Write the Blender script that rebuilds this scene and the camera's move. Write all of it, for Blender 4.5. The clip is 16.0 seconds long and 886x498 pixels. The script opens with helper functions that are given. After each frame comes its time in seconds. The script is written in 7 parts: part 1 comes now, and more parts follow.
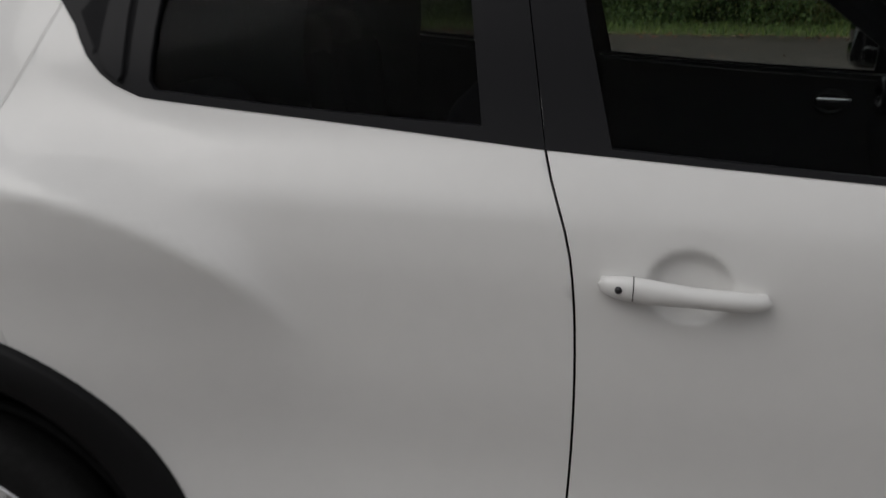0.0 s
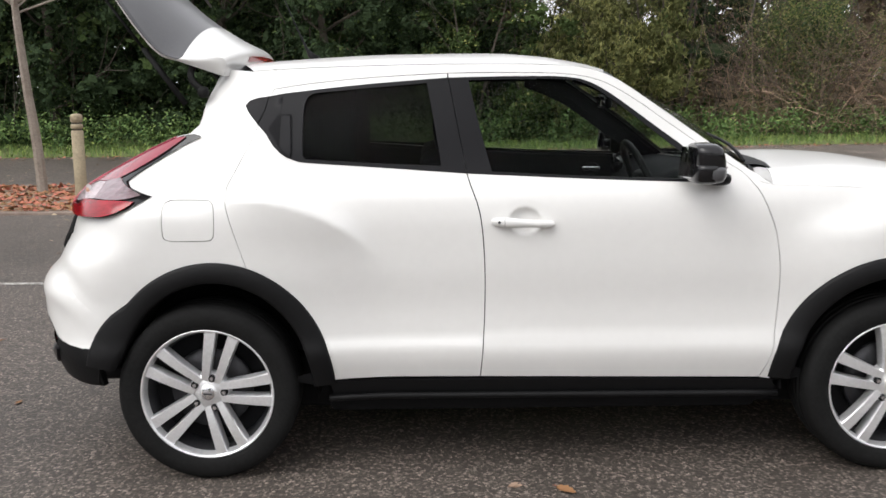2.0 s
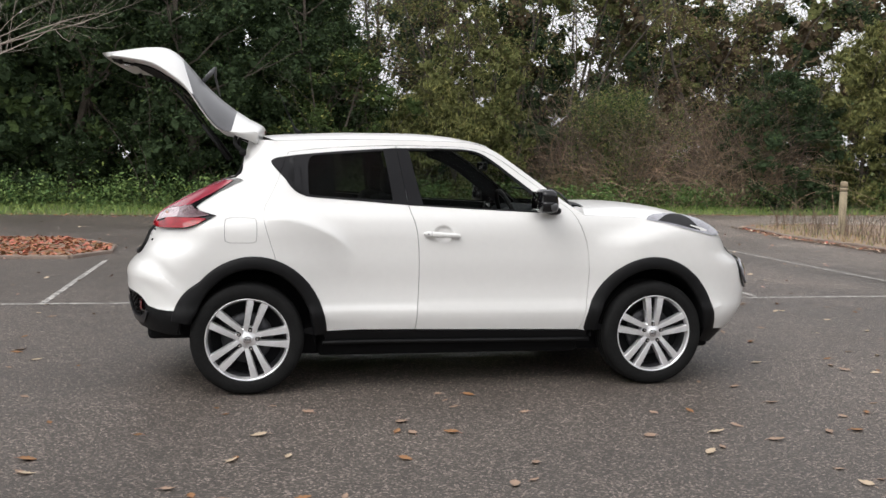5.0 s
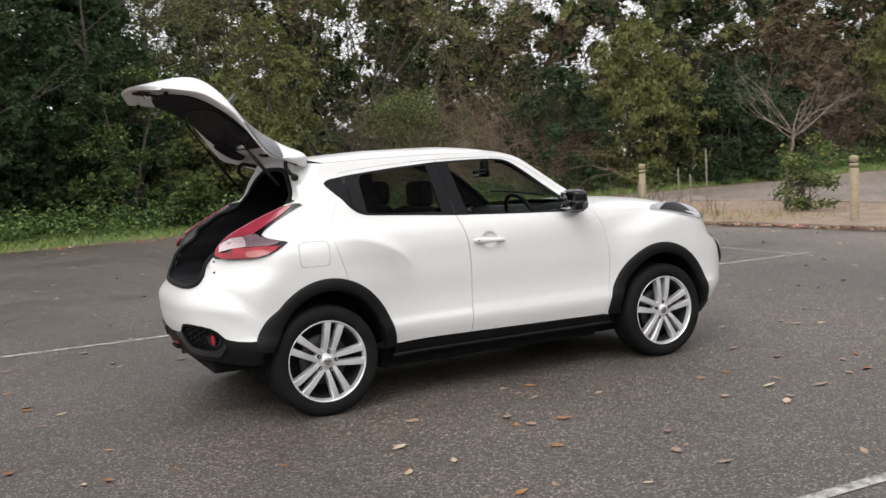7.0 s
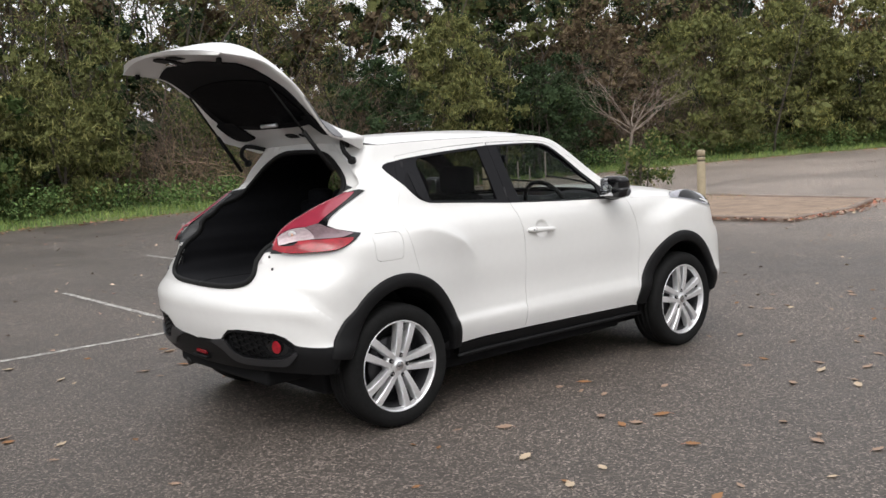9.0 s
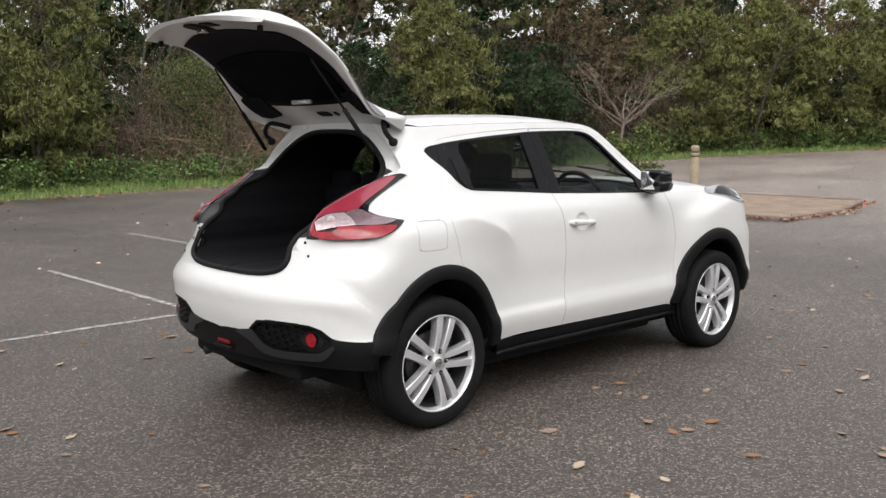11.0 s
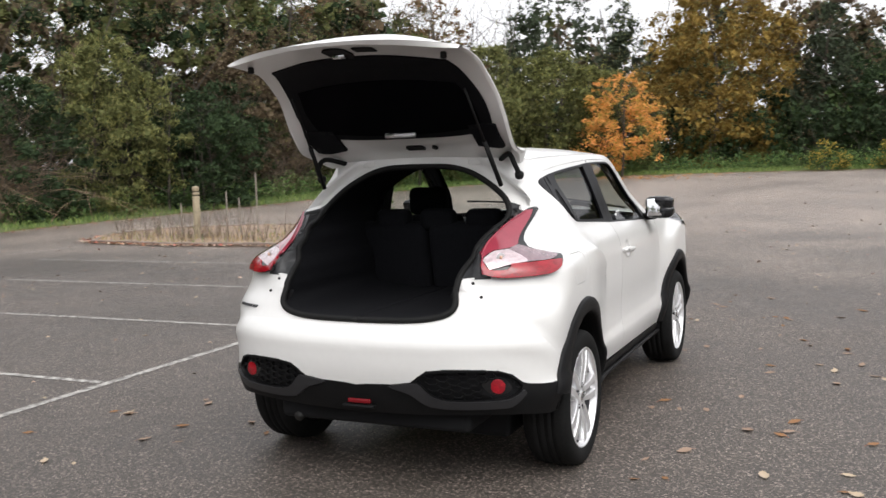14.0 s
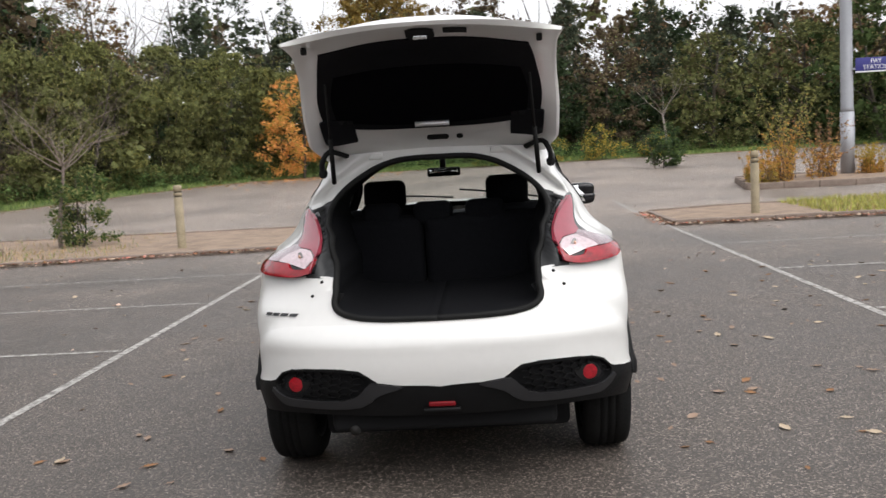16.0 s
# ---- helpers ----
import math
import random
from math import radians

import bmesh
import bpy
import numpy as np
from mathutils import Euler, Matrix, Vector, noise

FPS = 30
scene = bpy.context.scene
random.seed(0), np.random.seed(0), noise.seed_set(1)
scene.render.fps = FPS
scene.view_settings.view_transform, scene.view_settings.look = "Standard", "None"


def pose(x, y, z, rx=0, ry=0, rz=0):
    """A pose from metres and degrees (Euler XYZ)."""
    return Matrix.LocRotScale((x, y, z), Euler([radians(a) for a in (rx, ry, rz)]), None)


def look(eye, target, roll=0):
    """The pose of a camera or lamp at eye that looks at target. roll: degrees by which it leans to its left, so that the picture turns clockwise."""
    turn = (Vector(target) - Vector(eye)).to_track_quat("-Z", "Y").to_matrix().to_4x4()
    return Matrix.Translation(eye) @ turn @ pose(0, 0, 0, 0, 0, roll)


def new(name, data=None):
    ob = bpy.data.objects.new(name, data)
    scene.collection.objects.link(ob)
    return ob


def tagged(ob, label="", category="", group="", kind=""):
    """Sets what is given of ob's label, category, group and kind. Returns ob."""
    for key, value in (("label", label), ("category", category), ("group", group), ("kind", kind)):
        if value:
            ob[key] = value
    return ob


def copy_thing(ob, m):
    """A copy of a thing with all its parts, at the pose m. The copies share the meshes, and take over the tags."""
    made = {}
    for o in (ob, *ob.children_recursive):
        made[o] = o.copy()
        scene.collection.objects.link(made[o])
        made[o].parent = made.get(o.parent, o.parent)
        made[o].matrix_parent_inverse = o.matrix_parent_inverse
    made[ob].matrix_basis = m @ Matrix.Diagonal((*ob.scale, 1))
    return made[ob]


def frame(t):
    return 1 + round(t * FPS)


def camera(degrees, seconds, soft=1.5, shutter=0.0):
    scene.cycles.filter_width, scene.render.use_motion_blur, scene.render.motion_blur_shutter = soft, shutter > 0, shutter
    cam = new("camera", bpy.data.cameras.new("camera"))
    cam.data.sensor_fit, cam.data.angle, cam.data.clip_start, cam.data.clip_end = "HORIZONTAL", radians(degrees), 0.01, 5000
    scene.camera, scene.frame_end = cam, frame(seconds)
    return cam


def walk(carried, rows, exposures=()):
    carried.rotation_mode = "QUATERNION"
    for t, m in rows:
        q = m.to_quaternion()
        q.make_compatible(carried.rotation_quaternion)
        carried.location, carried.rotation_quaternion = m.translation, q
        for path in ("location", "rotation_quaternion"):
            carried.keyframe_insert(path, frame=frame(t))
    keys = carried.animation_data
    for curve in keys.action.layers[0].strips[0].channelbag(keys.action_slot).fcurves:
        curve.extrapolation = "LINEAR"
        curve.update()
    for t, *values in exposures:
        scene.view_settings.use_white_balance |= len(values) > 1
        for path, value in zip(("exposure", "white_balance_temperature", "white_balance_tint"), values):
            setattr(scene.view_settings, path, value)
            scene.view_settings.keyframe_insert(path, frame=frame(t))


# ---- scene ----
cam = camera(50.4, 16.0, soft=1.5, shutter=0.3)
PATH = [
    (0, (1.028, -2.061, 1.378), (0.718, -0.177, 0.784), 1.2),
    (0.5, (1.05, -2.608, 1.385), (0.782, -0.676, 0.943), 0.1),
    (1, (0.933, -3.101, 1.451), (0.878, -1.148, 1.022), -2.1),
    (1.5, (0.866, -3.656, 1.44), (0.857, -1.694, 1.053), -1.3),
    (2, (0.811, -4.176, 1.429), (0.843, -2.205, 1.092), -0.4),
    (2.5, (0.709, -4.721, 1.437), (0.799, -2.744, 1.149), 0.4),
    (3, (0.693, -5.189, 1.408), (0.826, -3.208, 1.17), 0.4),
    (3.5, (0.609, -5.693, 1.398), (0.806, -3.713, 1.195), 0.2),
    (4, (0.52, -6.12, 1.406), (0.753, -4.142, 1.222), 0.5),
    (4.5, (0.348, -6.399, 1.379), (0.648, -4.431, 1.195), 1.3),
    (7, (-1.815, -6.078, 1.467), (-0.923, -4.297, 1.282), -3.2),
    (7.5, (-2.247, -5.756, 1.459), (-1.211, -4.056, 1.274), -3.0),
    (8, (-2.543, -5.401, 1.454), (-1.408, -3.766, 1.256), -2.8),
    (8.5, (-2.799, -5.038, 1.463), (-1.583, -3.464, 1.256), -2.7),
    (9, (-2.988, -4.725, 1.482), (-1.694, -3.217, 1.262), -2.6),
    (11.5, (-3.135, -4.12, 1.468), (-1.762, -2.688, 1.217), 0.6),
    (12, (-3.313, -3.924, 1.444), (-1.86, -2.572, 1.197), 1.0),
    (12.5, (-3.626, -3.562, 1.484), (-2.079, -2.318, 1.243), 0.5),
    (13, (-3.878, -3.115, 1.508), (-2.248, -1.976, 1.296), -0.6),
    (13.5, (-4.203, -2.601, 1.499), (-2.468, -1.625, 1.309), -1.3),
    (14, (-4.396, -2.1, 1.488), (-2.579, -1.284, 1.307), -1.7),
    (14.5, (-4.6, -1.591, 1.499), (-2.705, -0.974, 1.327), -2.5),
    (15, (-4.72, -1.138, 1.497), (-2.773, -0.718, 1.316), -3.0),
    (15.5, (-4.694, -0.659, 1.498), (-2.719, -0.41, 1.306), -3.2),
    (16, (-4.663, -0.233, 1.496), (-2.676, -0.137, 1.291), -3.3),
]
EXPOSURES = [(0.0, -0.84), (0.5, -0.42), (1.0, -0.17), (1.5, 0.24), (2.2, 0.68), (3.0, 0.60), (4.0, 0.50), (12.0, 0.54), (13.5, 0.58), (14.5, 0.68), (16.0, 0.58)]
walk(cam, [(t, look(eye, target, roll)) for t, eye, target, roll in PATH], EXPOSURES)

# ---- world, sun ----
world = bpy.data.worlds.new("overcast_sky")
scene.world = world
world.use_nodes = True
wn = world.node_tree.nodes
sky = wn.new("ShaderNodeTexSky")
sky.sky_type, sky.sun_disc = "NISHITA", False
sky.sun_elevation, sky.sun_rotation = radians(49), radians(210)
sky.air_density, sky.dust_density, sky.ozone_density = 1.0, 6.0, 1.0
hsv = wn.new("ShaderNodeHueSaturation")
hsv.inputs["Saturation"].default_value = 0.12
world.node_tree.links.new(sky.outputs[0], hsv.inputs["Color"])
veil = wn.new("ShaderNodeMix")
veil.data_type = "RGBA"
veil.inputs["Factor"].default_value = 0.6
veil.inputs["B"].default_value = (9.0, 9.0, 9.4, 1)
world.node_tree.links.new(hsv.outputs[0], veil.inputs["A"])
world.node_tree.links.new(veil.outputs["Result"], wn["Background"].inputs["Color"])
wn["Background"].inputs["Strength"].default_value = 0.115
sun = new("sun", bpy.data.lights.new("sun", "SUN"))
sun.data.energy, sun.data.angle, sun.data.color = 0.9, radians(40), (1.0, 0.98, 0.95)
sun.matrix_world = look((-10.5, -6, 14), (0, 0, 0))

# ---- materials ----
def mat(name, color, rough=0.6, metal=0.0, var=0.0, scale=8.0, bump=0.0, bscale=60.0, coat=0.0, spec=0.5, per=0.0, color2=None, vscale2=None, thin=0.0):
    """Principled surface with two scales of colour variation, fine relief and variation per object or island."""
    m = bpy.data.materials.new(name)
    m.use_nodes = True
    n, l = m.node_tree.nodes, m.node_tree.links
    b = n["Principled BSDF"]
    b.inputs["Base Color"].default_value = (*color, 1)
    b.inputs["Roughness"].default_value, b.inputs["Metallic"].default_value = rough, metal
    b.inputs["Coat Weight"].default_value = coat
    b.inputs["Coat Roughness"].default_value = 0.04
    b.inputs["Specular IOR Level"].default_value = spec
    tc = n.new("ShaderNodeTexCoord")
    out = None
    if var > 0 or color2:
        t1 = n.new("ShaderNodeTexNoise"); t1.inputs["Scale"].default_value = scale; t1.inputs["Detail"].default_value = 6
        t2 = n.new("ShaderNodeTexNoise"); t2.inputs["Scale"].default_value = vscale2 or scale * 9; t2.inputs["Detail"].default_value = 3
        l.new(tc.outputs["Object"], t1.inputs["Vector"]); l.new(tc.outputs["Object"], t2.inputs["Vector"])
        add = n.new("ShaderNodeMath"); add.operation = "ADD"
        l.new(t1.outputs["Fac"], add.inputs[0]); l.new(t2.outputs["Fac"], add.inputs[1])
        ramp = n.new("ShaderNodeMapRange")
        ramp.inputs["From Min"].default_value, ramp.inputs["From Max"].default_value = 0.7, 1.3
        l.new(add.outputs[0], ramp.inputs["Value"])
        mix = n.new("ShaderNodeMix"); mix.data_type = "RGBA"
        c2 = color2 or tuple(c * (1 + var) for c in color)
        c1 = color if color2 else tuple(c * (1 - var) for c in color)
        mix.inputs["A"].default_value, mix.inputs["B"].default_value = (*c1, 1), (*c2, 1)
        l.new(ramp.outputs[0], mix.inputs["Factor"])
        out = mix.outputs["Result"]
    if per > 0:
        g = n.new("ShaderNodeNewGeometry")
        hs = n.new("ShaderNodeHueSaturation")
        mr = n.new("ShaderNodeMapRange")
        mr.inputs["To Min"].default_value, mr.inputs["To Max"].default_value = 1 - per, 1 + per
        l.new(g.outputs["Random Per Island"], mr.inputs["Value"]); l.new(mr.outputs[0], hs.inputs["Value"])
        mh = n.new("ShaderNodeMapRange")
        mh.inputs["To Min"].default_value, mh.inputs["To Max"].default_value = 0.5 + per * 0.06, 0.5 - per * 0.06
        l.new(g.outputs["Random Per Island"], mh.inputs["Value"]); l.new(mh.outputs[0], hs.inputs["Hue"])
        if out: l.new(out, hs.inputs["Color"])
        else: hs.inputs["Color"].default_value = (*color, 1)
        out = hs.outputs[0]
    if out: l.new(out, b.inputs["Base Color"])
    if bump > 0:
        t3 = n.new("ShaderNodeTexNoise"); t3.inputs["Scale"].default_value = bscale; t3.inputs["Detail"].default_value = 4
        l.new(tc.outputs["Object"], t3.inputs["Vector"])
        bp = n.new("ShaderNodeBump"); bp.inputs["Strength"].default_value = 1.0; bp.inputs["Distance"].default_value = bump
        l.new(t3.outputs["Fac"], bp.inputs["Height"]); l.new(bp.outputs[0], b.inputs["Normal"])
    if thin > 0:
        tl, mx = n.new("ShaderNodeBsdfTranslucent"), n.new("ShaderNodeMixShader")
        mx.inputs[0].default_value = thin
        tl.inputs["Color"].default_value = (*color, 1)
        if out: l.new(out, tl.inputs["Color"])
        l.new(b.outputs[0], mx.inputs[1]); l.new(tl.outputs[0], mx.inputs[2])
        l.new(mx.outputs[0], n["Material Output"].inputs["Surface"])
    return m

def glass(name, tint, rough=0.0):
    """Thin pane: tinted see-through mixed with a mirror by Fresnel."""
    m = bpy.data.materials.new(name)
    m.use_nodes = True
    n, l = m.node_tree.nodes, m.node_tree.links
    n.remove(n["Principled BSDF"])
    tr, gl, fr, mx = n.new("ShaderNodeBsdfTransparent"), n.new("ShaderNodeBsdfGlossy"), n.new("ShaderNodeLayerWeight"), n.new("ShaderNodeMixShader")
    tr.inputs["Color"].default_value = (*tint, 1)
    gl.inputs["Roughness"].default_value = rough
    fr.inputs["Blend"].default_value = 0.5
    pw = n.new("ShaderNodeMath"); pw.operation = "POWER"; pw.inputs[1].default_value = 4.0
    ad = n.new("ShaderNodeMath"); ad.operation = "MULTIPLY_ADD"; ad.inputs[1].default_value = 0.5; ad.inputs[2].default_value = 0.004
    l.new(fr.outputs["Facing"], pw.inputs[0]); l.new(pw.outputs[0], ad.inputs[0])
    l.new(ad.outputs[0], mx.inputs[0]); l.new(tr.outputs[0], mx.inputs[1]); l.new(gl.outputs[0], mx.inputs[2])
    l.new(mx.outputs[0], n["Material Output"].inputs["Surface"])
    return m

PAINT = mat("white_paint", (0.735, 0.728, 0.712), rough=0.30, coat=0.5, var=0.015, scale=3)
SEAL = mat("rubber_seal", (0.007, 0.007, 0.007), rough=0.7, spec=0.25)
BLACK = mat("black_plastic", (0.007, 0.007, 0.0075), rough=0.5, var=0.15, scale=14, bump=0.0004, bscale=500, spec=0.16)
GLOSS = mat("gloss_black", (0.007, 0.007, 0.008), rough=0.12, coat=0.45, spec=0.25)
BAND = mat("black_film", (0.010, 0.010, 0.0115), rough=0.4, coat=0.0, spec=0.12)
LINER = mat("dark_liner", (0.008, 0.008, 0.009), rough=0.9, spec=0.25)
TRIM = mat("dark_trim", (0.0068, 0.0070, 0.0085), rough=0.75, var=0.2, scale=30, bump=0.0004, bscale=300, spec=0.12)
CLOTH = mat("dark_cloth", (0.0060, 0.0063, 0.0080), rough=0.95, var=0.3, scale=60, bump=0.0006, bscale=500, spec=0.16)
CARPET = mat("boot_carpet", (0.0085, 0.0088, 0.0105), rough=1.0, var=0.3, scale=40, bump=0.001, bscale=400, spec=0.08)
RUBBER = mat("tyre_rubber", (0.009, 0.009, 0.009), rough=0.8, var=0.35, scale=9, bump=0.0005, bscale=120, spec=0.16)
ALLOY = mat("alloy", (0.82, 0.82, 0.83), rough=0.36, metal=0.7, var=0.08, scale=9)
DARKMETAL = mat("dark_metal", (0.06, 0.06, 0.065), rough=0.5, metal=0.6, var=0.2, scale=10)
CHROME = mat("chrome", (0.75, 0.75, 0.77), rough=0.12, metal=1.0)
REDLENS = mat("red_lens", (0.28, 0.004, 0.012), rough=0.14, spec=0.4, coat=0.5, var=0.45, scale=22)
WETGLASS = mat("wet_glass", (0.004, 0.004, 0.005), rough=0.16, spec=0.03, bump=0.0025, bscale=85)
WETGLASS.node_tree.nodes["Principled BSDF"].inputs["IOR"].default_value = 1.15
PINKLENS = mat("deep_red_lens", (0.29, 0.032, 0.055), rough=0.14, spec=0.4, coat=0.8, var=0.08, scale=14)
CLEARLENS = mat("clear_lens", (0.66, 0.53, 0.55), rough=0.14, metal=0.5, coat=1.0, var=0.2, scale=50, bump=0.006, bscale=55)
SMOKELENS = mat("pale_smoke_lens", (0.29, 0.20, 0.22), rough=0.10, metal=0.5, coat=1.0, var=0.25, scale=40, bump=0.006, bscale=40)
# grey of the dark rear glass: its sky reflection put into the base colour
FIN = mat("light_toned_grey", (0.085, 0.085, 0.09), rough=0.3, spec=0.4, var=0.06, scale=10)
GREYTRIM = mat("grey_bumper_trim", (0.024, 0.024, 0.026), rough=0.36, spec=0.4, var=0.1, scale=20)
AMBER = mat("amber_lens", (0.70, 0.42, 0.30), rough=0.15, coat=1.0)
HEADGLASS = mat("lamp_glass", (0.30, 0.30, 0.33), rough=0.06, coat=1.0, var=0.3, scale=10)
GLASS_CLEAR = glass("clear_glass", (0.70, 0.74, 0.72))
GLASS_DARK = glass("privacy_glass", (0.36, 0.37, 0.365))
GLASS_SCREEN = glass("screen_glass", (0.78, 0.82, 0.80))
MIRROR = mat("mirror", (0.85, 0.85, 0.86), rough=0.02, metal=1.0)

def part(name, bm, material, parent, label="", smooth=True):
    """Links a bmesh as one mesh object under a thing or a part."""
    me = bpy.data.meshes.new(name)
    bm.to_mesh(me); bm.free()
    if smooth:
        me.polygons.foreach_set("use_smooth", [True] * len(me.polygons))
    for m in (material if isinstance(material, (list, tuple)) else [material]):
        me.materials.append(m)
    ob = new(name, me)
    if parent is not None:
        ob.parent = parent
    if label: ob["label"] = label
    return ob

def empty(name):
    return new(name)

def box(bm, lo, hi, bev=0.0, m=None):
    """Adds a box, with rounded edges, to the bmesh."""
    b2 = bmesh.new()
    bmesh.ops.create_cube(b2, size=1.0)
    for v in b2.verts:
        v.co = Vector([(lo[i] + hi[i]) / 2 + v.co[i] * (hi[i] - lo[i]) for i in range(3)])
    if bev > 0:
        bmesh.ops.bevel(b2, geom=list(b2.edges), offset=bev, segments=3, profile=0.5, affect="EDGES")
    if m: b2.transform(m)
    join(bm, b2)
    return bm

def join(bm, b2):
    me = bpy.data.meshes.new("tmp")
    b2.to_mesh(me); b2.free()
    bm.from_mesh(me)
    bpy.data.meshes.remove(me)

def cyl(bm, p, q, r0, r1=None, n=12, caps=True):
    """Adds a tapered rod from p to q."""
    p, q = Vector(p), Vector(q)
    r1 = r0 if r1 is None else r1
    d = (q - p); a = d.orthogonal().normalized(); b = d.normalized().cross(a)
    rings = []
    for c, r in ((p, r0), (q, r1)):
        rings.append([bm.verts.new(c + (a * math.cos(2 * math.pi * k / n) + b * math.sin(2 * math.pi * k / n)) * r) for k in range(n)])
    for k in range(n):
        bm.faces.new((rings[0][k], rings[0][(k + 1) % n], rings[1][(k + 1) % n], rings[1][k]))
    if caps:
        bm.faces.new(rings[0][::-1]); bm.faces.new(rings[1])

def tube(bm, pts, r, n=8):
    """Adds a rod along a line of points; r is a radius or a list of radii."""
    pts = [Vector(p) for p in pts]
    rr = r if isinstance(r, (list, tuple)) else [r] * len(pts)
    prev, a = None, None
    for i, c in enumerate(pts):
        d = (pts[min(i + 1, len(pts) - 1)] - pts[max(i - 1, 0)]).normalized()
        a = d.orthogonal().normalized() if a is None else (a - d * a.dot(d)).normalized()
        b = d.cross(a)
        ring = [bm.verts.new(c + (a * math.cos(2 * math.pi * k / n) + b * math.sin(2 * math.pi * k / n)) * rr[i]) for k in range(n)]
        if prev:
            for k in range(n): bm.faces.new((prev[k], prev[(k + 1) % n], ring[(k + 1) % n], ring[k]))
        else: bm.faces.new(ring[::-1])
        prev = ring
    bm.faces.new(prev)

def grid(bm, fn, nu, nv, wrap=False):
    """Adds a sheet fn(u, v), u and v from 0 to 1."""
    vs = [[bm.verts.new(fn(i / nu, j / nv)) for j in range(nv + (0 if wrap else 1))] for i in range(nu + 1)]
    w = len(vs[0])
    for i in range(nu):
        for j in range(nv):
            bm.faces.new((vs[i][j], vs[i + 1][j], vs[i + 1][(j + 1) % w], vs[i][(j + 1) % w]))
    return vs

def superq(bm, c, r, e=0.5, n=20, m=14, skew=0.0):
    """Adds a rounded block with soft corners."""
    def at(u, v):
        a, b = 2 * math.pi * v, math.pi * (u - 0.5)
        f = lambda t: math.copysign(abs(t) ** e, t)
        x, y, z = f(math.cos(b)) * f(math.cos(a)), f(math.cos(b)) * f(math.sin(a)), f(math.sin(b))
        return (c[0] + r[0] * x + skew * z, c[1] + r[1] * y * (1 + 0.12 * z), c[2] + r[2] * z)
    grid(bm, at, m, n, wrap=True)

# ---- smooth curves, and the shape of the car ----
def ss(a, b, x):
    t = min(1.0, max(0.0, (x - a) / (b - a)))
    return t * t * (3 - 2 * t)
def curve1(pts, x):
    """Smooth curve through (x, value) knots (monotone cubic)."""
    n = len(pts)
    if x <= pts[0][0]: return pts[0][1]
    if x >= pts[-1][0]: return pts[-1][1]
    i = 0
    while pts[i + 1][0] < x: i += 1
    d = [(pts[k + 1][1] - pts[k][1]) / (pts[k + 1][0] - pts[k][0]) for k in range(n - 1)]
    def m(k):
        if k == 0: return d[0]
        if k == n - 1: return d[-1]
        return 0 if d[k - 1] * d[k] <= 0 else 2 * d[k - 1] * d[k] / (d[k - 1] + d[k])
    h = pts[i + 1][0] - pts[i][0]; t = (x - pts[i][0]) / h
    return ((2*t**3-3*t*t+1)*pts[i][1] + (t**3-2*t*t+t)*h*m(i) + (-2*t**3+3*t*t)*pts[i+1][1] + (t**3-t*t)*h*m(i+1))
DOOR = [(0.15,0.70),(0.30,0.775),(0.365,0.797),(0.455,0.821),(0.485,0.823),(0.53,0.807),(0.62,0.803),(0.80,0.814),(0.93,0.815),(1.03,0.803),(1.09,0.775),(1.13,0.752),(1.3,0.698),(1.48,0.638),(1.6,0.59)]
CREASE = [(-0.4,1.00),(-0.2,1.042),(0.0,1.058),(0.19,1.048),(0.27,1.035),(0.35,1.012),(0.42,0.985),(0.485,0.950),(0.55,0.902),(0.62,0.835)]
HAUNCH_F = [(0.2,2.06),(0.75,2.00),(0.90,2.05),(0.98,2.25),(1.06,2.45),(1.16,2.7)]
REAR0 = [(0.2,-0.30),(0.8,-0.27),(0.92,-0.16),(1.06,-0.12),(1.24,0.0),(1.36,0.10),(1.5,0.18),(1.6,0.2)]
REARX = [(0.2,-0.56),(0.35,-0.67),(0.5,-0.727),(0.62,-0.746),(0.675,-0.747),(0.70,-0.740),(0.73,-0.722),(0.775,-0.694),(0.80,-0.682),(0.87,-0.645),(1.0,-0.62),(1.06,-0.58),(1.24,-0.30),(1.36,-0.16),(1.5,-0.03),(1.6,0.0)]
FRONT0 = [(0.2,2.80),(1.1,2.78)]
FRONTX = [(0.2,3.10),(0.3,3.22),(0.4,3.34),(0.5,3.40),(0.6,3.42),(0.7,3.40),(0.78,3.34),(0.84,3.23),(0.92,3.18),(1.0,3.08),(1.1,2.95)]
def width(x, z):
    w = curve1(DOOR, z)
    f = curve1(HAUNCH_F, z)
    w += 0.052 * (1 - ss(0.18, 0.70, x)) * min(1.0, max(0.0, (curve1(CREASE, x) + 0.15 - z) / 0.15)) ** 1.5
    if 0.0 < x < 0.70:
        e = z - curve1(CREASE, x); t = min(1.0, e / 0.075 if e > 0 else -e / 0.22)
        w += 0.024 * ss(0.0, 0.25, x) * (1 - ss(0.47, 0.64, x)) * (1 - t) ** 1.9
    w += 0.055 * ss(0.0, 0.40, x - f) * (1 - ss(1.0, 1.12, z))
    w -= 0.10 * ss(-0.2, 0.2, -x) * ss(0.98, 1.15, z)
    d = math.hypot((x - 1.165) / 0.060, (z - 0.953) / 0.050)
    if d < 1: w -= 0.020 * (1 - d ** 4)
    w -= 0.085 * (1 - ss(0.0, 1.0, x)) * ss(1.18, 1.45, z)
    if z > 1.1: w -= 0.05 * ss(1.2, 2.2, x) * ss(1.1, 1.3, z)
    return w
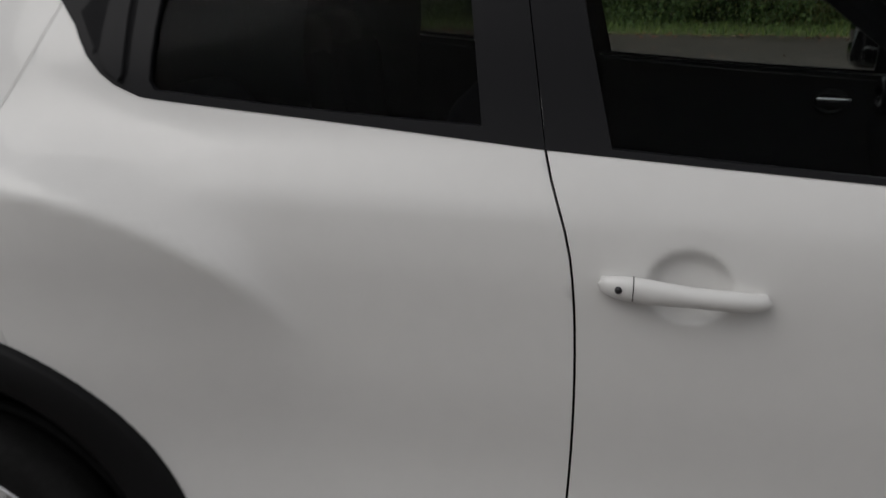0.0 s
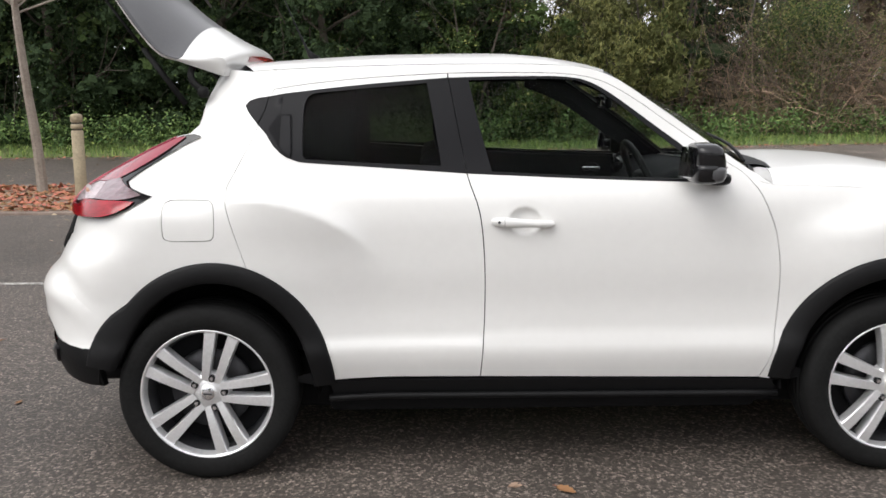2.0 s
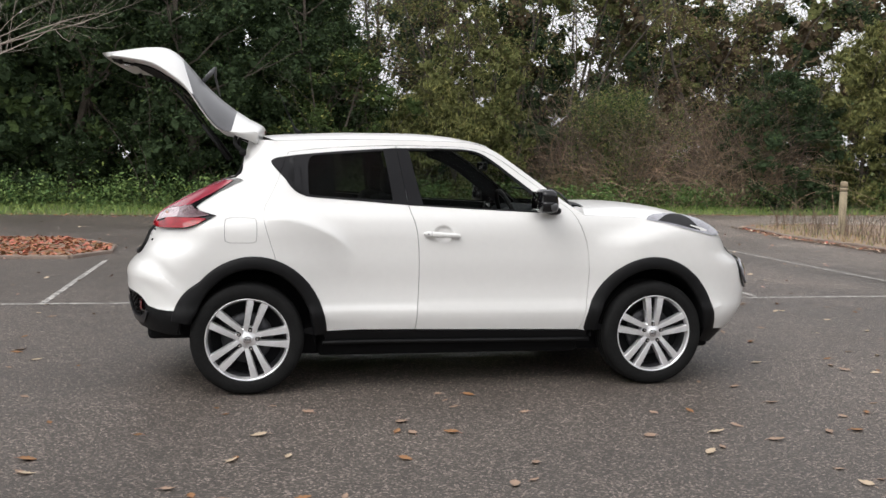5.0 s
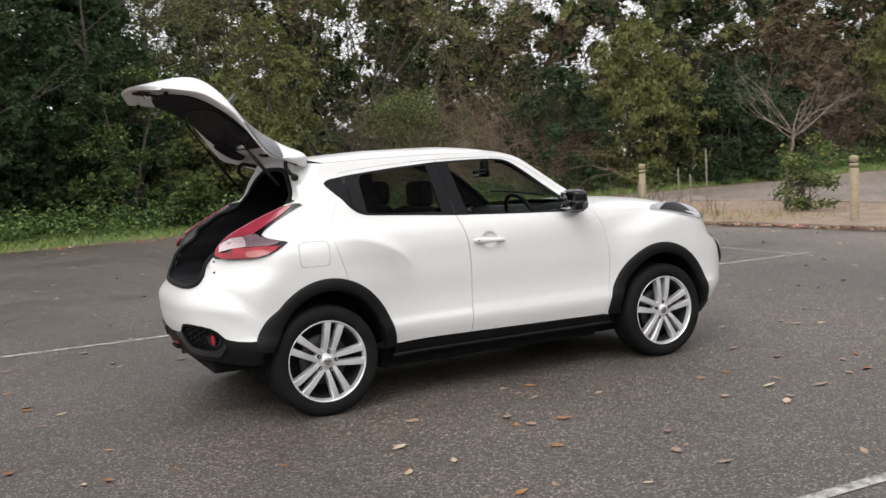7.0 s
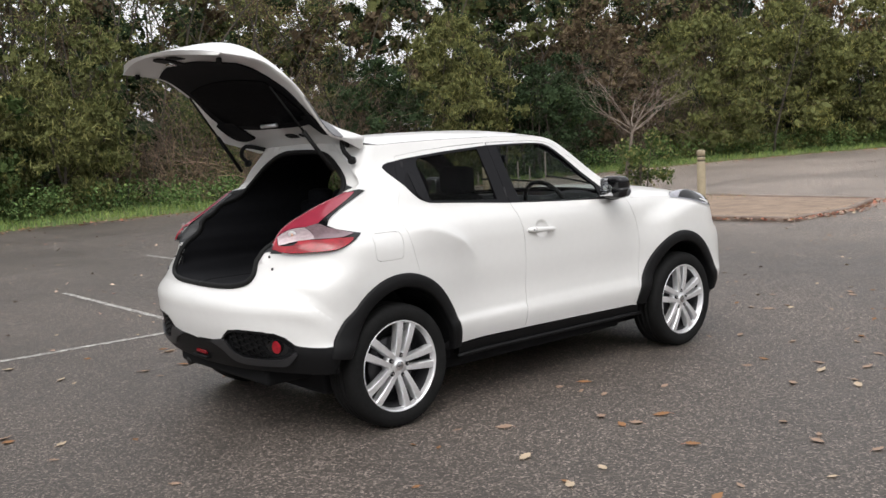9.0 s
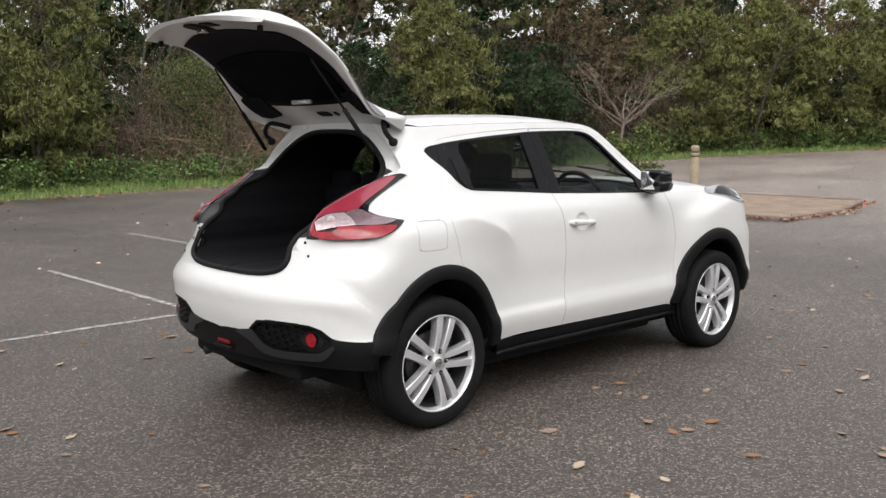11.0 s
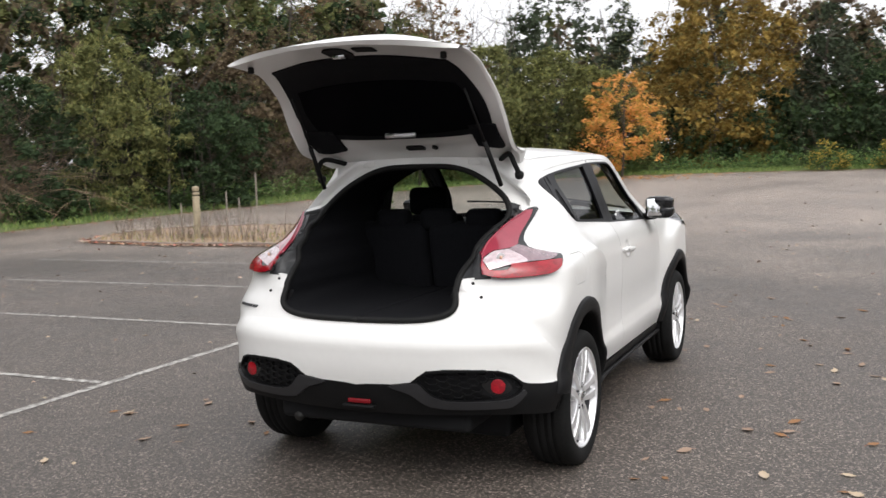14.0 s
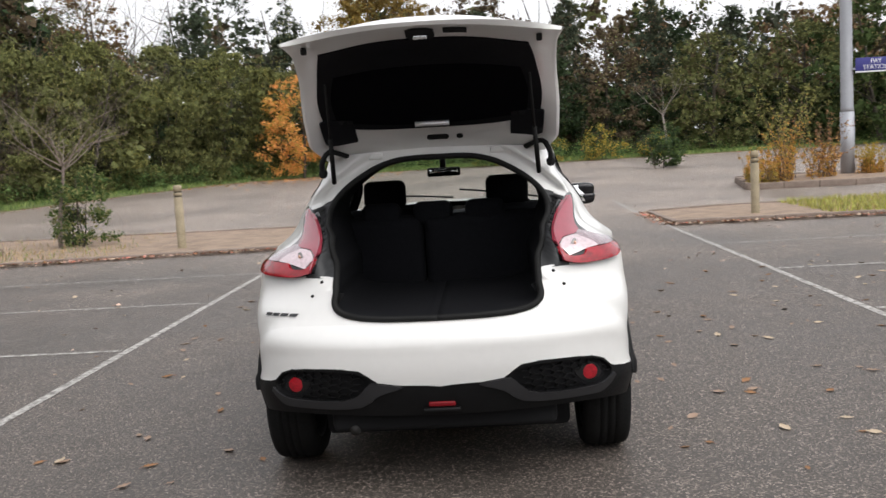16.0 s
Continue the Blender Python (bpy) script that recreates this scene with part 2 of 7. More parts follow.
SEAM_IN = [(0.80, -0.51), (0.99, -0.496), (1.036, -0.479), (1.079, -0.444), (1.135, -0.371), (1.199, -0.272), (1.25, -0.165), (1.28, -0.06), (1.31, -0.03), (1.36, -0.05), (1.45, -0.12), (1.5, -0.17)]
RECESS = [(0.93, 0.0), (0.975, 0.03), (1.03, 0.09), (1.17, 0.10), (1.24, 0.115), (1.30, 0.11), (1.36, 0.09), (1.42, 0.07), (1.5, 0.05)]
SHELF = [(-0.92, 0.770), (-0.72, 0.770), (-0.55, 0.757), (-0.42, 0.708), (-0.300, 0.60), (-0.25, 0.45)]
def shelf(s, z):
    """The bumper stands proud below a soft crease that runs down to the wheel arch."""
    if s > -0.28 or z > 0.95 or z < 0.5: return 0.0
    e = z - curve1(SHELF, s)
    return ss(0.28, 0.46, -s) * (0.009 * math.exp(-((e + 0.05) / 0.045) ** 2) - 0.011 * math.exp(-((e - 0.03) / 0.04) ** 2))
NRZ, NF = [(0.75, 2.6), (1.0, 2.15), (1.1, 2.2), (1.3, 2.6)], 2.3
def body(s, z, out=0.0, side=-1):
    """Point of the car's skin: s runs along the side (there it is x) and round the corners; side -1 is the right."""
    r0 = curve1(REAR0, z); f0 = curve1(FRONT0, z)
    if s < r0:
        NR = curve1(NRZ, z)
        a = min(1.0, (r0 - s) / 0.6) * math.pi / 2
        out += shelf(s, z)
        w = width(r0, z) + out; d = r0 - curve1(REARX, z) + out
        inset = curve1(RECESS, z) * ss(0.003, 0.030 if z < 1.25 else 0.09, curve1(SEAM_IN, z) - s)
        return (r0 - d * math.sin(a) ** (2 / NR) + inset, side * w * max(0.0, math.cos(a)) ** (2 / NR), z)
    if s > f0:
        a = min(1.0, (s - f0) / 0.8) * math.pi / 2
        w = width(f0, z) + out; d = curve1(FRONTX, z) - f0 + out
        return (f0 + d * math.sin(a) ** (2 / NF), side * w * max(0.0, math.cos(a)) ** (2 / NF), z)
    return (s, side * (width(s, z) + out), z)

def along_x(x, z):
    """Where on the chart a place x on the front corner lies."""
    f0 = curve1(FRONT0, z)
    if x <= f0: return x
    return f0 + 0.8 * math.asin(min(1.0, (x - f0) / (curve1(FRONTX, z) - f0)) ** (NF / 2)) / (math.pi / 2)


# ---- ground ----
def rise(x, y):
    """Height of the tarmac, which climbs gently to the far end."""
    return 0.62 * ss(14, 38, x) + 0.010 * max(0.0, x - 38)

def asphalt():
    m = bpy.data.materials.new("asphalt")
    m.use_nodes = True
    n, l = m.node_tree.nodes, m.node_tree.links
    b = n["Principled BSDF"]
    tc = n.new("ShaderNodeTexCoord")
    def noise_tex(scale, detail=5, rough=0.6):
        t = n.new("ShaderNodeTexNoise"); t.inputs["Scale"].default_value = scale; t.inputs["Detail"].default_value = detail; t.inputs["Roughness"].default_value = rough
        l.new(tc.outputs["Object"], t.inputs["Vector"]); return t.outputs["Fac"]
    big, mid, fine = noise_tex(0.35), noise_tex(3.2), noise_tex(60, 6, 0.8)
    vo = n.new("ShaderNodeTexVoronoi"); vo.inputs["Scale"].default_value = 105
    l.new(tc.outputs["Object"], vo.inputs["Vector"])
    def ramp(src, a, b_, c0, c1):
        r = n.new("ShaderNodeMapRange"); r.inputs["From Min"].default_value, r.inputs["From Max"].default_value = a, b_
        r.inputs["To Min"].default_value, r.inputs["To Max"].default_value = c0, c1
        l.new(src, r.inputs["Value"]); return r.outputs[0]
    def mul(a, b_):
        k = n.new("ShaderNodeMath"); k.operation = "MULTIPLY"; l.new(a, k.inputs[0]); l.new(b_, k.inputs[1]); return k.outputs[0]
    sep = n.new("ShaderNodeSeparateColor"); l.new(vo.outputs["Color"], sep.inputs[0])
    stone = ramp(mul(mul(mul(sep.outputs[0], sep.outputs[0]), mul(sep.outputs[0], sep.outputs[0])), sep.outputs[0]), 0.0, 1.0, 0.66, 4.6)
    val = mul(mul(ramp(big, 0.3, 0.7, 0.74, 1.26), ramp(mid, 0.25, 0.75, 0.85, 1.15)), mul(ramp(fine, 0.36, 0.64, 0.50, 1.45), stone))
    hs = n.new("ShaderNodeHueSaturation"); hs.inputs["Color"].default_value = (0.085, 0.0710, 0.0605, 1)
    # tarmac pales towards +x: the far sky sheen is put into its colour
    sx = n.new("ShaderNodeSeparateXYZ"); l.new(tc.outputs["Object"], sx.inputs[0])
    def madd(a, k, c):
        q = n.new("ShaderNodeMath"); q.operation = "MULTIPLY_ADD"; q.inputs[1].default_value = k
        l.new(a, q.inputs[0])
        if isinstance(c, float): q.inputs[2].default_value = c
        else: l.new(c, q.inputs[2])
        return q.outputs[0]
    far_sheen = ramp(madd(big, 7.0, madd(sx.outputs[0], 0.60, -8.8)), -1.5, 5.5, 1.0, 2.6)
    l.new(mul(val, far_sheen), hs.inputs["Value"]); l.new(hs.outputs[0], b.inputs["Base Color"])
    b.inputs["Specular IOR Level"].default_value = 0.5
    l.new(ramp(big, 0.35, 0.65, 0.42, 0.60), b.inputs["Roughness"])
    bp = n.new("ShaderNodeBump"); bp.inputs["Distance"].default_value = 0.0045; bp.inputs["Strength"].default_value = 1.0
    l.new(mul(fine, stone), bp.inputs["Height"]); l.new(bp.outputs[0], b.inputs["Normal"])
    return m
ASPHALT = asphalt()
GRASS = mat("verge_grass", (0.095, 0.13, 0.038), rough=0.95, color2=(0.135, 0.155, 0.05), scale=1.2, vscale2=22, bump=0.03, bscale=30)
BLADE = mat("grass_blade", (0.150, 0.225, 0.055), rough=0.7, per=0.5)
BRIGHTBLADE = mat("yellow_green_grass", (0.36, 0.37, 0.085), rough=0.7, per=0.4)
DRYBLADE = mat("dry_grass", (0.36, 0.27, 0.13), rough=0.8, per=0.4)
DIRT = mat("gravel_dirt", (0.19, 0.140, 0.105), rough=0.95, color2=(0.36, 0.265, 0.195), scale=2.5, vscale2=40, bump=0.012, bscale=60)
KERB = mat("kerb_stone", (0.16, 0.12, 0.10), rough=0.9, color2=(0.28, 0.22, 0.18), scale=4, vscale2=50, bump=0.004, bscale=90)
LITTER = mat("leaf_litter", (0.33, 0.145, 0.072), rough=0.8, per=0.55)
FALLEN = mat("fallen_leaf", (0.36, 0.235, 0.175), rough=0.65, per=0.4)
FALLEN2 = mat("pale_fallen_leaf", (0.52, 0.40, 0.29), rough=0.65, per=0.3)

def axis(lo, a, b, hi, fine, coarse):
    out = list(np.arange(lo, a, coarse)) + list(np.arange(a, b, fine)) + list(np.arange(b, hi + 1, coarse))
    return [float(v) for v in out]
gx, gy = axis(-600, -40, 80, 800, 2.0, 40), axis(-600, -60, 60, 600, 4.0, 40)
bm = bmesh.new()
vs = [[bm.verts.new((x, y, rise(x, y))) for y in gy] for x in gx]
for i in range(len(gx) - 1):
    for j in range(len(gy) - 1):
        bm.faces.new((vs[i][j], vs[i + 1][j], vs[i + 1][j + 1], vs[i][j + 1]))
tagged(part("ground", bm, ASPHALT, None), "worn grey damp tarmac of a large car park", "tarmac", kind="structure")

# painted bay lines
def line_paint():
    m = mat("line_paint", (0.50, 0.48, 0.46), rough=0.7)
    n, l = m.node_tree.nodes, m.node_tree.links
    b = n["Principled BSDF"]
    tc = n.new("ShaderNodeTexCoord")
    t = n.new("ShaderNodeTexNoise"); t.inputs["Scale"].default_value = 14; t.inputs["Detail"].default_value = 8; t.inputs["Roughness"].default_value = 0.75
    l.new(tc.outputs["Object"], t.inputs["Vector"])
    r = n.new("ShaderNodeMapRange"); r.inputs["From Min"].default_value, r.inputs["From Max"].default_value = 0.40, 0.60
    l.new(t.outputs["Fac"], r.inputs["Value"])
    mx = n.new("ShaderNodeMix"); mx.data_type = "RGBA"
    mx.inputs["A"].default_value, mx.inputs["B"].default_value = (0.12, 0.11, 0.10, 1), (0.50, 0.48, 0.45, 1)
    l.new(r.outputs[0], mx.inputs["Factor"]); l.new(mx.outputs["Result"], b.inputs["Base Color"])
    return m
LINE = line_paint()
def stripe(x0, y0, x1, y1, w=0.072):
    d = Vector((x1 - x0, y1 - y0, 0)); k = max(1, int(d.length / 1.0)); s = Vector((-d.y, d.x, 0)).normalized() * w / 2
    bm = bmesh.new()
    prev = None
    for i in range(k + 1):
        c = Vector((x0, y0, 0)) + d * i / k
        c.z = rise(c.x, c.y) + 0.004
        cur = (bm.verts.new(c + s), bm.verts.new(c - s))
        if prev: bm.faces.new((prev[0], prev[1], cur[1], cur[0]))
        prev = cur
    tagged(part("bay_line", bm, LINE, None, smooth=False), "worn white painted bay line on tarmac", "road marking", kind="structure")
stripe(-9.0, 2.80, 8.05, 2.80)
for x, y in ((-6.85, 10.4), (-4.4, 10.4), (-1.9, 6.6), (0.63, 6.1), (2.92, 9.2), (5.38, 9.2), (7.86, 11.3)):
    stripe(x, 2.86, x, y, 0.062)
stripe(8.4, 12.75, 10.35, 12.75, 0.062)
stripe(-0.5, -3.37, 18.6, -3.37)
for x in (0.5, 3.22, 5.85, 8.60):
    stripe(x, -3.43, x, -8.4)

# ---- raised islands ----
def island(name, pts, h, material, label):
    """A low raised bed with kerb stones round it."""
    n = len(pts)
    bm = bmesh.new()
    skin_pts = list(pts)
    lo = [bm.verts.new((x, y, rise(x, y) - 0.05)) for x, y in skin_pts]
    hi = [bm.verts.new((x, y, rise(x, y) + h)) for x, y in skin_pts]
    for i in range(n): bm.faces.new((lo[i], lo[(i + 1) % n], hi[(i + 1) % n], hi[i]))
    f = bm.faces.new(hi)
    bmesh.ops.triangulate(bm, faces=[f])
    isl = tagged(part(name, bm, material, None, smooth=False), label, "island", kind="structure")
    rnd = random.Random(len(label))
    me = None
    for i in range(n):
        a, b = Vector((*pts[i], 0)), Vector((*pts[(i + 1) % n], 0))
        d = b - a; k = max(1, round(d.length / 0.9))
        for j in range(k):
            p, q = a + d * j / k, a + d * (j + 1) / k
            c = (p + q) / 2
            bm = bmesh.new()
            ln = (q - p).length / 2 - 0.006
            box(bm, (-ln, -0.055, -0.06), (ln, 0.055, h + 0.022 + rnd.uniform(-0.01, 0.008)), 0.012)
            o = part("kerb_stone", bm, KERB, isl)
            o.matrix_local = Matrix.Translation((c.x, c.y, rise(c.x, c.y))) @ Matrix.Rotation(math.atan2(d.y, d.x) + rnd.uniform(-0.02, 0.02), 4, "Z")
    return isl
ISLAND_L = [(11.05, 3.05), (13.2, 3.1), (15.3, 3.7), (15.6, 7.5), (15.6, 12.0), (14.6, 14.0), (12.3, 13.9), (10.9, 13.0), (10.45, 10.4), (10.55, 8.0)]
ISLAND_R = [(11.75, -3.5), (14.4, -3.5), (15.0, -5.2), (15.0, -9.0), (14.6, -14.0), (11.0, -14.0), (11.6, -8.5)]
ISLAND_W = [(-9.5, 6.8), (-2.4, 6.85), (-2.0, 7.6), (-2.1, 8.6), (-3.0, 9.9), (-9.5, 10.2)]
PLANTER = [(19.6, -6.9), (22.2, -7.3), (22.6, -11.6), (20.0, -12.2), (19.4, -9.5)]
island("island_bed", ISLAND_L, 0.06, DIRT, "low raised bed of gravel and dry weeds with kerb stones")
island("island_bed", ISLAND_R, 0.07, DIRT, "low raised bed of gravel and grass with kerb stones")
island("island_bed", ISLAND_W, 0.02, DIRT, "low bed covered with fallen brown leaves")
island("planter_bed", PLANTER, 0.14, DIRT, "kerbed planter bed with tall weeds")

# ---- the car's skin ----

import mathutils.geometry as mgeo

def smoothline(pts, step=0.03):
    """A spline through the points, evenly filled."""
    out = []
    n = len(pts)
    for i in range(n - 1):
        p0, p1, p2, p3 = (pts[max(i - 1, 0)], pts[i], pts[i + 1], pts[min(i + 2, n - 1)])
        k = max(1, int(math.dist(p1, p2) / step))
        for j in range(k):
            t = j / k
            out.append(tuple(0.5 * (2 * b + (c - a) * t + (2 * a - 5 * b + 4 * c - d) * t * t + (3 * b - a - 3 * c + d) * t ** 3) for a, b, c, d in zip(p0, p1, p2, p3)))
    out.append(tuple(pts[-1]))
    return out

def loop(*chunks, step=0.03):
    """A closed outline of smooth runs that meet in corners."""
    out = []
    for c in chunks:
        for p in smoothline(c, step):
            if not out or math.dist(out[-1], p) > 1e-4: out.append(p)
    if math.dist(out[0], out[-1]) < 1e-4: out.pop()
    return out

def area(poly):
    return sum(a[0] * b[1] - b[0] * a[1] for a, b in zip(poly, poly[1:] + poly[:1])) / 2

def shrink(poly, d):
    """The outline moved inwards by d."""
    n, s = len(poly), 1 if area(poly) > 0 else -1
    out = []
    for i, p in enumerate(poly):
        a, b = Vector(poly[i - 1]), Vector(poly[(i + 1) % n])
        q = Vector(p)
        e1, e2 = (q - a).normalized(), (b - q).normalized()
        n1, n2 = Vector((-e1.y, e1.x)) * s, Vector((-e2.y, e2.x)) * s
        m = n1 + n2
        m = m.normalized() / max(0.5, math.sqrt(max(0.05, (1 + n1.dot(n2)) / 2)))
        out.append(tuple(q + m * d))
    return out

def inside(poly, pts):
    x, y = pts[:, 0], pts[:, 1]
    c = np.zeros(len(pts), bool)
    for (x1, y1), (x2, y2) in zip(poly, poly[1:] + poly[:1]):
        if y1 == y2: continue
        c ^= ((y1 > y) != (y2 > y)) & (x < (x2 - x1) * (y - y1) / (y2 - y1) + x1)
    return c

def fill(outline, holes=(), res=0.035, fine=()):
    """Triangles over an outline with holes: points, faces and the border loops."""
    loops = [outline, *holes]
    pts, edges, borders = [], [], []
    for lp in loops:
        k = len(pts)
        pts += lp
        borders.append(list(range(k, k + len(lp))))
        edges += [(k + i, k + (i + 1) % len(lp)) for i in range(len(lp))]
    edge_pts = np.array(pts)
    lo, hi = edge_pts.min(0), edge_pts.max(0)
    gx, gy = np.meshgrid(np.arange(lo[0], hi[0], res), np.arange(lo[1], hi[1], res))
    g = np.stack([gx.ravel(), gy.ravel()], 1)
    for cx, cz, r, rs in fine:
        g = g[np.hypot(g[:, 0] - cx, g[:, 1] - cz) > r]
        fx, fz = np.meshgrid(np.arange(cx - r, cx + r, rs), np.arange(cz - r, cz + r, rs))
        h = np.stack([fx.ravel(), fz.ravel()], 1)
        g = np.concatenate([g, h[np.hypot(h[:, 0] - cx, h[:, 1] - cz) < r]])
    ok = inside(outline, g)
    for h in holes: ok &= ~inside(h, g)
    g = g[ok]
    if len(g):
        near = np.sqrt(((g[:, None] - edge_pts[None]) ** 2).sum(-1)).min(1)
        g = g[near > res * 0.45]
    allp = [Vector(p) for p in pts] + [Vector(p) for p in g]
    v, _, f, ov, _, _ = mgeo.delaunay_2d_cdt(allp, edges, [], 0, 1e-6)
    c = np.array([[sum(v[i].x for i in t) / 3, sum(v[i].y for i in t) / 3] for t in f])
    ok = inside(outline, c)
    for h in holes: ok &= ~inside(h, c)
    back = {}
    for k, src in enumerate(ov):
        for q in src: back[q] = k
    return [tuple(p) for p in v], [t for t, o in zip(f, ok) if o], [[back[i] for i in b] for b in borders]

def body_at(s, z, o, sd): return body(s, z, o, sd)

def skin(bm, outline, holes=(), place=None, out=0.0, side=-1, res=0.035, gap=0.003, rim=0.014, both=False, fine=()):
    """Adds a sheet of the skin inside an outline, with turned-in edges."""
    place = place or body_at
    outline = shrink(outline, gap) if gap else outline
    if place is body_at:
        outline = [(min(max(a, curve1(REAR0, b) - 0.6), curve1(FRONT0, b) + 0.8), b) for a, b in outline]
        outline = [p for i, p in enumerate(outline) if math.dist(p, outline[i - 1]) > 1e-4]
    holes = [shrink(h, -gap) if gap else h for h in holes]
    v, f, borders = fill(outline, holes, res, fine)
    for sd in ((-1, 1) if both else (side,)):
        vs = [bm.verts.new(place(p[0], p[1], out, sd)) for p in v]
        for t in f:
            q = [vs[i] for i in (t if sd < 0 else t[::-1])]
            bm.faces.new(q)
        if rim:
            for b in borders:
                a = [bm.verts.new(place(v[i][0], v[i][1], out, sd)) for i in b]
                c = [bm.verts.new(place(v[i][0], v[i][1], out - rim, sd)) for i in b]
                for i in range(len(b)):
                    j = (i + 1) % len(b)
                    if place is body_at and abs(a[i].co.y) < 0.015 and abs(a[j].co.y) < 0.015: continue
                    bm.faces.new((a[i], a[j], c[j], c[i]))
    return bm

def weld(bm):
    """Closes a sheet along the car's middle."""
    bmesh.ops.remove_doubles(bm, verts=[w for w in bm.verts if abs(w.co.y) < 0.02], dist=0.006)
    bmesh.ops.dissolve_degenerate(bm, edges=bm.edges, dist=0.0005)

def panel(name, outline, material, parent, holes=(), label="", **kw):
    bm = bmesh.new()
    skin(bm, outline, holes, **kw)
    if kw.get("both"): weld(bm)
    return part(name, bm, material, parent, label)

car = empty("car")
tagged(car, "white compact crossover car with its tailgate raised, on tarmac", "car")

HUB = 0.33
def arch(cx, a, b, f0=-4, f1=184, n=26):
    pts = [(cx + a * math.cos(radians(f0 + (f1 - f0) * k / n)), HUB + b * math.sin(radians(f0 + (f1 - f0) * k / n))) for k in range(n + 1)]
    return [(along_x(x, z), z) for x, z in pts]
ARCH_R, ARCH_F = (0.038, 0.422, 0.481), (2.515, 0.428, 0.480)
MID = [(0.889, 1.484), (0.925, 1.287), (0.956, 1.12), (1.0, 0.983), (1.017, 0.806), (1.017, 0.586), (1.002, 0.368)]
FSEAM = [(1.965, 1.12), (2.011, 1.066), (2.056, 0.970), (2.086, 0.872), (2.10, 0.711), (2.092, 0.53), (2.075, 0.42), (2.047, 0.352)]
RSEAM = [(0.240, 1.43), (0.208, 1.347), (0.168, 1.244), (0.128, 1.165), (0.092, 1.085), (0.093, 1.03), (0.120, 0.93), (0.162, 0.796)]
DOORTOP = [(0.240, 1.43), (0.40, 1.452), (0.62, 1.471), (0.889, 1.484), (1.15, 1.485), (1.33, 1.479), (1.45, 1.456), (1.56, 1.400), (1.68, 1.318), (1.84, 1.205), (1.965, 1.12)]
RAIL = [(0.16, 1.495), (0.30, 1.503), (0.60, 1.512), (0.90, 1.516), (1.20, 1.514), (1.38, 1.503), (1.50, 1.468), (1.62, 1.392), (1.80, 1.265), (1.98, 1.135), (2.07, 1.075)]
WTOP = [(2.07, 1.075), (2.30, 1.068), (2.60, 1.048), (2.90, 0.995), (3.20, 0.945), (3.58, 0.92)]
BELT = [(0.30, 1.178), (0.344, 1.166), (0.65, 1.144), (0.956, 1.121), (1.40, 1.100), (1.84, 1.083)]
OPEN = [(-0.420, 1.475), (-0.340, 1.468), (-0.262, 1.420), (-0.226, 1.325), (-0.285, 1.211), (-0.412, 1.118), (-0.520, 1.026), (-0.572, 0.914), (-0.667, 0.836), (-0.732, 0.801), (-0.800, 0.788), (-0.872, 0.785)]

UNDER_LAMP = [(-0.222, 1.285), (-0.130, 1.240), (-0.240, 1.180), (-0.335, 1.115), (-0.410, 1.065), (-0.445, 1.025), (-0.462, 0.985), (-0.548, 0.968)]
aR, aF = arch(*ARCH_R), arch(*ARCH_F)
rear_arch_front = [p for p in aR if p[0] > 0.165 and p[1] > 0.368]      # from the sill up to the door seam
rear_arch_back = [p for p in aR if p[0] <= 0.165 and p[1] > 0.49]
front_arch = [p for p in aF if p[1] > 0.345]
def doors(sd):
    rd = loop([RSEAM[-1], *RSEAM[-2::-1]], DOORTOP[:4], MID, [(1.002, 0.368), (0.69, 0.371), (0.452, 0.368)], rear_arch_front + [RSEAM[-1]])
    fd = loop(MID[::-1], DOORTOP[3:], FSEAM, [(2.047, 0.352), (1.594, 0.359), (1.002, 0.368)])
    return rd, fd
RD, FD = doors(-1)
WIN_R = loop([(0.368, 1.178), (0.358, 1.19), (0.356, 1.30), (0.358, 1.368), (0.368, 1.395), (0.388, 1.412)], [(0.388, 1.412), (0.60, 1.430), (0.812, 1.447)], [(0.812, 1.447), (0.838, 1.30), (0.862, 1.150)], [(0.862, 1.150), (0.60, 1.162), (0.368, 1.178)])
WIN_F = loop([(0.968, 1.456), (1.15, 1.460), (1.33, 1.457), (1.40, 1.442), (1.48, 1.396), (1.60, 1.306), (1.765, 1.175)], [(1.765, 1.175), (1.772, 1.098)], [(1.772, 1.098), (1.40, 1.110), (1.048, 1.128)], [(1.048, 1.128), (1.0, 1.31), (0.968, 1.456)])
BAND_R = loop([(0.20, 1.30), (0.185, 1.325), (0.218, 1.398), (0.262, 1.412), (0.575, 1.445), (0.889, 1.468)], MID[:3], BELT[1:4][::-1] + [(0.30, 1.182), (0.25, 1.222), (0.20, 1.30)])
BAND_F = loop(MID[2::-1], [(0.889, 1.468), (1.15, 1.472), (1.33, 1.468), (1.415, 1.450), (1.50, 1.402), (1.62, 1.315), (1.80, 1.180), (1.895, 1.10)], [(1.895, 1.10), (1.88, 1.083), (1.84, 1.083), (1.40, 1.10), (0.956, 1.121)])
BAND_T = loop([(0.185, 1.305), (0.145, 1.350), (0.135, 1.372), (0.150, 1.388), (0.212, 1.402), (0.206, 1.36), (0.185, 1.305)])

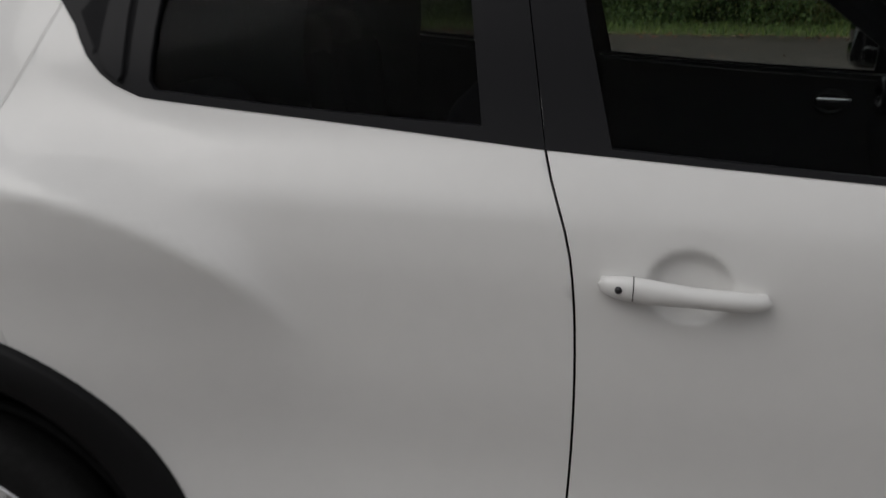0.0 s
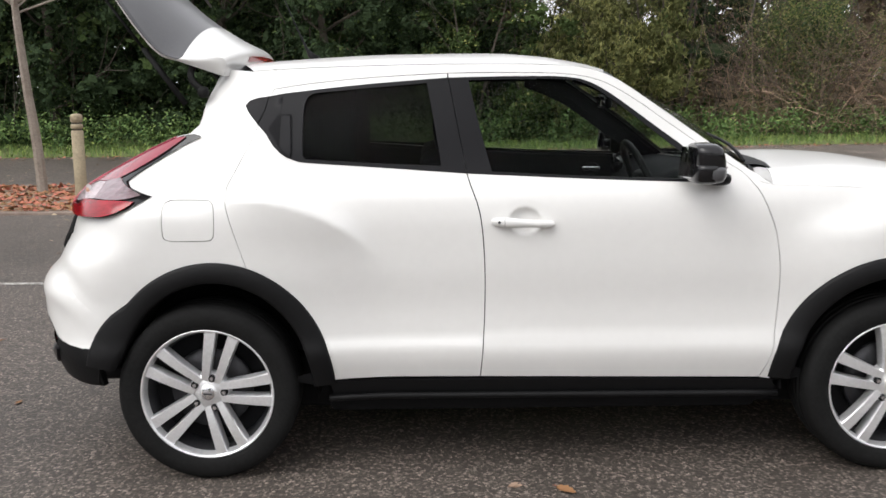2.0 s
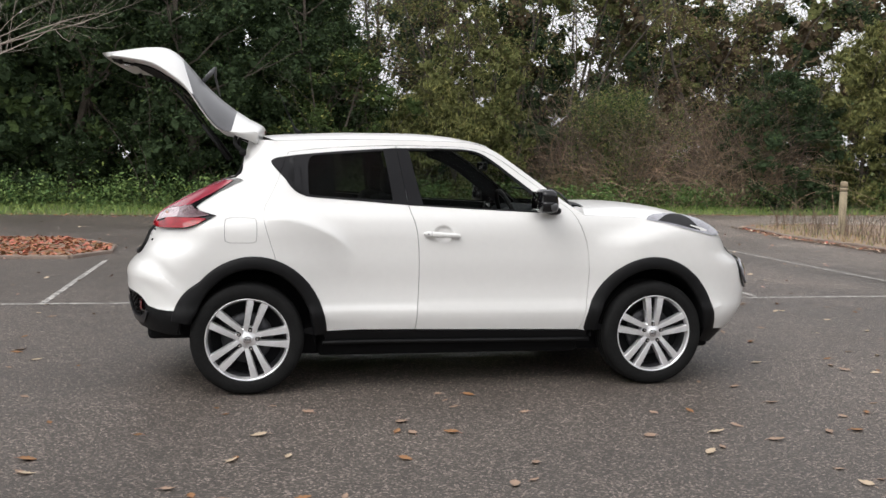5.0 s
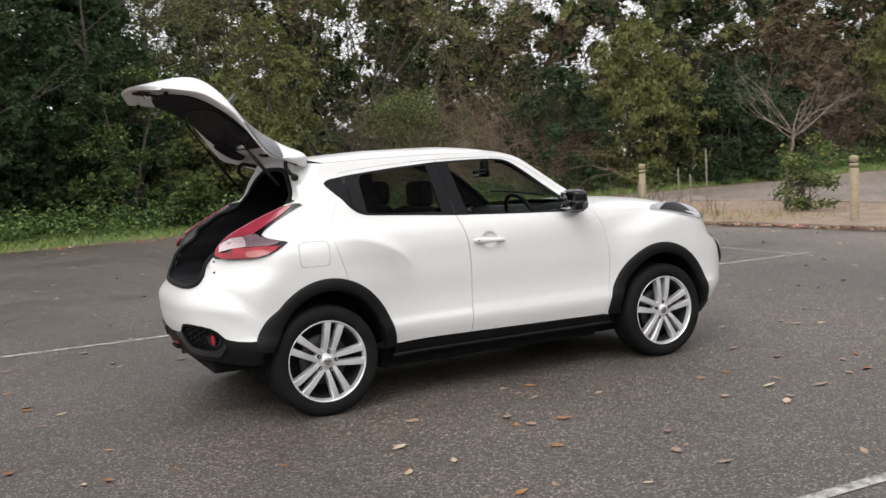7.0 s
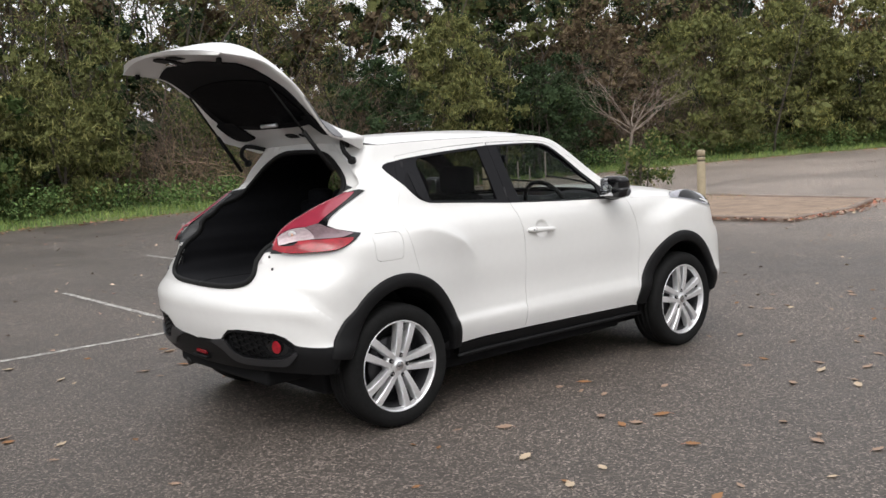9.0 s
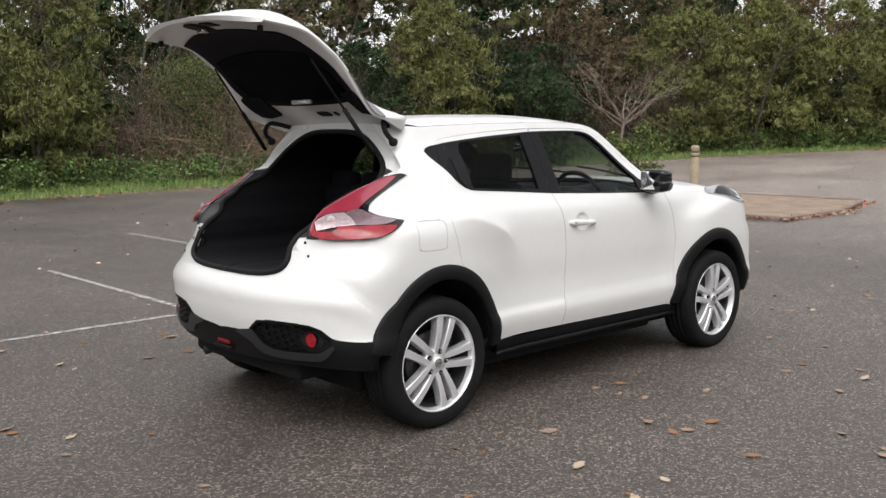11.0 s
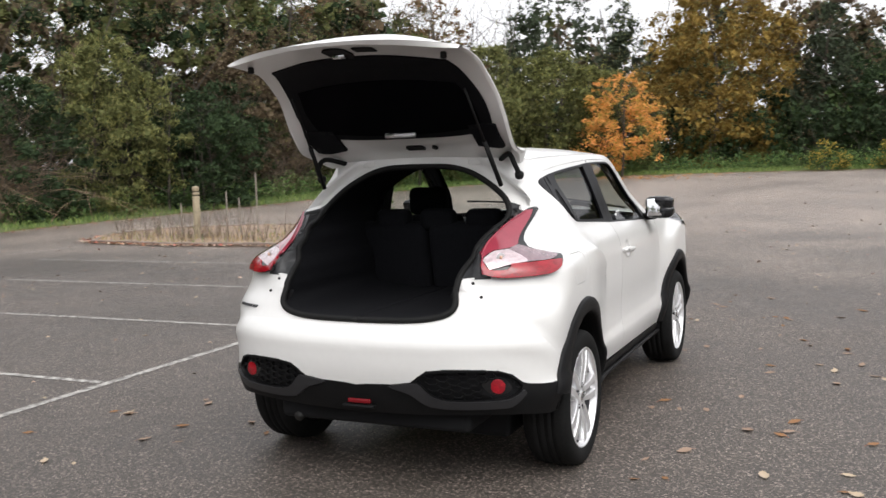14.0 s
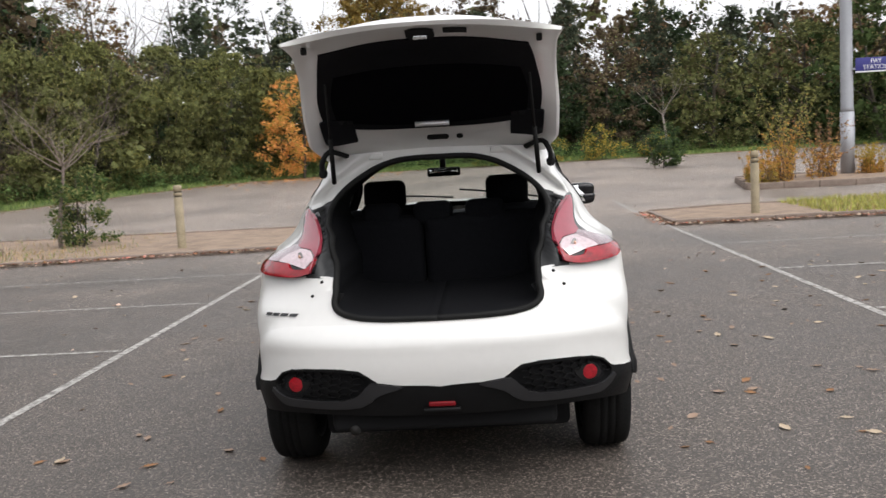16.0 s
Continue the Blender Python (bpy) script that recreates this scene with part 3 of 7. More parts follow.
FLAP = loop([(-0.10, 1.043), (0.02, 1.043), (0.045, 1.035), (0.054, 1.01), (0.054, 0.93), (0.045, 0.905), (0.02, 0.898), (-0.10, 0.898), (-0.122, 0.905), (-0.130, 0.93), (-0.130, 1.01), (-0.122, 1.035), (-0.10, 1.043)], step=0.012)
BUMPTOP = [(-0.312, 0.60), (-0.42, 0.712), (-0.55, 0.762), (-0.72, 0.774), (-0.92, 0.774)]
WHITEBOT = [(-0.92, 0.500), (-0.84, 0.511), (-0.800, 0.526), (-0.786, 0.550), (-0.765, 0.580), (-0.73, 0.588), (-0.66, 0.589), (-0.585, 0.584), (-0.540, 0.562), (-0.510, 0.525), (-0.44, 0.510), (-0.352, 0.502)]
arch_up = [p for p in rear_arch_back[::-1] if p[1] >= 0.61]
arch_low = [p for p in rear_arch_back if p[1] < 0.60]
SHELL = loop([BUMPTOP[0]] + arch_up + [RSEAM[-1]], RSEAM[::-1], DOORTOP, [DOORTOP[-1], (2.03, 1.085), RAIL[-1]], RAIL[::-1],
             [RAIL[0], (-0.05, 1.505), (-0.46, 1.525)], [(-0.46, 1.525), (-0.46, 1.478)], [(-0.46, 1.478)] + OPEN[:4] + UNDER_LAMP + OPEN[7:-1] + [(-0.92, 0.785)], [(-0.92, 0.785), (-0.92, 0.774)], BUMPTOP[::-1])
bm = bmesh.new()
skin(bm, SHELL, [BAND_T, FLAP], side=-1, gap=0.0, res=0.022)
skin(bm, SHELL, [BAND_T], side=1, gap=0.0, res=0.022)
weld(bm)
part("body_shell", bm, PAINT, car, "white painted body shell")
panel("rear_bumper", loop(BUMPTOP, [(-0.92, 0.774), (-0.92, 0.525)], WHITEBOT, [(-0.352, 0.502)] + arch_low[::-1] + [BUMPTOP[0]]), PAINT, car, both=True, gap=0.0, res=0.022)
for sd in (-1, 1):
    rd = panel("rear_door", RD, PAINT, car, [shrink(BAND_R, 0.004)], side=sd, res=0.016, gap=0.0019)
    fd = panel("front_door", FD, PAINT, car, [shrink(BAND_F, 0.004)], side=sd, gap=0.0019, fine=[(1.165, 0.953, 0.085, 0.007)])
    panel("window_surround", BAND_R, BAND, rd, [WIN_R], out=0.0016, side=sd, gap=0.001, label="satin black window frame")
    panel("window_surround", BAND_F, BAND, fd, [WIN_F], out=0.0016, side=sd, gap=0.001, label="satin black window frame")
    g1 = panel("window_pane", WIN_R, GLASS_DARK, rd, out=-0.010, side=sd, gap=-0.004, rim=0, label="dark privacy glass")
    g2 = panel("window_pane", WIN_F, GLASS_CLEAR, fd, out=-0.010, side=sd, gap=-0.004, rim=0, label="clear side glass")
    panel("quarter_trim", loop([(0.262, 1.225), (0.185, 1.305), (0.145, 1.350), (0.135, 1.372), (0.150, 1.388), (0.212, 1.402), (0.275, 1.411)], [(0.275, 1.411), (0.262, 1.225)]), BAND, car, out=0.0035, side=sd, gap=0.0, rim=0.008)
    bm = bmesh.new(); tube(bm, [body(a, b, 0.0035, sd) for a, b in ((0.186, 1.302), (0.208, 1.347), (0.222, 1.402))], 0.0022, 6); part("trim_joint", bm, LINER, car)
    hh = panel("hidden_handle", loop([(0.228, 1.285), (0.258, 1.332), (0.270, 1.338)], [(0.270, 1.338), (0.311, 1.337), (0.320, 1.20), (0.314, 1.184), (0.286, 1.200), (0.264, 1.232), (0.228, 1.285)]), LINER, rd, side=sd, out=0.004, gap=0, rim=0.005, res=0.02, label="black door handle hidden beside the rear window")
    panel("grip", loop([(0.274, 1.334), (0.307, 1.333)], [(0.307, 1.333), (0.316, 1.20), (0.310, 1.189)], [(0.310, 1.189), (0.288, 1.205), (0.274, 1.225)], [(0.274, 1.225), (0.274, 1.334)]), BAND, hh, side=sd, out=0.010, gap=0, rim=0.008, res=0.02)
    panel("fuel_flap" if sd < 0 else "quarter_inset", FLAP, PAINT, car, side=sd, gap=0.0025) if sd < 0 else None
    wing = loop(FSEAM[::-1] + [(2.03, 1.085), WTOP[0]], WTOP[:4], [(2.90, 0.995), (2.93, 0.80), (2.94, 0.50)], [(2.94, 0.50)] + [p for p in front_arch if p[1] < 0.50 and p[0] > 2.8][-1:] + list(front_arch), [front_arch[-1], (2.09, 0.345), (2.047, 0.352)])
    panel("front_wing", wing, PAINT, car, side=sd, gap=0.001)
    # lining behind the joints
    lin = loop([(-0.55, 0.46), (-0.36, 0.47)] + [(p[0], p[1]) for p in arch(0.025, 0.36, 0.42) if p[1] > 0.40][::-1], [(0.385, 0.40), (0.40, 0.34), (2.13, 0.33), (2.16, 0.40)], [p for p in arch(2.515, 0.36, 0.41) if p[1] > 0.40][::-1], [(2.88, 0.40), (3.2, 0.42), (3.2, 0.90), (2.9, 0.95), (2.6, 1.0), (2.07, 1.03)], [(2.07, 1.03), (1.9, 1.075)], BELT[::-1], [(0.30, 1.178), (0.335, 1.185), (0.335, 1.40), (0.21, 1.42), (0.06, 1.25), (-0.1, 1.10), (-0.2, 1.0), (-0.45, 0.93), (-0.6, 0.9)])
    panel("inner_panel", lin, LINER, car, out=-0.022, side=sd, gap=0, rim=0, res=0.06)

bm = bmesh.new()
fb = loop(WTOP[3:], [(3.58, 0.92), (3.58, 0.30)], [(3.58, 0.30), (3.3, 0.30), (3.0, 0.345), (2.87, 0.355)], [(2.87, 0.355), (2.895, 0.50), (2.92, 0.80), (2.90, 0.995)])
panel("front_bumper", fb, PAINT, car, both=True, out=-0.0025, gap=0.0)
# roof, windscreen, bonnet
def rail_at(x): return curve1(RAIL, x)
def roof(u, v):
    k = 2 * v - 1
    x = (0.16 - 0.11 * (1 - k * k)) * (1 - u) + (1.47 + 0.06 * (1 - k * k)) * u
    xr = 0.16 + (1.47 - 0.16) * u
    w = width(xr, rail_at(xr)) - 0.004
    zc = curve1([(0.0, 1.528), (0.3, 1.552), (0.7, 1.570), (1.05, 1.572), (1.25, 1.560), (1.40, 1.534), (1.55, 1.492)], x)
    ze = rail_at(xr) + 0.002
    return (x, k * w, ze + (zc - ze) * (1 - abs(k) ** 2.6))
bm = bmesh.new(); grid(bm, roof, 40, 24); part("roof", bm, PAINT, car)
def screen(u, v):
    k = 2 * v - 1
    top, bot = Vector(roof(1, v)), None
    w = width(2.05, 1.085) - 0.02
    bot = Vector((2.05 + 0.13 * (1 - k * k), k * w, 1.075 + 0.025 * (1 - k * k)))
    p = top.lerp(bot, u)
    xr = 1.47 + (2.05 - 1.47) * u
    y = k * (width(xr, rail_at(xr)) - 0.004)
    zl = rail_at(xr) - 0.004
    e = abs(k) ** 4
    return (p.x * (1 - e) + xr * e, y, (p.z + 0.03 * math.sin(math.pi * u)) * (1 - e) + zl * e)
bm = bmesh.new(); grid(bm, screen, 16, 20)
ws = part("windscreen", bm, GLASS_SCREEN, car, "clear windscreen glass"); ws.visible_shadow = False
for u0, u1, v0, v1, nu, nv in ((0.0, 1.0, 0.0, 0.045, 16, 3), (0.0, 1.0, 0.955, 1.0, 16, 3), (0.0, 0.075, 0.045, 0.955, 3, 20), (0.93, 1.0, 0.045, 0.955, 3, 20)):
    bm = bmesh.new(); grid(bm, lambda u, v: Vector(screen(u0 + (u1 - u0) * u, v0 + (v1 - v0) * v)) + Vector((0.0015, 0, 0.003)), nu, nv)
    part("screen_border", bm, BAND, ws, "black printed border of the windscreen")
def bonnet(u, v):
    k = 2 * v - 1
    s = 2.07 + (3.58 - 2.07) * u
    p = body(s, curve1(WTOP, s), -0.004, 1)
    cr = curve1([(2.07, 0.045), (2.5, 0.075), (3.0, 0.085), (3.3, 0.05), (3.58, 0.0)], s)
    return (p[0] + 0.13 * (1 - k * k) * (1 - u) ** 3, k * p[1], p[2] + cr * (1 - abs(k) ** 3))
bm = bmesh.new(); grid(bm, bonnet, 36, 24); part("bonnet", bm, PAINT, car)

# ---- the car's parts ----

def disc(cx, cz, r, n=28):
    return [(cx + r * math.cos(2 * math.pi * k / n), cz + r * math.sin(2 * math.pi * k / n)) for k in range(n)]

def arch_trim(cx, a0, b0, a1, b1, sd, name):
    """Matt black lip round a wheel opening, with its lining."""
    bm = bmesh.new()
    lo, hi = (3, 166) if cx < 1 else (3, 177)
    prof = [(0.0, 0.000), (0.03, 0.010), (0.12, 0.016), (0.5, 0.020), (0.85, 0.022), (0.97, 0.016), (1.0, 0.004), (1.0, -0.06), (1.06, -0.30)]
    def at(u, v):
        k = v * (len(prof) - 1); i = min(int(k), len(prof) - 2); f = k - i
        t, o = (prof[i][j] * (1 - f) + prof[i + 1][j] * f for j in (0, 1))
        ph = radians(lo + (hi - lo) * u)
        s, z = cx + (a0 + (a1 - a0) * min(t, 1)) * math.cos(ph), HUB + (b0 + (b1 - b0) * min(t, 1)) * math.sin(ph)
        p = body(along_x(s, max(z, 0.26)), max(z, 0.26), max(o, -0.05), sd)
        if o < -0.05: return (cx + (p[0] - cx) * 1.0, sd * (abs(p[1]) + o + 0.05), z)
        return (p[0], p[1], z)
    grid(bm, at, 48, len(prof) - 1)
    bmesh.ops.recalc_face_normals(bm, faces=bm.faces)
    return part(name, bm, BLACK, car, "matt black plastic wheel arch lip")
for sd in (-1, 1):
    arch_trim(0.036, 0.430, 0.491, 0.350, 0.416, sd, "wheel_arch_trim")
    arch_trim(2.515, 0.435, 0.489, 0.355, 0.412, sd, "wheel_arch_trim")
    # inner wheel houses
    for cx in (0.0, 2.53):
        bm = bmesh.new()
        grid(bm, lambda u, v: (cx + 0.40 * math.cos(math.pi * (u * (0.96 if cx < 1 else 1.05) - 0.03)), sd * (0.80 - 0.28 * v), HUB + 0.42 * math.sin(math.pi * (u * (0.96 if cx < 1 else 1.05) - 0.03))), 24, 2)
        grid(bm, lambda u, v: (cx + 0.40 * v * math.cos(math.pi * (u * (0.96 if cx < 1 else 1.05) - 0.03)), sd * 0.52, HUB + 0.42 * v * math.sin(math.pi * (u * (0.96 if cx < 1 else 1.05) - 0.03))), 24, 2)
        part("wheel_house", bm, LINER, car)
    panel("sill_trim", loop([(0.44, 0.366), (1.0, 0.364), (1.6, 0.357), (2.10, 0.346)], [(2.10, 0.346), (2.12, 0.284)], [(2.12, 0.284), (1.6, 0.285), (1.0, 0.288), (0.46, 0.294)], [(0.46, 0.294), (0.44, 0.366)]), BLACK, car, side=sd, out=0.006, rim=0.05)
    bm = bmesh.new()
    tube(bm, [body(0.44 + 1.68 * k / 16, 0.298 - 0.008 * k / 16, 0.020, sd) for k in range(17)], 0.012, 10)
    part("sill_edge", bm, BLACK, car)

# wheels
def wheel_parts(parent):
    def revolve(prof, n=56):
        bm = bmesh.new()
        k = len(prof) - 1
        def at(u, v):
            r, y = prof[round(v * k)]
            return (r * math.cos(2 * math.pi * u), y, r * math.sin(2 * math.pi * u))
        grid(bm, at, n, k)
        bmesh.ops.remove_doubles(bm, verts=bm.verts, dist=1e-5)
        bmesh.ops.recalc_face_normals(bm, faces=bm.faces)
        return bm
    bm = revolve([(0.235, -0.092), (0.243, -0.104), (0.262, -0.112), (0.285, -0.115), (0.306, -0.111), (0.318, -0.103), (0.325, -0.092), (0.3285, -0.080), (0.3305, -0.06), (0.3315, -0.042), (0.327, -0.040), (0.327, -0.034), (0.3318, -0.032), (0.332, -0.008), (0.327, -0.006), (0.327, 0.002), (0.332, 0.004), (0.3315, 0.03), (0.327, 0.032), (0.327, 0.038), (0.3315, 0.04), (0.3305, 0.06), (0.325, 0.092), (0.300, 0.112), (0.26, 0.112), (0.235, 0.10), (0.235, -0.092)])
    ty = part("tyre", bm, RUBBER, parent, "black road tyre")
    bm = revolve([(0.236, -0.088), (0.243, -0.098), (0.2445, -0.104), (0.242, -0.107), (0.2375, -0.105), (0.234, -0.098), (0.230, -0.085), (0.226, -0.072)])
    rim = part("rim", bm, ALLOY, parent, "silver alloy rim")
    # barrel in dark metal: the shade behind the spokes is in its colour
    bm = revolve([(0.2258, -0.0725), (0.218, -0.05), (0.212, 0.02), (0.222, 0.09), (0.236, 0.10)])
    part("barrel", bm, DARKMETAL, rim, "inside of the rim, its shade put into a dark metal")
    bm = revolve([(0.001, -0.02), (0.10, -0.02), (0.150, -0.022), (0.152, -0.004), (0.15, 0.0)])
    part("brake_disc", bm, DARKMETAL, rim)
    # added black disc closing the wheel, for the dark behind the spokes
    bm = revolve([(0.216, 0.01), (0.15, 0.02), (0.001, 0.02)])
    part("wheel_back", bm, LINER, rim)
    for k in range(5):
        for j in (-1, 1):
            bm = bmesh.new()
            a = radians(78 + 72 * k)
            def sp(u, v):
                r = 0.045 + (0.236 - 0.045) * u
                off = j * (0.0225 + 0.021 * u)
                hw = 0.0140 + 0.0075 * u
                sec = [(-1.12, 0.045), (-1, 0.005), (-0.84, 0.0), (0.84, 0.0), (1, 0.005), (1.12, 0.045)]
                m, d = sec[round(v * 5)]
                y = -0.089 - 0.007 * math.sin(math.pi * min(1, u)) - 0.008 * u + d
                t = off + m * hw
                r2 = math.sqrt(max(0, r * r - t * t)) if u > 0.9 else r
                return (r2 * math.cos(a) - t * math.sin(a), y, r2 * math.sin(a) + t * math.cos(a))
            grid(bm, sp, 14, 5)
            part("spoke", bm, ALLOY, rim, smooth=False)
    bm = revolve([(0.001, -0.094), (0.020, -0.0945), (0.028, -0.093), (0.030, -0.090), (0.034, -0.088), (0.062, -0.086), (0.074, -0.078), (0.078, -0.04)])
    part("hub", bm, ALLOY, rim)
    bm = revolve([(0.001, -0.0975), (0.018, -0.097), (0.0245, -0.0945)], 28)
    cap = part("centre_cap", bm, CHROME, rim)
    bm = bmesh.new(); box(bm, (-0.016, -0.100, -0.003), (0.016, -0.096, 0.003), 0.001)
    part("cap_badge", bm, DARKMETAL, rim)
    for k in range(5):
        a = radians(78 + 72 * k)
        bm = bmesh.new()
        x, z = 0.058 * math.cos(a), 0.058 * math.sin(a)
        cyl(bm, (x, -0.06, z), (x, -0.0905, z), 0.0135, n=16)
        part("nut_socket", bm, LINER, rim)
        bm = bmesh.new()
        cyl(bm, (x, -0.06, z), (x, -0.0965, z), 0.0090, 0.0080, n=6)
        part("wheel_nut", bm, CHROME, rim, smooth=False)
first = None
for cx, sd, turn in ((0.0, -1, 3), (2.53, -1, -12), (0.0, 1, 0), (2.53, 1, 30)):
    w = new("wheel")
    w.parent = car
    w.matrix_local = pose(cx, sd * 0.755, HUB, 0, turn, 0 if sd < 0 else 180)
    w["label"] = "road wheel with a silver five double-spoke alloy rim"
    if first is None:
        wheel_parts(w); first = w
    else:
        made = {}
        for o in first.children_recursive:
            made[o] = o.copy()
            scene.collection.objects.link(made[o])
            made[o].parent = made.get(o.parent, w)

# underbody
PIPE = mat("dark_pipe_metal", (0.022, 0.021, 0.020), rough=0.6, metal=0.3, var=0.3, scale=30)
bm = bmesh.new()
box(bm, (-0.30, -0.58, 0.18), (3.05, 0.58, 0.40), 0.03); box(bm, (-0.60, -0.50, 0.275), (-0.28, 0.50, 0.42), 0.03); box(bm, (0.42, -0.64, 0.18), (2.10, 0.64, 0.38), 0.03)
part("underbody", bm, LINER, car)
bm = bmesh.new(); cyl(bm, (0.0, -0.66, 0.30), (0.0, 0.66, 0.30), 0.045); part("rear_axle", bm, LINER, car)
bm = bmesh.new(); tube(bm, [(-0.30, 0.40, 0.30), (-0.48, 0.40, 0.300), (-0.60, 0.40, 0.285)], 0.024, 14); part("exhaust_pipe", bm, PIPE, car, "dull metal exhaust pipe")
# rear lamps
LAMP = loop([(-0.158, 1.054), (-0.215, 1.015), (-0.281, 0.984), (-0.358, 0.975), (-0.449, 0.973), (-0.491, 0.990)], [(-0.491, 0.990), (-0.475, 1.036), (-0.440, 1.079), (-0.367, 1.135), (-0.268, 1.199), (-0.151, 1.250), (-0.046, 1.268), (-0.016, 1.256)],
            [(-0.016, 1.256), (-0.079, 1.228), (-0.178, 1.171), (-0.244, 1.120), (-0.262, 1.097), (-0.241, 1.081), (-0.158, 1.054)], step=0.015)
def lamp_at(s, z, o, sd):
    """The lamp swells out of the skin towards the rear."""
    k = 0.017 * ss(0.16, 0.36, -s) * (1 - 0.35 * ss(1.08, 1.2, z))
    p = body(max(s, curve1(SEAM_IN, z) - 0.002), z, o + k, sd)
    return p
LAMPSILVER = mat("lamp_silver", (0.55, 0.53, 0.54), rough=0.3, metal=0.4, var=0.25, scale=90)
LAMPCHANNEL = mat("dark_seam_trim", (0.030, 0.031, 0.033), rough=0.45, spec=0.4, var=0.1, scale=20)
for sd in (-1, 1):
    base = panel("tail_lamp", LAMP, GLOSS, car, side=sd, place=lamp_at, out=0.006, gap=0.0005, rim=0.03, res=0.02, label="boomerang tail lamp of red and clear plastic")
    panel("upper_lens", loop([(-0.456, 1.062), (-0.443, 1.080), (-0.367, 1.135), (-0.268, 1.199), (-0.151, 1.248), (-0.085, 1.256)], [(-0.085, 1.256), (-0.148, 1.212), (-0.225, 1.160), (-0.292, 1.112)], [(-0.292, 1.112), (-0.348, 1.098), (-0.402, 1.091), (-0.452, 1.066)], step=0.015), PINKLENS, base, side=sd, place=lamp_at, out=0.012, gap=-0.0012, res=0.015)
    panel("clear_lens", loop([(-0.462, 1.050), (-0.447, 1.063), (-0.402, 1.086), (-0.350, 1.093)], [(-0.350, 1.093), (-0.340, 1.068), (-0.345, 1.042)], [(-0.345, 1.042), (-0.400, 1.034), (-0.464, 1.014)], [(-0.464, 1.014), (-0.462, 1.050)], step=0.012), CLEARLENS, base, side=sd, place=lamp_at, out=0.013, gap=-0.0012, res=0.012)
    panel("smoke_lens", loop([(-0.345, 1.094), (-0.293, 1.108), (-0.270, 1.092), (-0.238, 1.078), (-0.190, 1.058)], [(-0.190, 1.058), (-0.255, 1.043), (-0.372, 1.042)], [(-0.372, 1.042), (-0.336, 1.066), (-0.345, 1.094)], step=0.012), SMOKELENS, base, side=sd, place=lamp_at, out=0.012, gap=-0.0012, res=0.012)
    panel("lower_lens", loop([(-0.486, 0.995), (-0.478, 1.028), (-0.465, 1.052)], [(-0.465, 1.052), (-0.467, 1.012), (-0.421, 1.010), (-0.396, 1.034)], [(-0.396, 1.034), (-0.262, 1.038), (-0.205, 1.036)], [(-0.205, 1.036), (-0.230, 1.014), (-0.285, 0.988), (-0.358, 0.979), (-0.449, 0.977), (-0.486, 0.995)], step=0.012), REDLENS, base, side=sd, place=lamp_at, out=0.014, gap=-0.0012, res=0.012)
    panel("lamp_channel", loop([(-0.470, 0.970), (-0.462, 1.03), (-0.428, 1.074), (-0.355, 1.128), (-0.258, 1.190), (-0.140, 1.243)], [(-0.140, 1.243), (-0.222, 1.288), (-0.252, 1.26)], [(-0.252, 1.26), (-0.285, 1.211), (-0.412, 1.118), (-0.520, 1.026), (-0.550, 0.966)], [(-0.550, 0.966), (-0.470, 0.970)], step=0.02), LAMPCHANNEL, car, side=sd, out=0.003, gap=0, rim=0.012, res=0.011)
    inner = smoothline([(-0.491, 0.990), (-0.475, 1.036), (-0.440, 1.079), (-0.367, 1.135), (-0.268, 1.199), (-0.151, 1.250)], 0.02)
    bm = bmesh.new(); grid(bm, lambda u, v: Vector(lamp_at(*inner[round(u * (len(inner) - 1))], 0.010, sd)) + Vector((0.055 * v, -sd * 0.012 * v, 0)), len(inner) - 1, 3)
    part("lamp_flank", bm, REDLENS, base, "deep red inner flank of the lamp")
    bm = bmesh.new()
    tube(bm, [lamp_at(s, z, 0.012, sd) for s, z in smoothline([(-0.487, 0.995), (-0.470, 1.04), (-0.435, 1.085), (-0.358, 1.143), (-0.258, 1.205), (-0.13, 1.256)], 0.02)], 0.0045, 6)
    part("lamp_edge", bm, PINKLENS, base)
    # bowl and bulb behind the clear lens, showing through it
    c = Vector(lamp_at(-0.408, 1.062, 0.0145, sd)); nl = (Vector(lamp_at(-0.408, 1.062, 0.06, sd)) - c).normalized()
    e1 = Vector((0, 0, 1)).cross(nl).normalized(); e2 = nl.cross(e1)
    bm = bmesh.new(); grid(bm, lambda u, v: c + nl * 0.003 * (1 - u * u) + (e1 * math.cos(2 * math.pi * v) + e2 * math.sin(2 * math.pi * v)) * 0.021 * (0.15 + 0.85 * u), 5, 18, wrap=True)
    part("lamp_bowl", bm, LAMPSILVER, base, "bright round reflector bowl")
    bm = bmesh.new(); superq(bm, c + nl * 0.004, (0.007, 0.007, 0.008), 0.9, 12, 8); part("bulb", bm, AMBER, base, "amber bulb")

# load opening: seal and inner lining
ring = [body(s, z, 0.003, -1) for s, z in smoothline([(-0.46, 1.475)] + OPEN[1:-1] + [(-0.92, 0.785)], 0.02)]
ring = [(p[0], p[1] * 0.984, p[2] + (0.006 if p[2] < 0.9 else 0.0)) for p in ring]
ring = ring + [(p[0], -p[1], p[2]) for p in ring[::-1]]
bm = bmesh.new()
tube(bm, ring + ring[:1], 0.015, 8)
part("opening_seal", bm, SEAL, car, "black rubber seal round the load opening")
bm = bmesh.new()
n = len(ring)
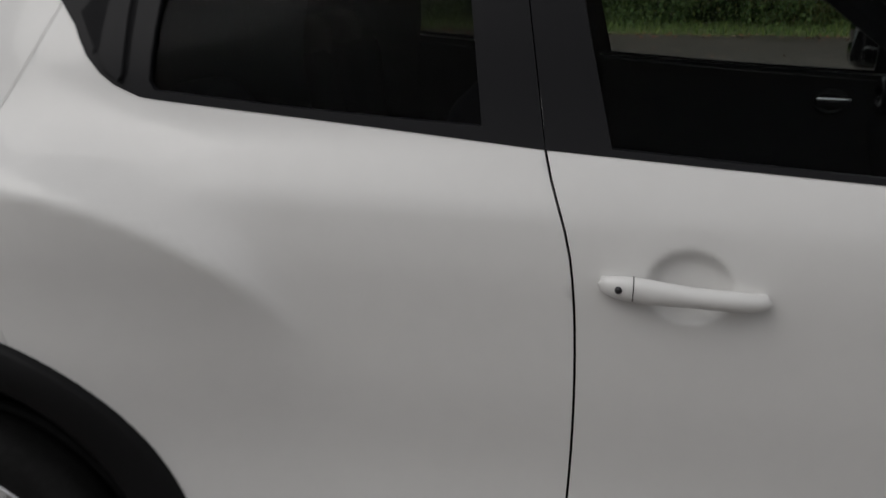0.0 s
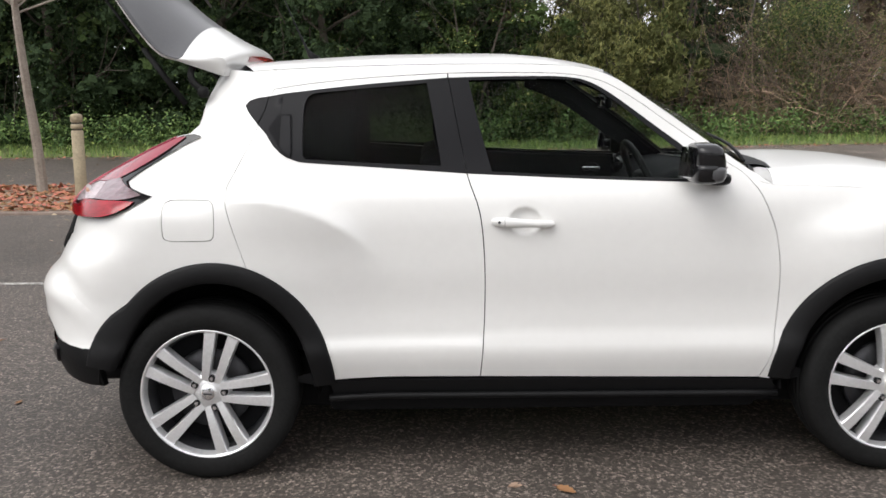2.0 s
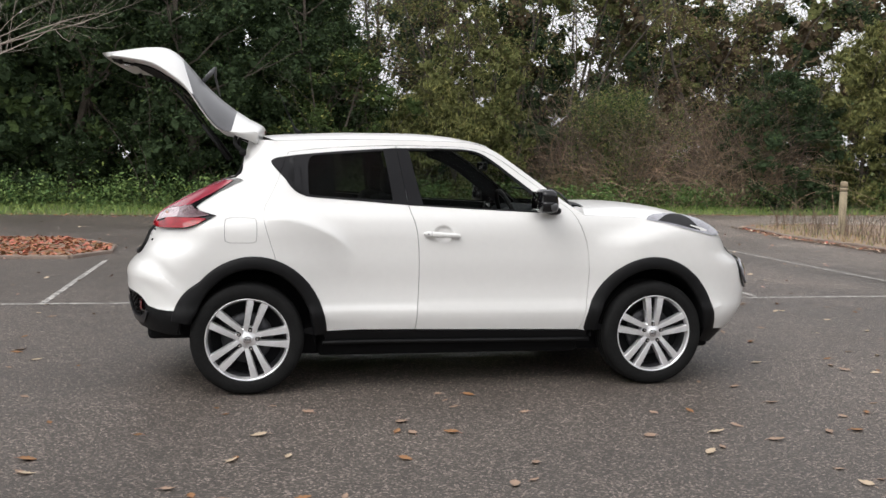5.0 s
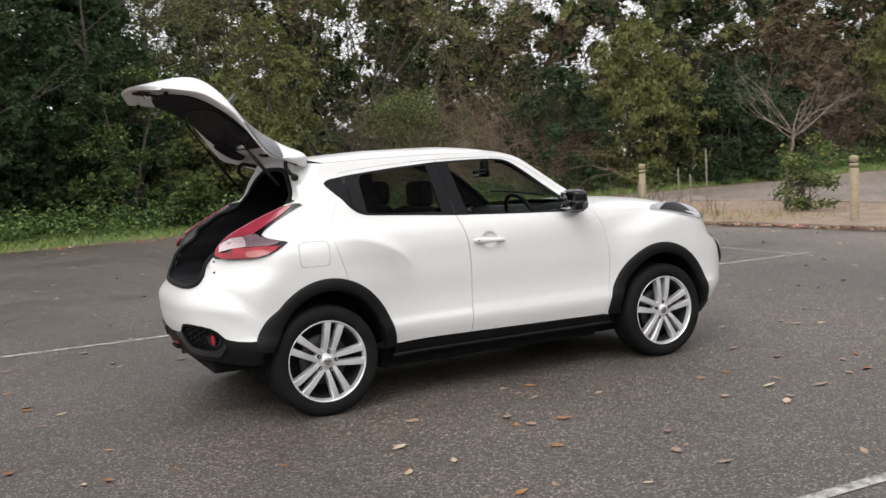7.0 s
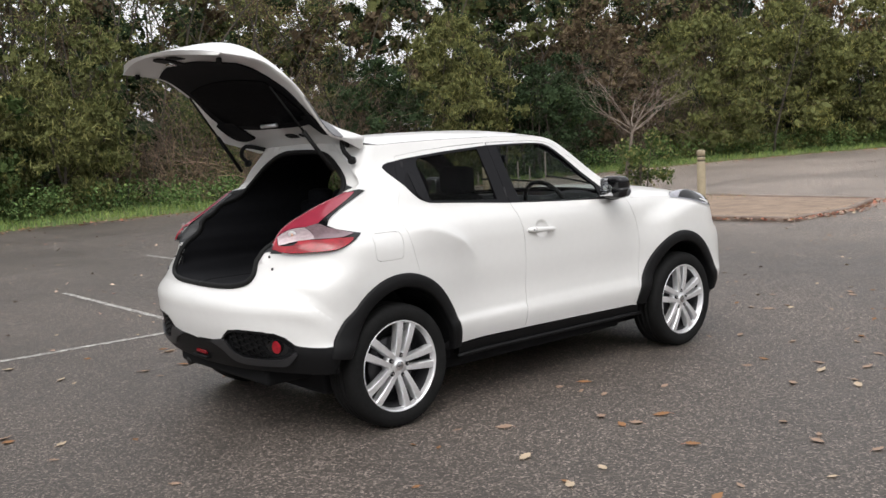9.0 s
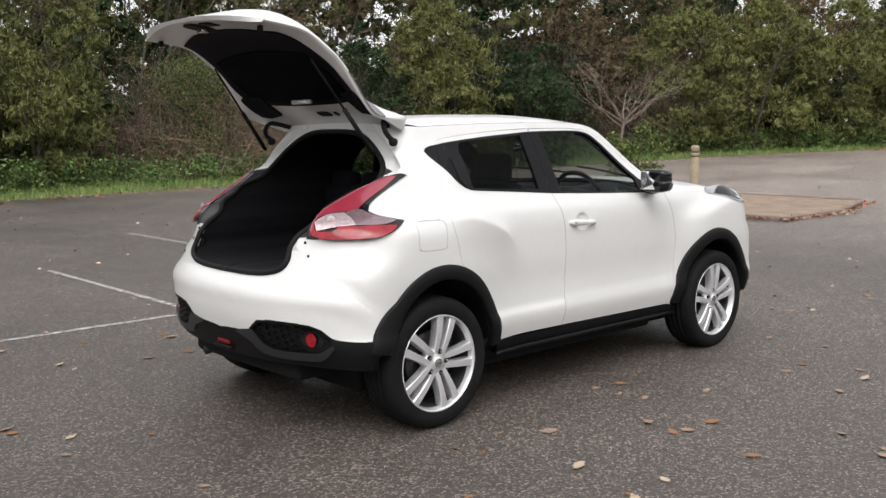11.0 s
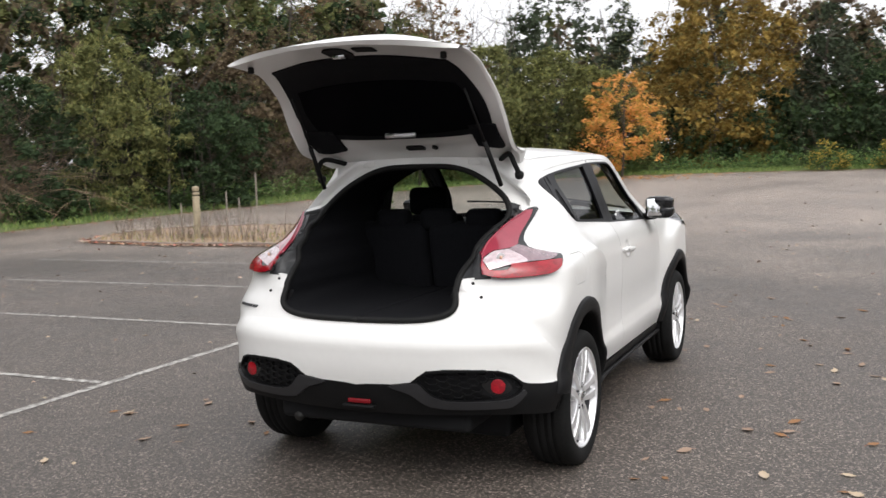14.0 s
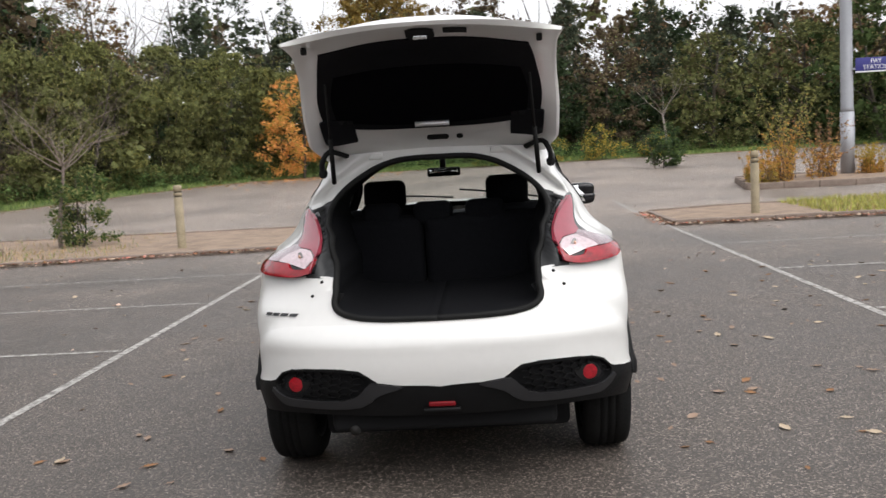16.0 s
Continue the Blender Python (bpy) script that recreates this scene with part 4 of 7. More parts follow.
def lining(u, v):
    p = ring[int(round(v * n)) % n]
    k = [0.0, 0.05, 0.2, 1.0][round(u * 3)]
    q = (0.52, p[1] * 1.0, min(max(p[2], 0.70), 1.47))
    e = 0.0 if k == 0 else -0.014
    return (p[0] + (q[0] - p[0]) * k + (0.01 if k else 0), p[1] * (1 + e), p[2] + (q[2] - p[2]) * min(1, k * 1.5) + (0 if p[2] > 1 else -e))
grid(bm, lining, 3, n, wrap=True)
part("boot_lining", bm, TRIM, car, "black plastic boot lining")
bm = bmesh.new(); box(bm, (-0.62, -0.52, 0.66), (0.55, 0.52, 0.70), 0.01); part("boot_floor", bm, CARPET, car)
bm = bmesh.new(); box(bm, (-0.66, -0.45, 0.735), (-0.58, 0.45, 0.775), 0.012); part("boot_sill", bm, BLACK, car)
# floor pan, seats, dashboard
bm = bmesh.new(); box(bm, (0.4, -0.70, 0.36), (2.2, 0.70, 0.42), 0.02); part("floor_pan", bm, CARPET, car)
def cushion(lo, hi, bev, tilt=0.0, pivot=None):
    bm = bmesh.new()
    m = None
    if pivot: m = Matrix.Translation(pivot) @ Matrix.Rotation(radians(tilt), 4, "Y") @ Matrix.Translation([-c for c in pivot])
    box(bm, lo, hi, bev, m)
    return bm
bench = part("rear_seat", cushion((0.52, -0.62, 0.50), (1.0, 0.62, 0.68), 0.05), CLOTH, car, "black cloth rear bench")
for y0, y1 in ((-0.60, 0.10), (0.11, 0.60)):
    part("backrest", cushion((0.37, y0, 0.55), (0.52, y1, 1.185), 0.05, -10, (0.5, 0, 0.6)), CLOTH, bench)
for y in (0.325, 0.05, -0.225):
    part("head_restraint", cushion((0.295, y - 0.105, 1.115), (0.395, y + 0.105, 1.240), 0.04), CLOTH, bench, "low folded-down head restraint")
for y in (-0.36, 0.36):
    seat = part("front_seat", cushion((0.95, y - 0.25, 0.55), (1.48, y + 0.25, 0.70), 0.05), CLOTH, car, "black cloth front seat")
    part("backrest", cushion((0.90, y - 0.24, 0.62), (1.04, y + 0.24, 1.19), 0.05, -14, (0.97, 0, 0.65)), CLOTH, seat)
    hr = part("head_restraint", cushion((0.84, y - 0.124, 1.175), (0.95, y + 0.124, 1.345), 0.04), CLOTH, seat)
    for q in (-0.06, 0.06):
        bm = bmesh.new(); cyl(bm, (0.885, y + q, 1.10), (0.885, y + q, 1.20), 0.006, n=8); part("post", bm, CHROME, hr)
def dash(u, v):
    k = 2 * v - 1
    prof = [(2.10, 1.075), (1.98, 1.085), (1.88, 1.07), (1.80, 1.03), (1.76, 0.95), (1.80, 0.80), (1.86, 0.60)]
    x, z = prof[round(u * 6)]
    hump = 0.045 * math.exp(-((k * 0.7 + 0.36) / 0.2) ** 2) if 0 < u < 0.7 else 0
    return (x, k * 0.705, z + hump)
bm = bmesh.new(); grid(bm, dash, 6, 24); db = part("dashboard", bm, TRIM, car, "dark moulded dashboard")
for y in (-0.63, 0.63):
    bm = bmesh.new()
    def vent(u, v):
        a = 2 * math.pi * v
        r = [0.052, 0.050, 0.038, 0.034][round(u * 3)]; x = [1.80, 1.76, 1.755, 1.775][round(u * 3)]
        return (x, y + r * math.cos(a), 1.045 + r * math.sin(a))
    grid(bm, vent, 3, 20, wrap=True)
    part("air_vent", bm, GLOSS, db)
bm = bmesh.new()
wc = Matrix.Translation((1.69, -0.37, 1.035)) @ Matrix.Rotation(radians(-24), 4, "Y")
def torus(u, v):
    a, b = 2 * math.pi * u, 2 * math.pi * v
    return wc @ Vector((0.015 * math.sin(b), (0.185 + 0.015 * math.cos(b)) * math.cos(a), (0.185 + 0.015 * math.cos(b)) * math.sin(a)))
grid(bm, torus, 40, 10, wrap=True)
sw = part("steering_wheel", bm, BLACK, car, "black three-spoke steering wheel")
bm = bmesh.new(); box(bm, (-0.02, -0.07, -0.06), (0.03, 0.07, 0.06), 0.02, wc); part("boss", bm, BLACK, sw)
for a in (0, 180, 270):
    bm = bmesh.new(); box(bm, (-0.006, 0.05, -0.016), (0.006, 0.18, 0.016), 0.004, wc @ Matrix.Rotation(radians(a), 4, "X")); part("spoke", bm, CHROME if a != 270 else BLACK, sw)
bm = bmesh.new(); box(bm, (1.585, -0.075, 1.335), (1.615, 0.145, 1.395), 0.014)
im = part("interior_mirror", bm, BLACK, car)
bm = bmesh.new(); box(bm, (1.60, 0.02, 1.38), (1.66, 0.06, 1.46), 0.01); part("mirror_stem", bm, BLACK, im)
bm = bmesh.new(); box(bm, (-0.001, -0.095, -0.020), (0.001, 0.095, 0.020), 0.0, Matrix.Translation((1.583, 0.035, 1.365)) @ Matrix.Rotation(radians(-7), 4, "Y")); part("mirror_glass", bm, MIRROR, im)
bm = bmesh.new()
grid(bm, lambda u, v: (roof(0.03 + 0.97 * u, v)[0], roof(u, v)[1] * 0.97, roof(u, v)[2] - 0.035), 16, 16); part("headliner", bm, TRIM, car)
for sd in (-1, 1):
    # inner faces of pillars and door cards
    panel("pillar_trim", loop([(0.16, 1.20), (0.16, 1.47), (0.30, 1.485)], [(0.30, 1.485), (0.30, 1.17)], [(0.30, 1.17), (0.16, 1.20)]), TRIM, car, side=sd, out=-0.04, rim=0, gap=0)
    panel("pillar_trim", loop([(0.85, 1.48), (0.885, 1.10)], [(0.885, 1.10), (1.02, 1.10)], [(1.02, 1.10), (0.955, 1.48)], [(0.955, 1.48), (0.85, 1.48)]), TRIM, car, side=sd, out=-0.04, rim=0, gap=0)
    panel("pillar_trim", loop([(1.36, 1.495), (1.50, 1.46), (1.78, 1.27), (2.03, 1.09)], [(2.03, 1.09), (1.96, 1.07)], [(1.96, 1.07), (1.74, 1.225), (1.46, 1.41), (1.36, 1.44)], [(1.36, 1.44), (1.36, 1.495)]), TRIM, car, side=sd, out=-0.045, rim=0.02, gap=0)
    if sd > 0: panel("pillar_trim", loop([(1.30, 1.47), (1.50, 1.44), (1.78, 1.25), (2.0, 1.09)], [(2.0, 1.09), (1.92, 1.06)], [(1.92, 1.06), (1.71, 1.20), (1.49, 1.35), (1.30, 1.43)], [(1.30, 1.43), (1.30, 1.47)]), TRIM, car, side=sd, out=-0.06, rim=0.02, gap=0)
    dc = panel("door_card", loop([(1.03, 1.115), (1.40, 1.092), (1.92, 1.07)], [(1.92, 1.07), (2.0, 0.50)], [(2.0, 0.50), (1.02, 0.50)], [(1.02, 0.50), (1.03, 1.115)]), TRIM, car, side=sd, out=-0.075, rim=0.02, gap=0)
    dr = panel("door_card", loop([(0.32, 1.155), (0.93, 1.11)], [(0.93, 1.11), (0.96, 0.50)], [(0.96, 0.50), (0.46, 0.50)], [(0.46, 0.50), (0.32, 1.155)]), TRIM, car, side=sd, out=-0.075, rim=0.02, gap=0)
    bm = bmesh.new()
    c = body(1.66, 1.01, -0.085, sd)
    def ringf(u, v):
        a, b = 2 * math.pi * u, 2 * math.pi * v
        return (c[0] + (0.042 + 0.007 * math.cos(b)) * math.cos(a), c[1] + sd * -0.007 * math.sin(b), c[2] + (0.030 + 0.007 * math.cos(b)) * math.sin(a))
    grid(bm, ringf, 24, 8, wrap=True); part("release_bezel", bm, BLACK, dc)
    bm = bmesh.new(); box(bm, (c[0] - 0.045, c[1] - 0.010, c[2] - 0.014), (c[0] + 0.055, c[1] + 0.010, c[2] + 0.014), 0.006); part("release_lever", bm, CHROME, dc, "chrome inner door handle")

# outer door handles
for sd in (-1, 1):
    def hand(u, v):
        x = 1.040 + 0.232 * u
        zc = 0.954 - 0.011 * u
        e = min(1.0, math.sqrt(max(0.0, 1 - abs(2 * u - 1) ** 6)))
        h = (0.0185 - 0.004 * ss(0.2, 0.6, u)) * max(0.02, e)
        a = 2 * math.pi * v
        o = 0.010 + 0.012 * math.sin(math.pi * u) ** 0.6
        b = body(1.30 if u > 0.5 else 1.03, zc, 0, sd)
        return (x, b[1] + sd * (o + 0.013 * max(0.02, e) * math.cos(a)), zc + h * math.sin(a))
    bm = bmesh.new(); grid(bm, hand, 40, 16, wrap=True)
    h = part("door_handle", bm, PAINT, car, "white door handle")
    for x in (1.055, 1.255):
        bm = bmesh.new(); y = body(1.03 if x < 1.1 else 1.3, 0.955, 0, sd)[1]
        zf = 0.953 if x < 1.1 else 0.944
        box(bm, (x - 0.012, min(y - sd * 0.01, y + sd * 0.016), zf - 0.009), (x + 0.012, max(y - sd * 0.01, y + sd * 0.016), zf + 0.009), 0.004); part("handle_foot", bm, PAINT, h)
    bm = bmesh.new(); y = body(1.03, 0.958, 0, sd)[1] + sd * 0.0265
    cyl(bm, (1.068, y - 0.004, 0.953), (1.068, y + 0.004, 0.953), 0.0050, n=16); part("key_barrel", bm, DARKMETAL, h)
    bm = bmesh.new()
    tube(bm, [(1.0875, *Vector(hand(0.2047, 0.02 + k / 10 * 0.5))[1:]) for k in range(-3, 9)], 0.0009, 4); part("handle_joint", bm, SEAL, h)

# door mirrors
for sd in (-1, 1):
    bm = bmesh.new(); superq(bm, (1.792, sd * 0.882, 1.165), (0.056, 0.088, 0.070), 0.55, 28, 18, skew=-0.012)
    dm = part("door_mirror", bm, GLOSS, car, "gloss black door mirror")
    bm = bmesh.new(); superq(bm, (1.780, sd * 0.884, 1.130), (0.048, 0.090, 0.040), 0.55, 28, 14); part("mirror_shroud", bm, GLOSS, dm)
    # cap is painted grey for the shade on its white underside
    bm = bmesh.new(); superq(bm, (1.806, sd * 0.885, 1.128), (0.040, 0.090, 0.034), 0.6, 28, 14); part("mirror_cap", bm, FIN, dm, "lower mirror cap, white paint greyed as in shade")
    bm = bmesh.new(); box(bm, (-0.004, -0.072, -0.055), (0.004, 0.072, 0.055), 0.003, Matrix.Translation((1.737, sd * 0.882, 1.165)) @ Matrix.Rotation(radians(-sd * 14), 4, "Z") @ Matrix.Rotation(radians(6), 4, "Y")); part("mirror_glass", bm, MIRROR, dm)
    bm = bmesh.new(); tube(bm, [(1.852 + 0.0 * k, sd * 0.882 + sd * 0.08 * (k / 6 - 0.5), 1.150 + 0.0 * k) for k in range(7)], 0.004, 8); part("mirror_strip", bm, SMOKELENS, dm)
    bm = bmesh.new(); superq(bm, (1.858, sd * 0.800, 1.100), (0.045, 0.06, 0.024), 0.7); part("mirror_foot", bm, BLACK, dm)

DIMRED = mat("dim_red_lens", (0.16, 0.006, 0.010), rough=0.2, spec=0.3)
# rear lower bumper and lamps
LOW = loop([(a, b + 0.003) for a, b in WHITEBOT[::-1]], [(-0.92, 0.503), (-0.92, 0.36)], [(-0.92, 0.36), (-0.80, 0.368), (-0.65, 0.378), (-0.52, 0.375), (-0.40, 0.362), (-0.346, 0.362)], [(-0.346, 0.362), (-0.352, 0.505)])
POD = loop([(-0.787, 0.533), (-0.776, 0.553), (-0.757, 0.570), (-0.69, 0.578), (-0.585, 0.574), (-0.540, 0.550), (-0.516, 0.512), (-0.528, 0.492), (-0.572, 0.457), (-0.65, 0.447), (-0.735, 0.446), (-0.760, 0.462), (-0.776, 0.494), (-0.787, 0.533)], step=0.015)
RIDGE = loop([(-0.520, 0.494), (-0.572, 0.455), (-0.65, 0.445), (-0.735, 0.444), (-0.760, 0.458), (-0.777, 0.490), (-0.789, 0.525), (-0.815, 0.518)], [(-0.815, 0.518), (-0.845, 0.503), (-0.808, 0.468), (-0.783, 0.424), (-0.745, 0.405), (-0.61, 0.410), (-0.562, 0.420), (-0.515, 0.480), (-0.520, 0.494)], step=0.015)
lb = panel("lower_bumper", LOW, BLACK, car, [POD], both=True, out=0.0, gap=0, rim=0.03, label="matt black lower bumper")
for sd in (-1, 1):
    panel("mesh_recess", POD, LINER, lb, side=sd, out=-0.022, gap=-0.004, rim=0)
    bm = bmesh.new()
    R = 0.017
    podn = shrink(POD, 0.002)
    for i in range(-12, 14):
        for j in range(-6, 7):
            cs, cz = -0.68 + i * R * 1.5, 0.515 + (j + (i % 2) / 2) * R * math.sqrt(3)
            if not inside(podn, np.array([[cs, cz]]))[0] or math.hypot(cs + 0.592, cz - 0.511) < 0.045: continue
            for k in range(6):
                a0, a1 = math.pi / 3 * k, math.pi / 3 * (k + 1)
                q = [(cs + f * R * math.cos(a), cz + f * R * math.sin(a)) for a, f in ((a0, 1.0), (a1, 1.0), (a1, 0.80), (a0, 0.80))]
                f1 = [bm.verts.new(body(s, z, -0.010, sd)) for s, z in q]
                f2 = [bm.verts.new(body(q[m][0], q[m][1], -0.020, sd)) for m in (2, 3)]
                bm.faces.new(f1); bm.faces.new((f1[3], f1[2], f2[0], f2[1]))
    tagged(part("mesh_grille", bm, BLACK, lb, "honeycomb mesh", smooth=False), kind="stuff")
    bez = panel("fog_bezel", disc(-0.592, 0.511, 0.043), GLOSS, lb, side=sd, out=-0.020, gap=0, rim=0.01, res=0.02)
    bm = bmesh.new()
    c = Vector(body(-0.592, 0.511, -0.014, sd)); nrm = Vector((-1.0, sd * 0.22, 0.0)).normalized()
    t1 = Vector((0, 0, 1)).cross(nrm).normalized(); t2 = nrm.cross(t1)
    grid(bm, lambda u, v: c + nrm * 0.004 * (1 - u * u) + (t1 * math.cos(2 * math.pi * v) + t2 * math.sin(2 * math.pi * v)) * 0.033 * u, 6, 24, wrap=True)
    part("reflector", bm, REDLENS, lb, "round red reflector")
    bm = bmesh.new()
    skin(bm, RIDGE, out=0.010, side=sd, gap=0, rim=0.012, res=0.015)
    part("bumper_ridge", bm, GREYTRIM, lb, "satin grey surround of the reflector")
    bm = bmesh.new()
    for k in range(3):
        tube(bm, [body(-0.34 - 0.0 * k, 0.49 - 0.01 * k, 0.0, sd), body(-0.36, 0.37, 0.0, sd)], 0.006, 6)
    part("bumper_edge", bm, BLACK, lb)
bm = bmesh.new(); box(bm, (-0.712, -0.058, 0.408), (-0.690, 0.058, 0.430), 0.006); part("fog_lamp", bm, DIMRED, lb, "small red rear fog lamp")
bm = bmesh.new(); box(bm, (-0.722, -0.080, 0.388), (-0.690, 0.080, 0.404), 0.005); part("fog_lamp_box", bm, BLACK, lb)
# fasteners and badge on the rear quarter
for sd in (-1, 1):
    for s, z in ((-0.520, 0.951), (-0.535, 0.892)):
        bm = bmesh.new(); c = Vector(body(s, z, -0.002, sd)); n2 = Vector(body(s, z, 0.01, sd)) - c
        cyl(bm, c, c + n2.normalized() * 0.009, 0.008, 0.005, n=12); part("bump_stop", bm, SEAL, car)
bm = bmesh.new()
for k in range(4):
    s0 = -0.452 - 0.034 * k
    q = [(s0 - 0.003, 0.821), (s0 - 0.028, 0.821), (s0 - 0.026, 0.809), (s0, 0.809)]
    f1 = [bm.verts.new(body(s, z, 0.005, 1)) for s, z in q]; f2 = [bm.verts.new(body(s, z, -0.001, 1)) for s, z in q]
    bm.faces.new(f1)
    for i in range(4): bm.faces.new((f1[i], f1[(i + 1) % 4], f2[(i + 1) % 4], f2[i]))
part("badge", bm, DARKMETAL, car, "small dark metal badge bars", smooth=False)

# front end
panel("front_lip", loop([(2.875, 0.368), (2.90, 0.362), (3.05, 0.345), (3.3, 0.31), (3.60, 0.30)], [(3.60, 0.30), (3.60, 0.22)], [(3.60, 0.22), (3.2, 0.23), (2.87, 0.27)], [(2.87, 0.27), (2.875, 0.368)]), BLACK, car, both=True, out=-0.004, rim=0.03, gap=0)
panel("grille", loop([(3.22, 0.86), (3.62, 0.84)], [(3.62, 0.84), (3.62, 0.72)], [(3.62, 0.72), (3.42, 0.74), (3.22, 0.83)], [(3.22, 0.83), (3.22, 0.86)]), GLOSS, car, both=True, out=0.004, rim=0.01, gap=0)
for sd in (-1, 1):
    rl = panel("front_lamp_bezel", disc(3.24, 0.70, 0.115), GLOSS, car, side=sd, out=0.012, gap=0, rim=0.03, label="large round front lamp in a black bezel")
    panel("front_lamp_glass", disc(3.24, 0.70, 0.085), HEADGLASS, rl, side=sd, out=0.020, gap=0, rim=0.01)
    bm = bmesh.new()
    LOWER = [(2.475, 1.050), (2.56, 1.036), (2.66, 1.014), (2.78, 0.984), (2.90, 0.962), (3.02, 0.952)]
    low3 = [Vector(body(a, b, 0.006, sd)) for a, b in smoothline(LOWER, 0.03)]
    def pod(u, v):
        o = low3[round(u * (len(low3) - 1))]
        e = math.sin(math.pi * min(1.0, 0.03 + 0.96 * u)) ** 0.6
        return o + Vector((0.03 * v, -sd * 0.15 * e * v, e * (0.065 * v + 0.050 * math.sin(math.pi * v))))
    def pod_at(u, v):
        k = u * (len(low3) - 1); i = min(int(k), len(low3) - 2)
        return pod(i / (len(low3) - 1), v).lerp(pod((i + 1) / (len(low3) - 1), v), k - i)
    grid(bm, pod, len(low3) - 1, 10)
    hl = part("headlamp", bm, HEADGLASS, car, "swept clear headlamp on the wing")
    def inner(u, v):
        e = math.sin(math.pi * u) ** 0.8
        p = Vector(pod_at(0.10 + 0.50 * u, 0.05 + 0.58 * (1 - 0.45 * u) * v * e))
        return p + Vector((0, sd * 0.002, 0.0025))
    bm = bmesh.new(); grid(bm, inner, 20, 8); part("dark_reflector", bm, GLOSS, hl, "dark inside of the headlamp")
bm = bmesh.new()
def cowl(u, v):
    k = 2 * v - 1
    v = 0.17 + 0.66 * v
    p = Vector(bonnet(0.0, v)); q = Vector(screen(0.93, v))
    r = p.lerp(q, u)
    return (r.x + 0.03 * (1 - u), r.y * 0.93, r.z + 0.008 * math.sin(math.pi * u) + 0.001)
for v0, v1 in ((0.0, 0.19), (0.81, 1.0)):
    b2 = bmesh.new()
    grid(b2, lambda u, v: Vector(bonnet(0.0, v0 + (v1 - v0) * v)).lerp(Vector(screen(0.96, v0 + (v1 - v0) * v)), u) + Vector((0, 0, 0.006 * math.sin(math.pi * u) - 0.001)), 4, 8)
    part("cowl_corner", b2, PAINT, car)
grid(bm, cowl, 5, 24); cw = part("cowl", bm, BLACK, car, "black plastic cowl below the windscreen")
for y0, y1 in ((-0.60, -0.05), (0.0, 0.55)):
    bm = bmesh.new()
    tube(bm, [(screen(0.9 - 0.12 * t, 0.5 + (y0 + (y1 - y0) * t) / 1.5)[0], y0 + (y1 - y0) * t, screen(0.9 - 0.12 * t, 0.5 + (y0 + (y1 - y0) * t) / 1.5)[2] + 0.018) for t in (0, 0.25, 0.5, 0.75, 1)], 0.007, 6)
    part("wiper", bm, BLACK, car)
bm = bmesh.new(); tube(bm, [(0.335, 0.0, 1.552), (0.31, 0.0, 1.575), (0.295, 0, 1.60), (0.25, 0, 1.70), (0.186, 0.0, 1.855)], [0.022, 0.014, 0.006, 0.003, 0.002], 8); part("aerial", bm, BLACK, car, "thin black roof aerial")

# tailgate, raised
G_MID = [(0.105, 1.535), (0.100, 1.590), (0.0, 1.645), (-0.14, 1.738), (-0.267, 1.852), (-0.385, 1.985), (-0.45, 2.045), (-0.52, 2.074), (-0.62, 2.070), (-0.75, 2.045), (-0.890, 2.012)]
G_IN = [(0.085, 1.480), (0.00, 1.545), (-0.09, 1.590), (-0.19, 1.660), (-0.29, 1.735), (-0.38, 1.800), (-0.46, 1.852), (-0.56, 1.900), (-0.68, 1.930), (-0.78, 1.948)]
G_EDGE = [(0.045, 1.478), (-0.03, 1.505), (-0.10, 1.530), (-0.185, 1.560), (-0.27, 1.660), (-0.356, 1.785), (-0.43, 1.848), (-0.54, 1.920), (-0.66, 1.946), (-0.785, 1.958)]
G_W = [(0.0, 0.545), (0.22, 0.585), (0.45, 0.586), (0.62, 0.570), (0.8, 0.563), (0.92, 0.570), (1.0, 0.578)]
def along(line, u):
    k = u * (len(line) - 1); i = min(int(k), len(line) - 2)
    p0, p1, p2, p3 = (Vector(line[max(i - 1, 0)]), Vector(line[i]), Vector(line[i + 1]), Vector(line[min(i + 2, len(line) - 1)]))
    t = k - i
    return 0.5 * (2 * p1 + (p2 - p0) * t + (2 * p0 - 5 * p1 + 4 * p2 - p3) * t * t + (3 * p1 - p0 - 3 * p2 + p3) * t ** 3)
G_OUT = [(0.055, 1.500), (0.050, 1.545), (-0.045, 1.548)] + [(e.x + 0.014, e.y + 0.014) for e in (along(G_EDGE, i / 10) for i in range(3, 11))]
def gate_out(u, k):
    p, q = along(G_MID, u), along(G_OUT, u)
    f = abs(k) ** 2.6
    return (p.x * (1 - f) + q.x * f, k * curve1(G_W, u), p.y * (1 - f) + q.y * f)
def gate_in(u, k, o=0.0):
    p, e = along(G_IN, u), along(G_EDGE, u)
    f = abs(k) ** 8
    tip = 0.10 * (1 - k * k) * ss(0.8, 1.0, u)
    z = p.y * (1 - f) + e.y * f + (0.050 * (1 - k * k) if u > 0 else 0.02) * ss(0.5, 1.0, u)
    return (p.x * (1 - f) + e.x * f - tip - o * 0.5, k * (curve1(G_W, u) - 0.006), z - o)
U0, U1 = 0.25, 0.525
bm = bmesh.new()
grid(bm, lambda u, v: gate_out(u * U0, 2 * v - 1), 14, 28)
grid(bm, lambda u, v: gate_out(U1 + (1 - U1) * u, 2 * v - 1), 30, 28)
gate = part("tailgate", bm, PAINT, car, "white tailgate standing open")
bm = bmesh.new()
grid(bm, lambda u, v: gate_out(U0 + (U1 - U0) * u, 2 * v - 1), 20, 28)
part("outer_glass", bm, FIN, gate, "dark curved rear screen")
bm = bmesh.new()
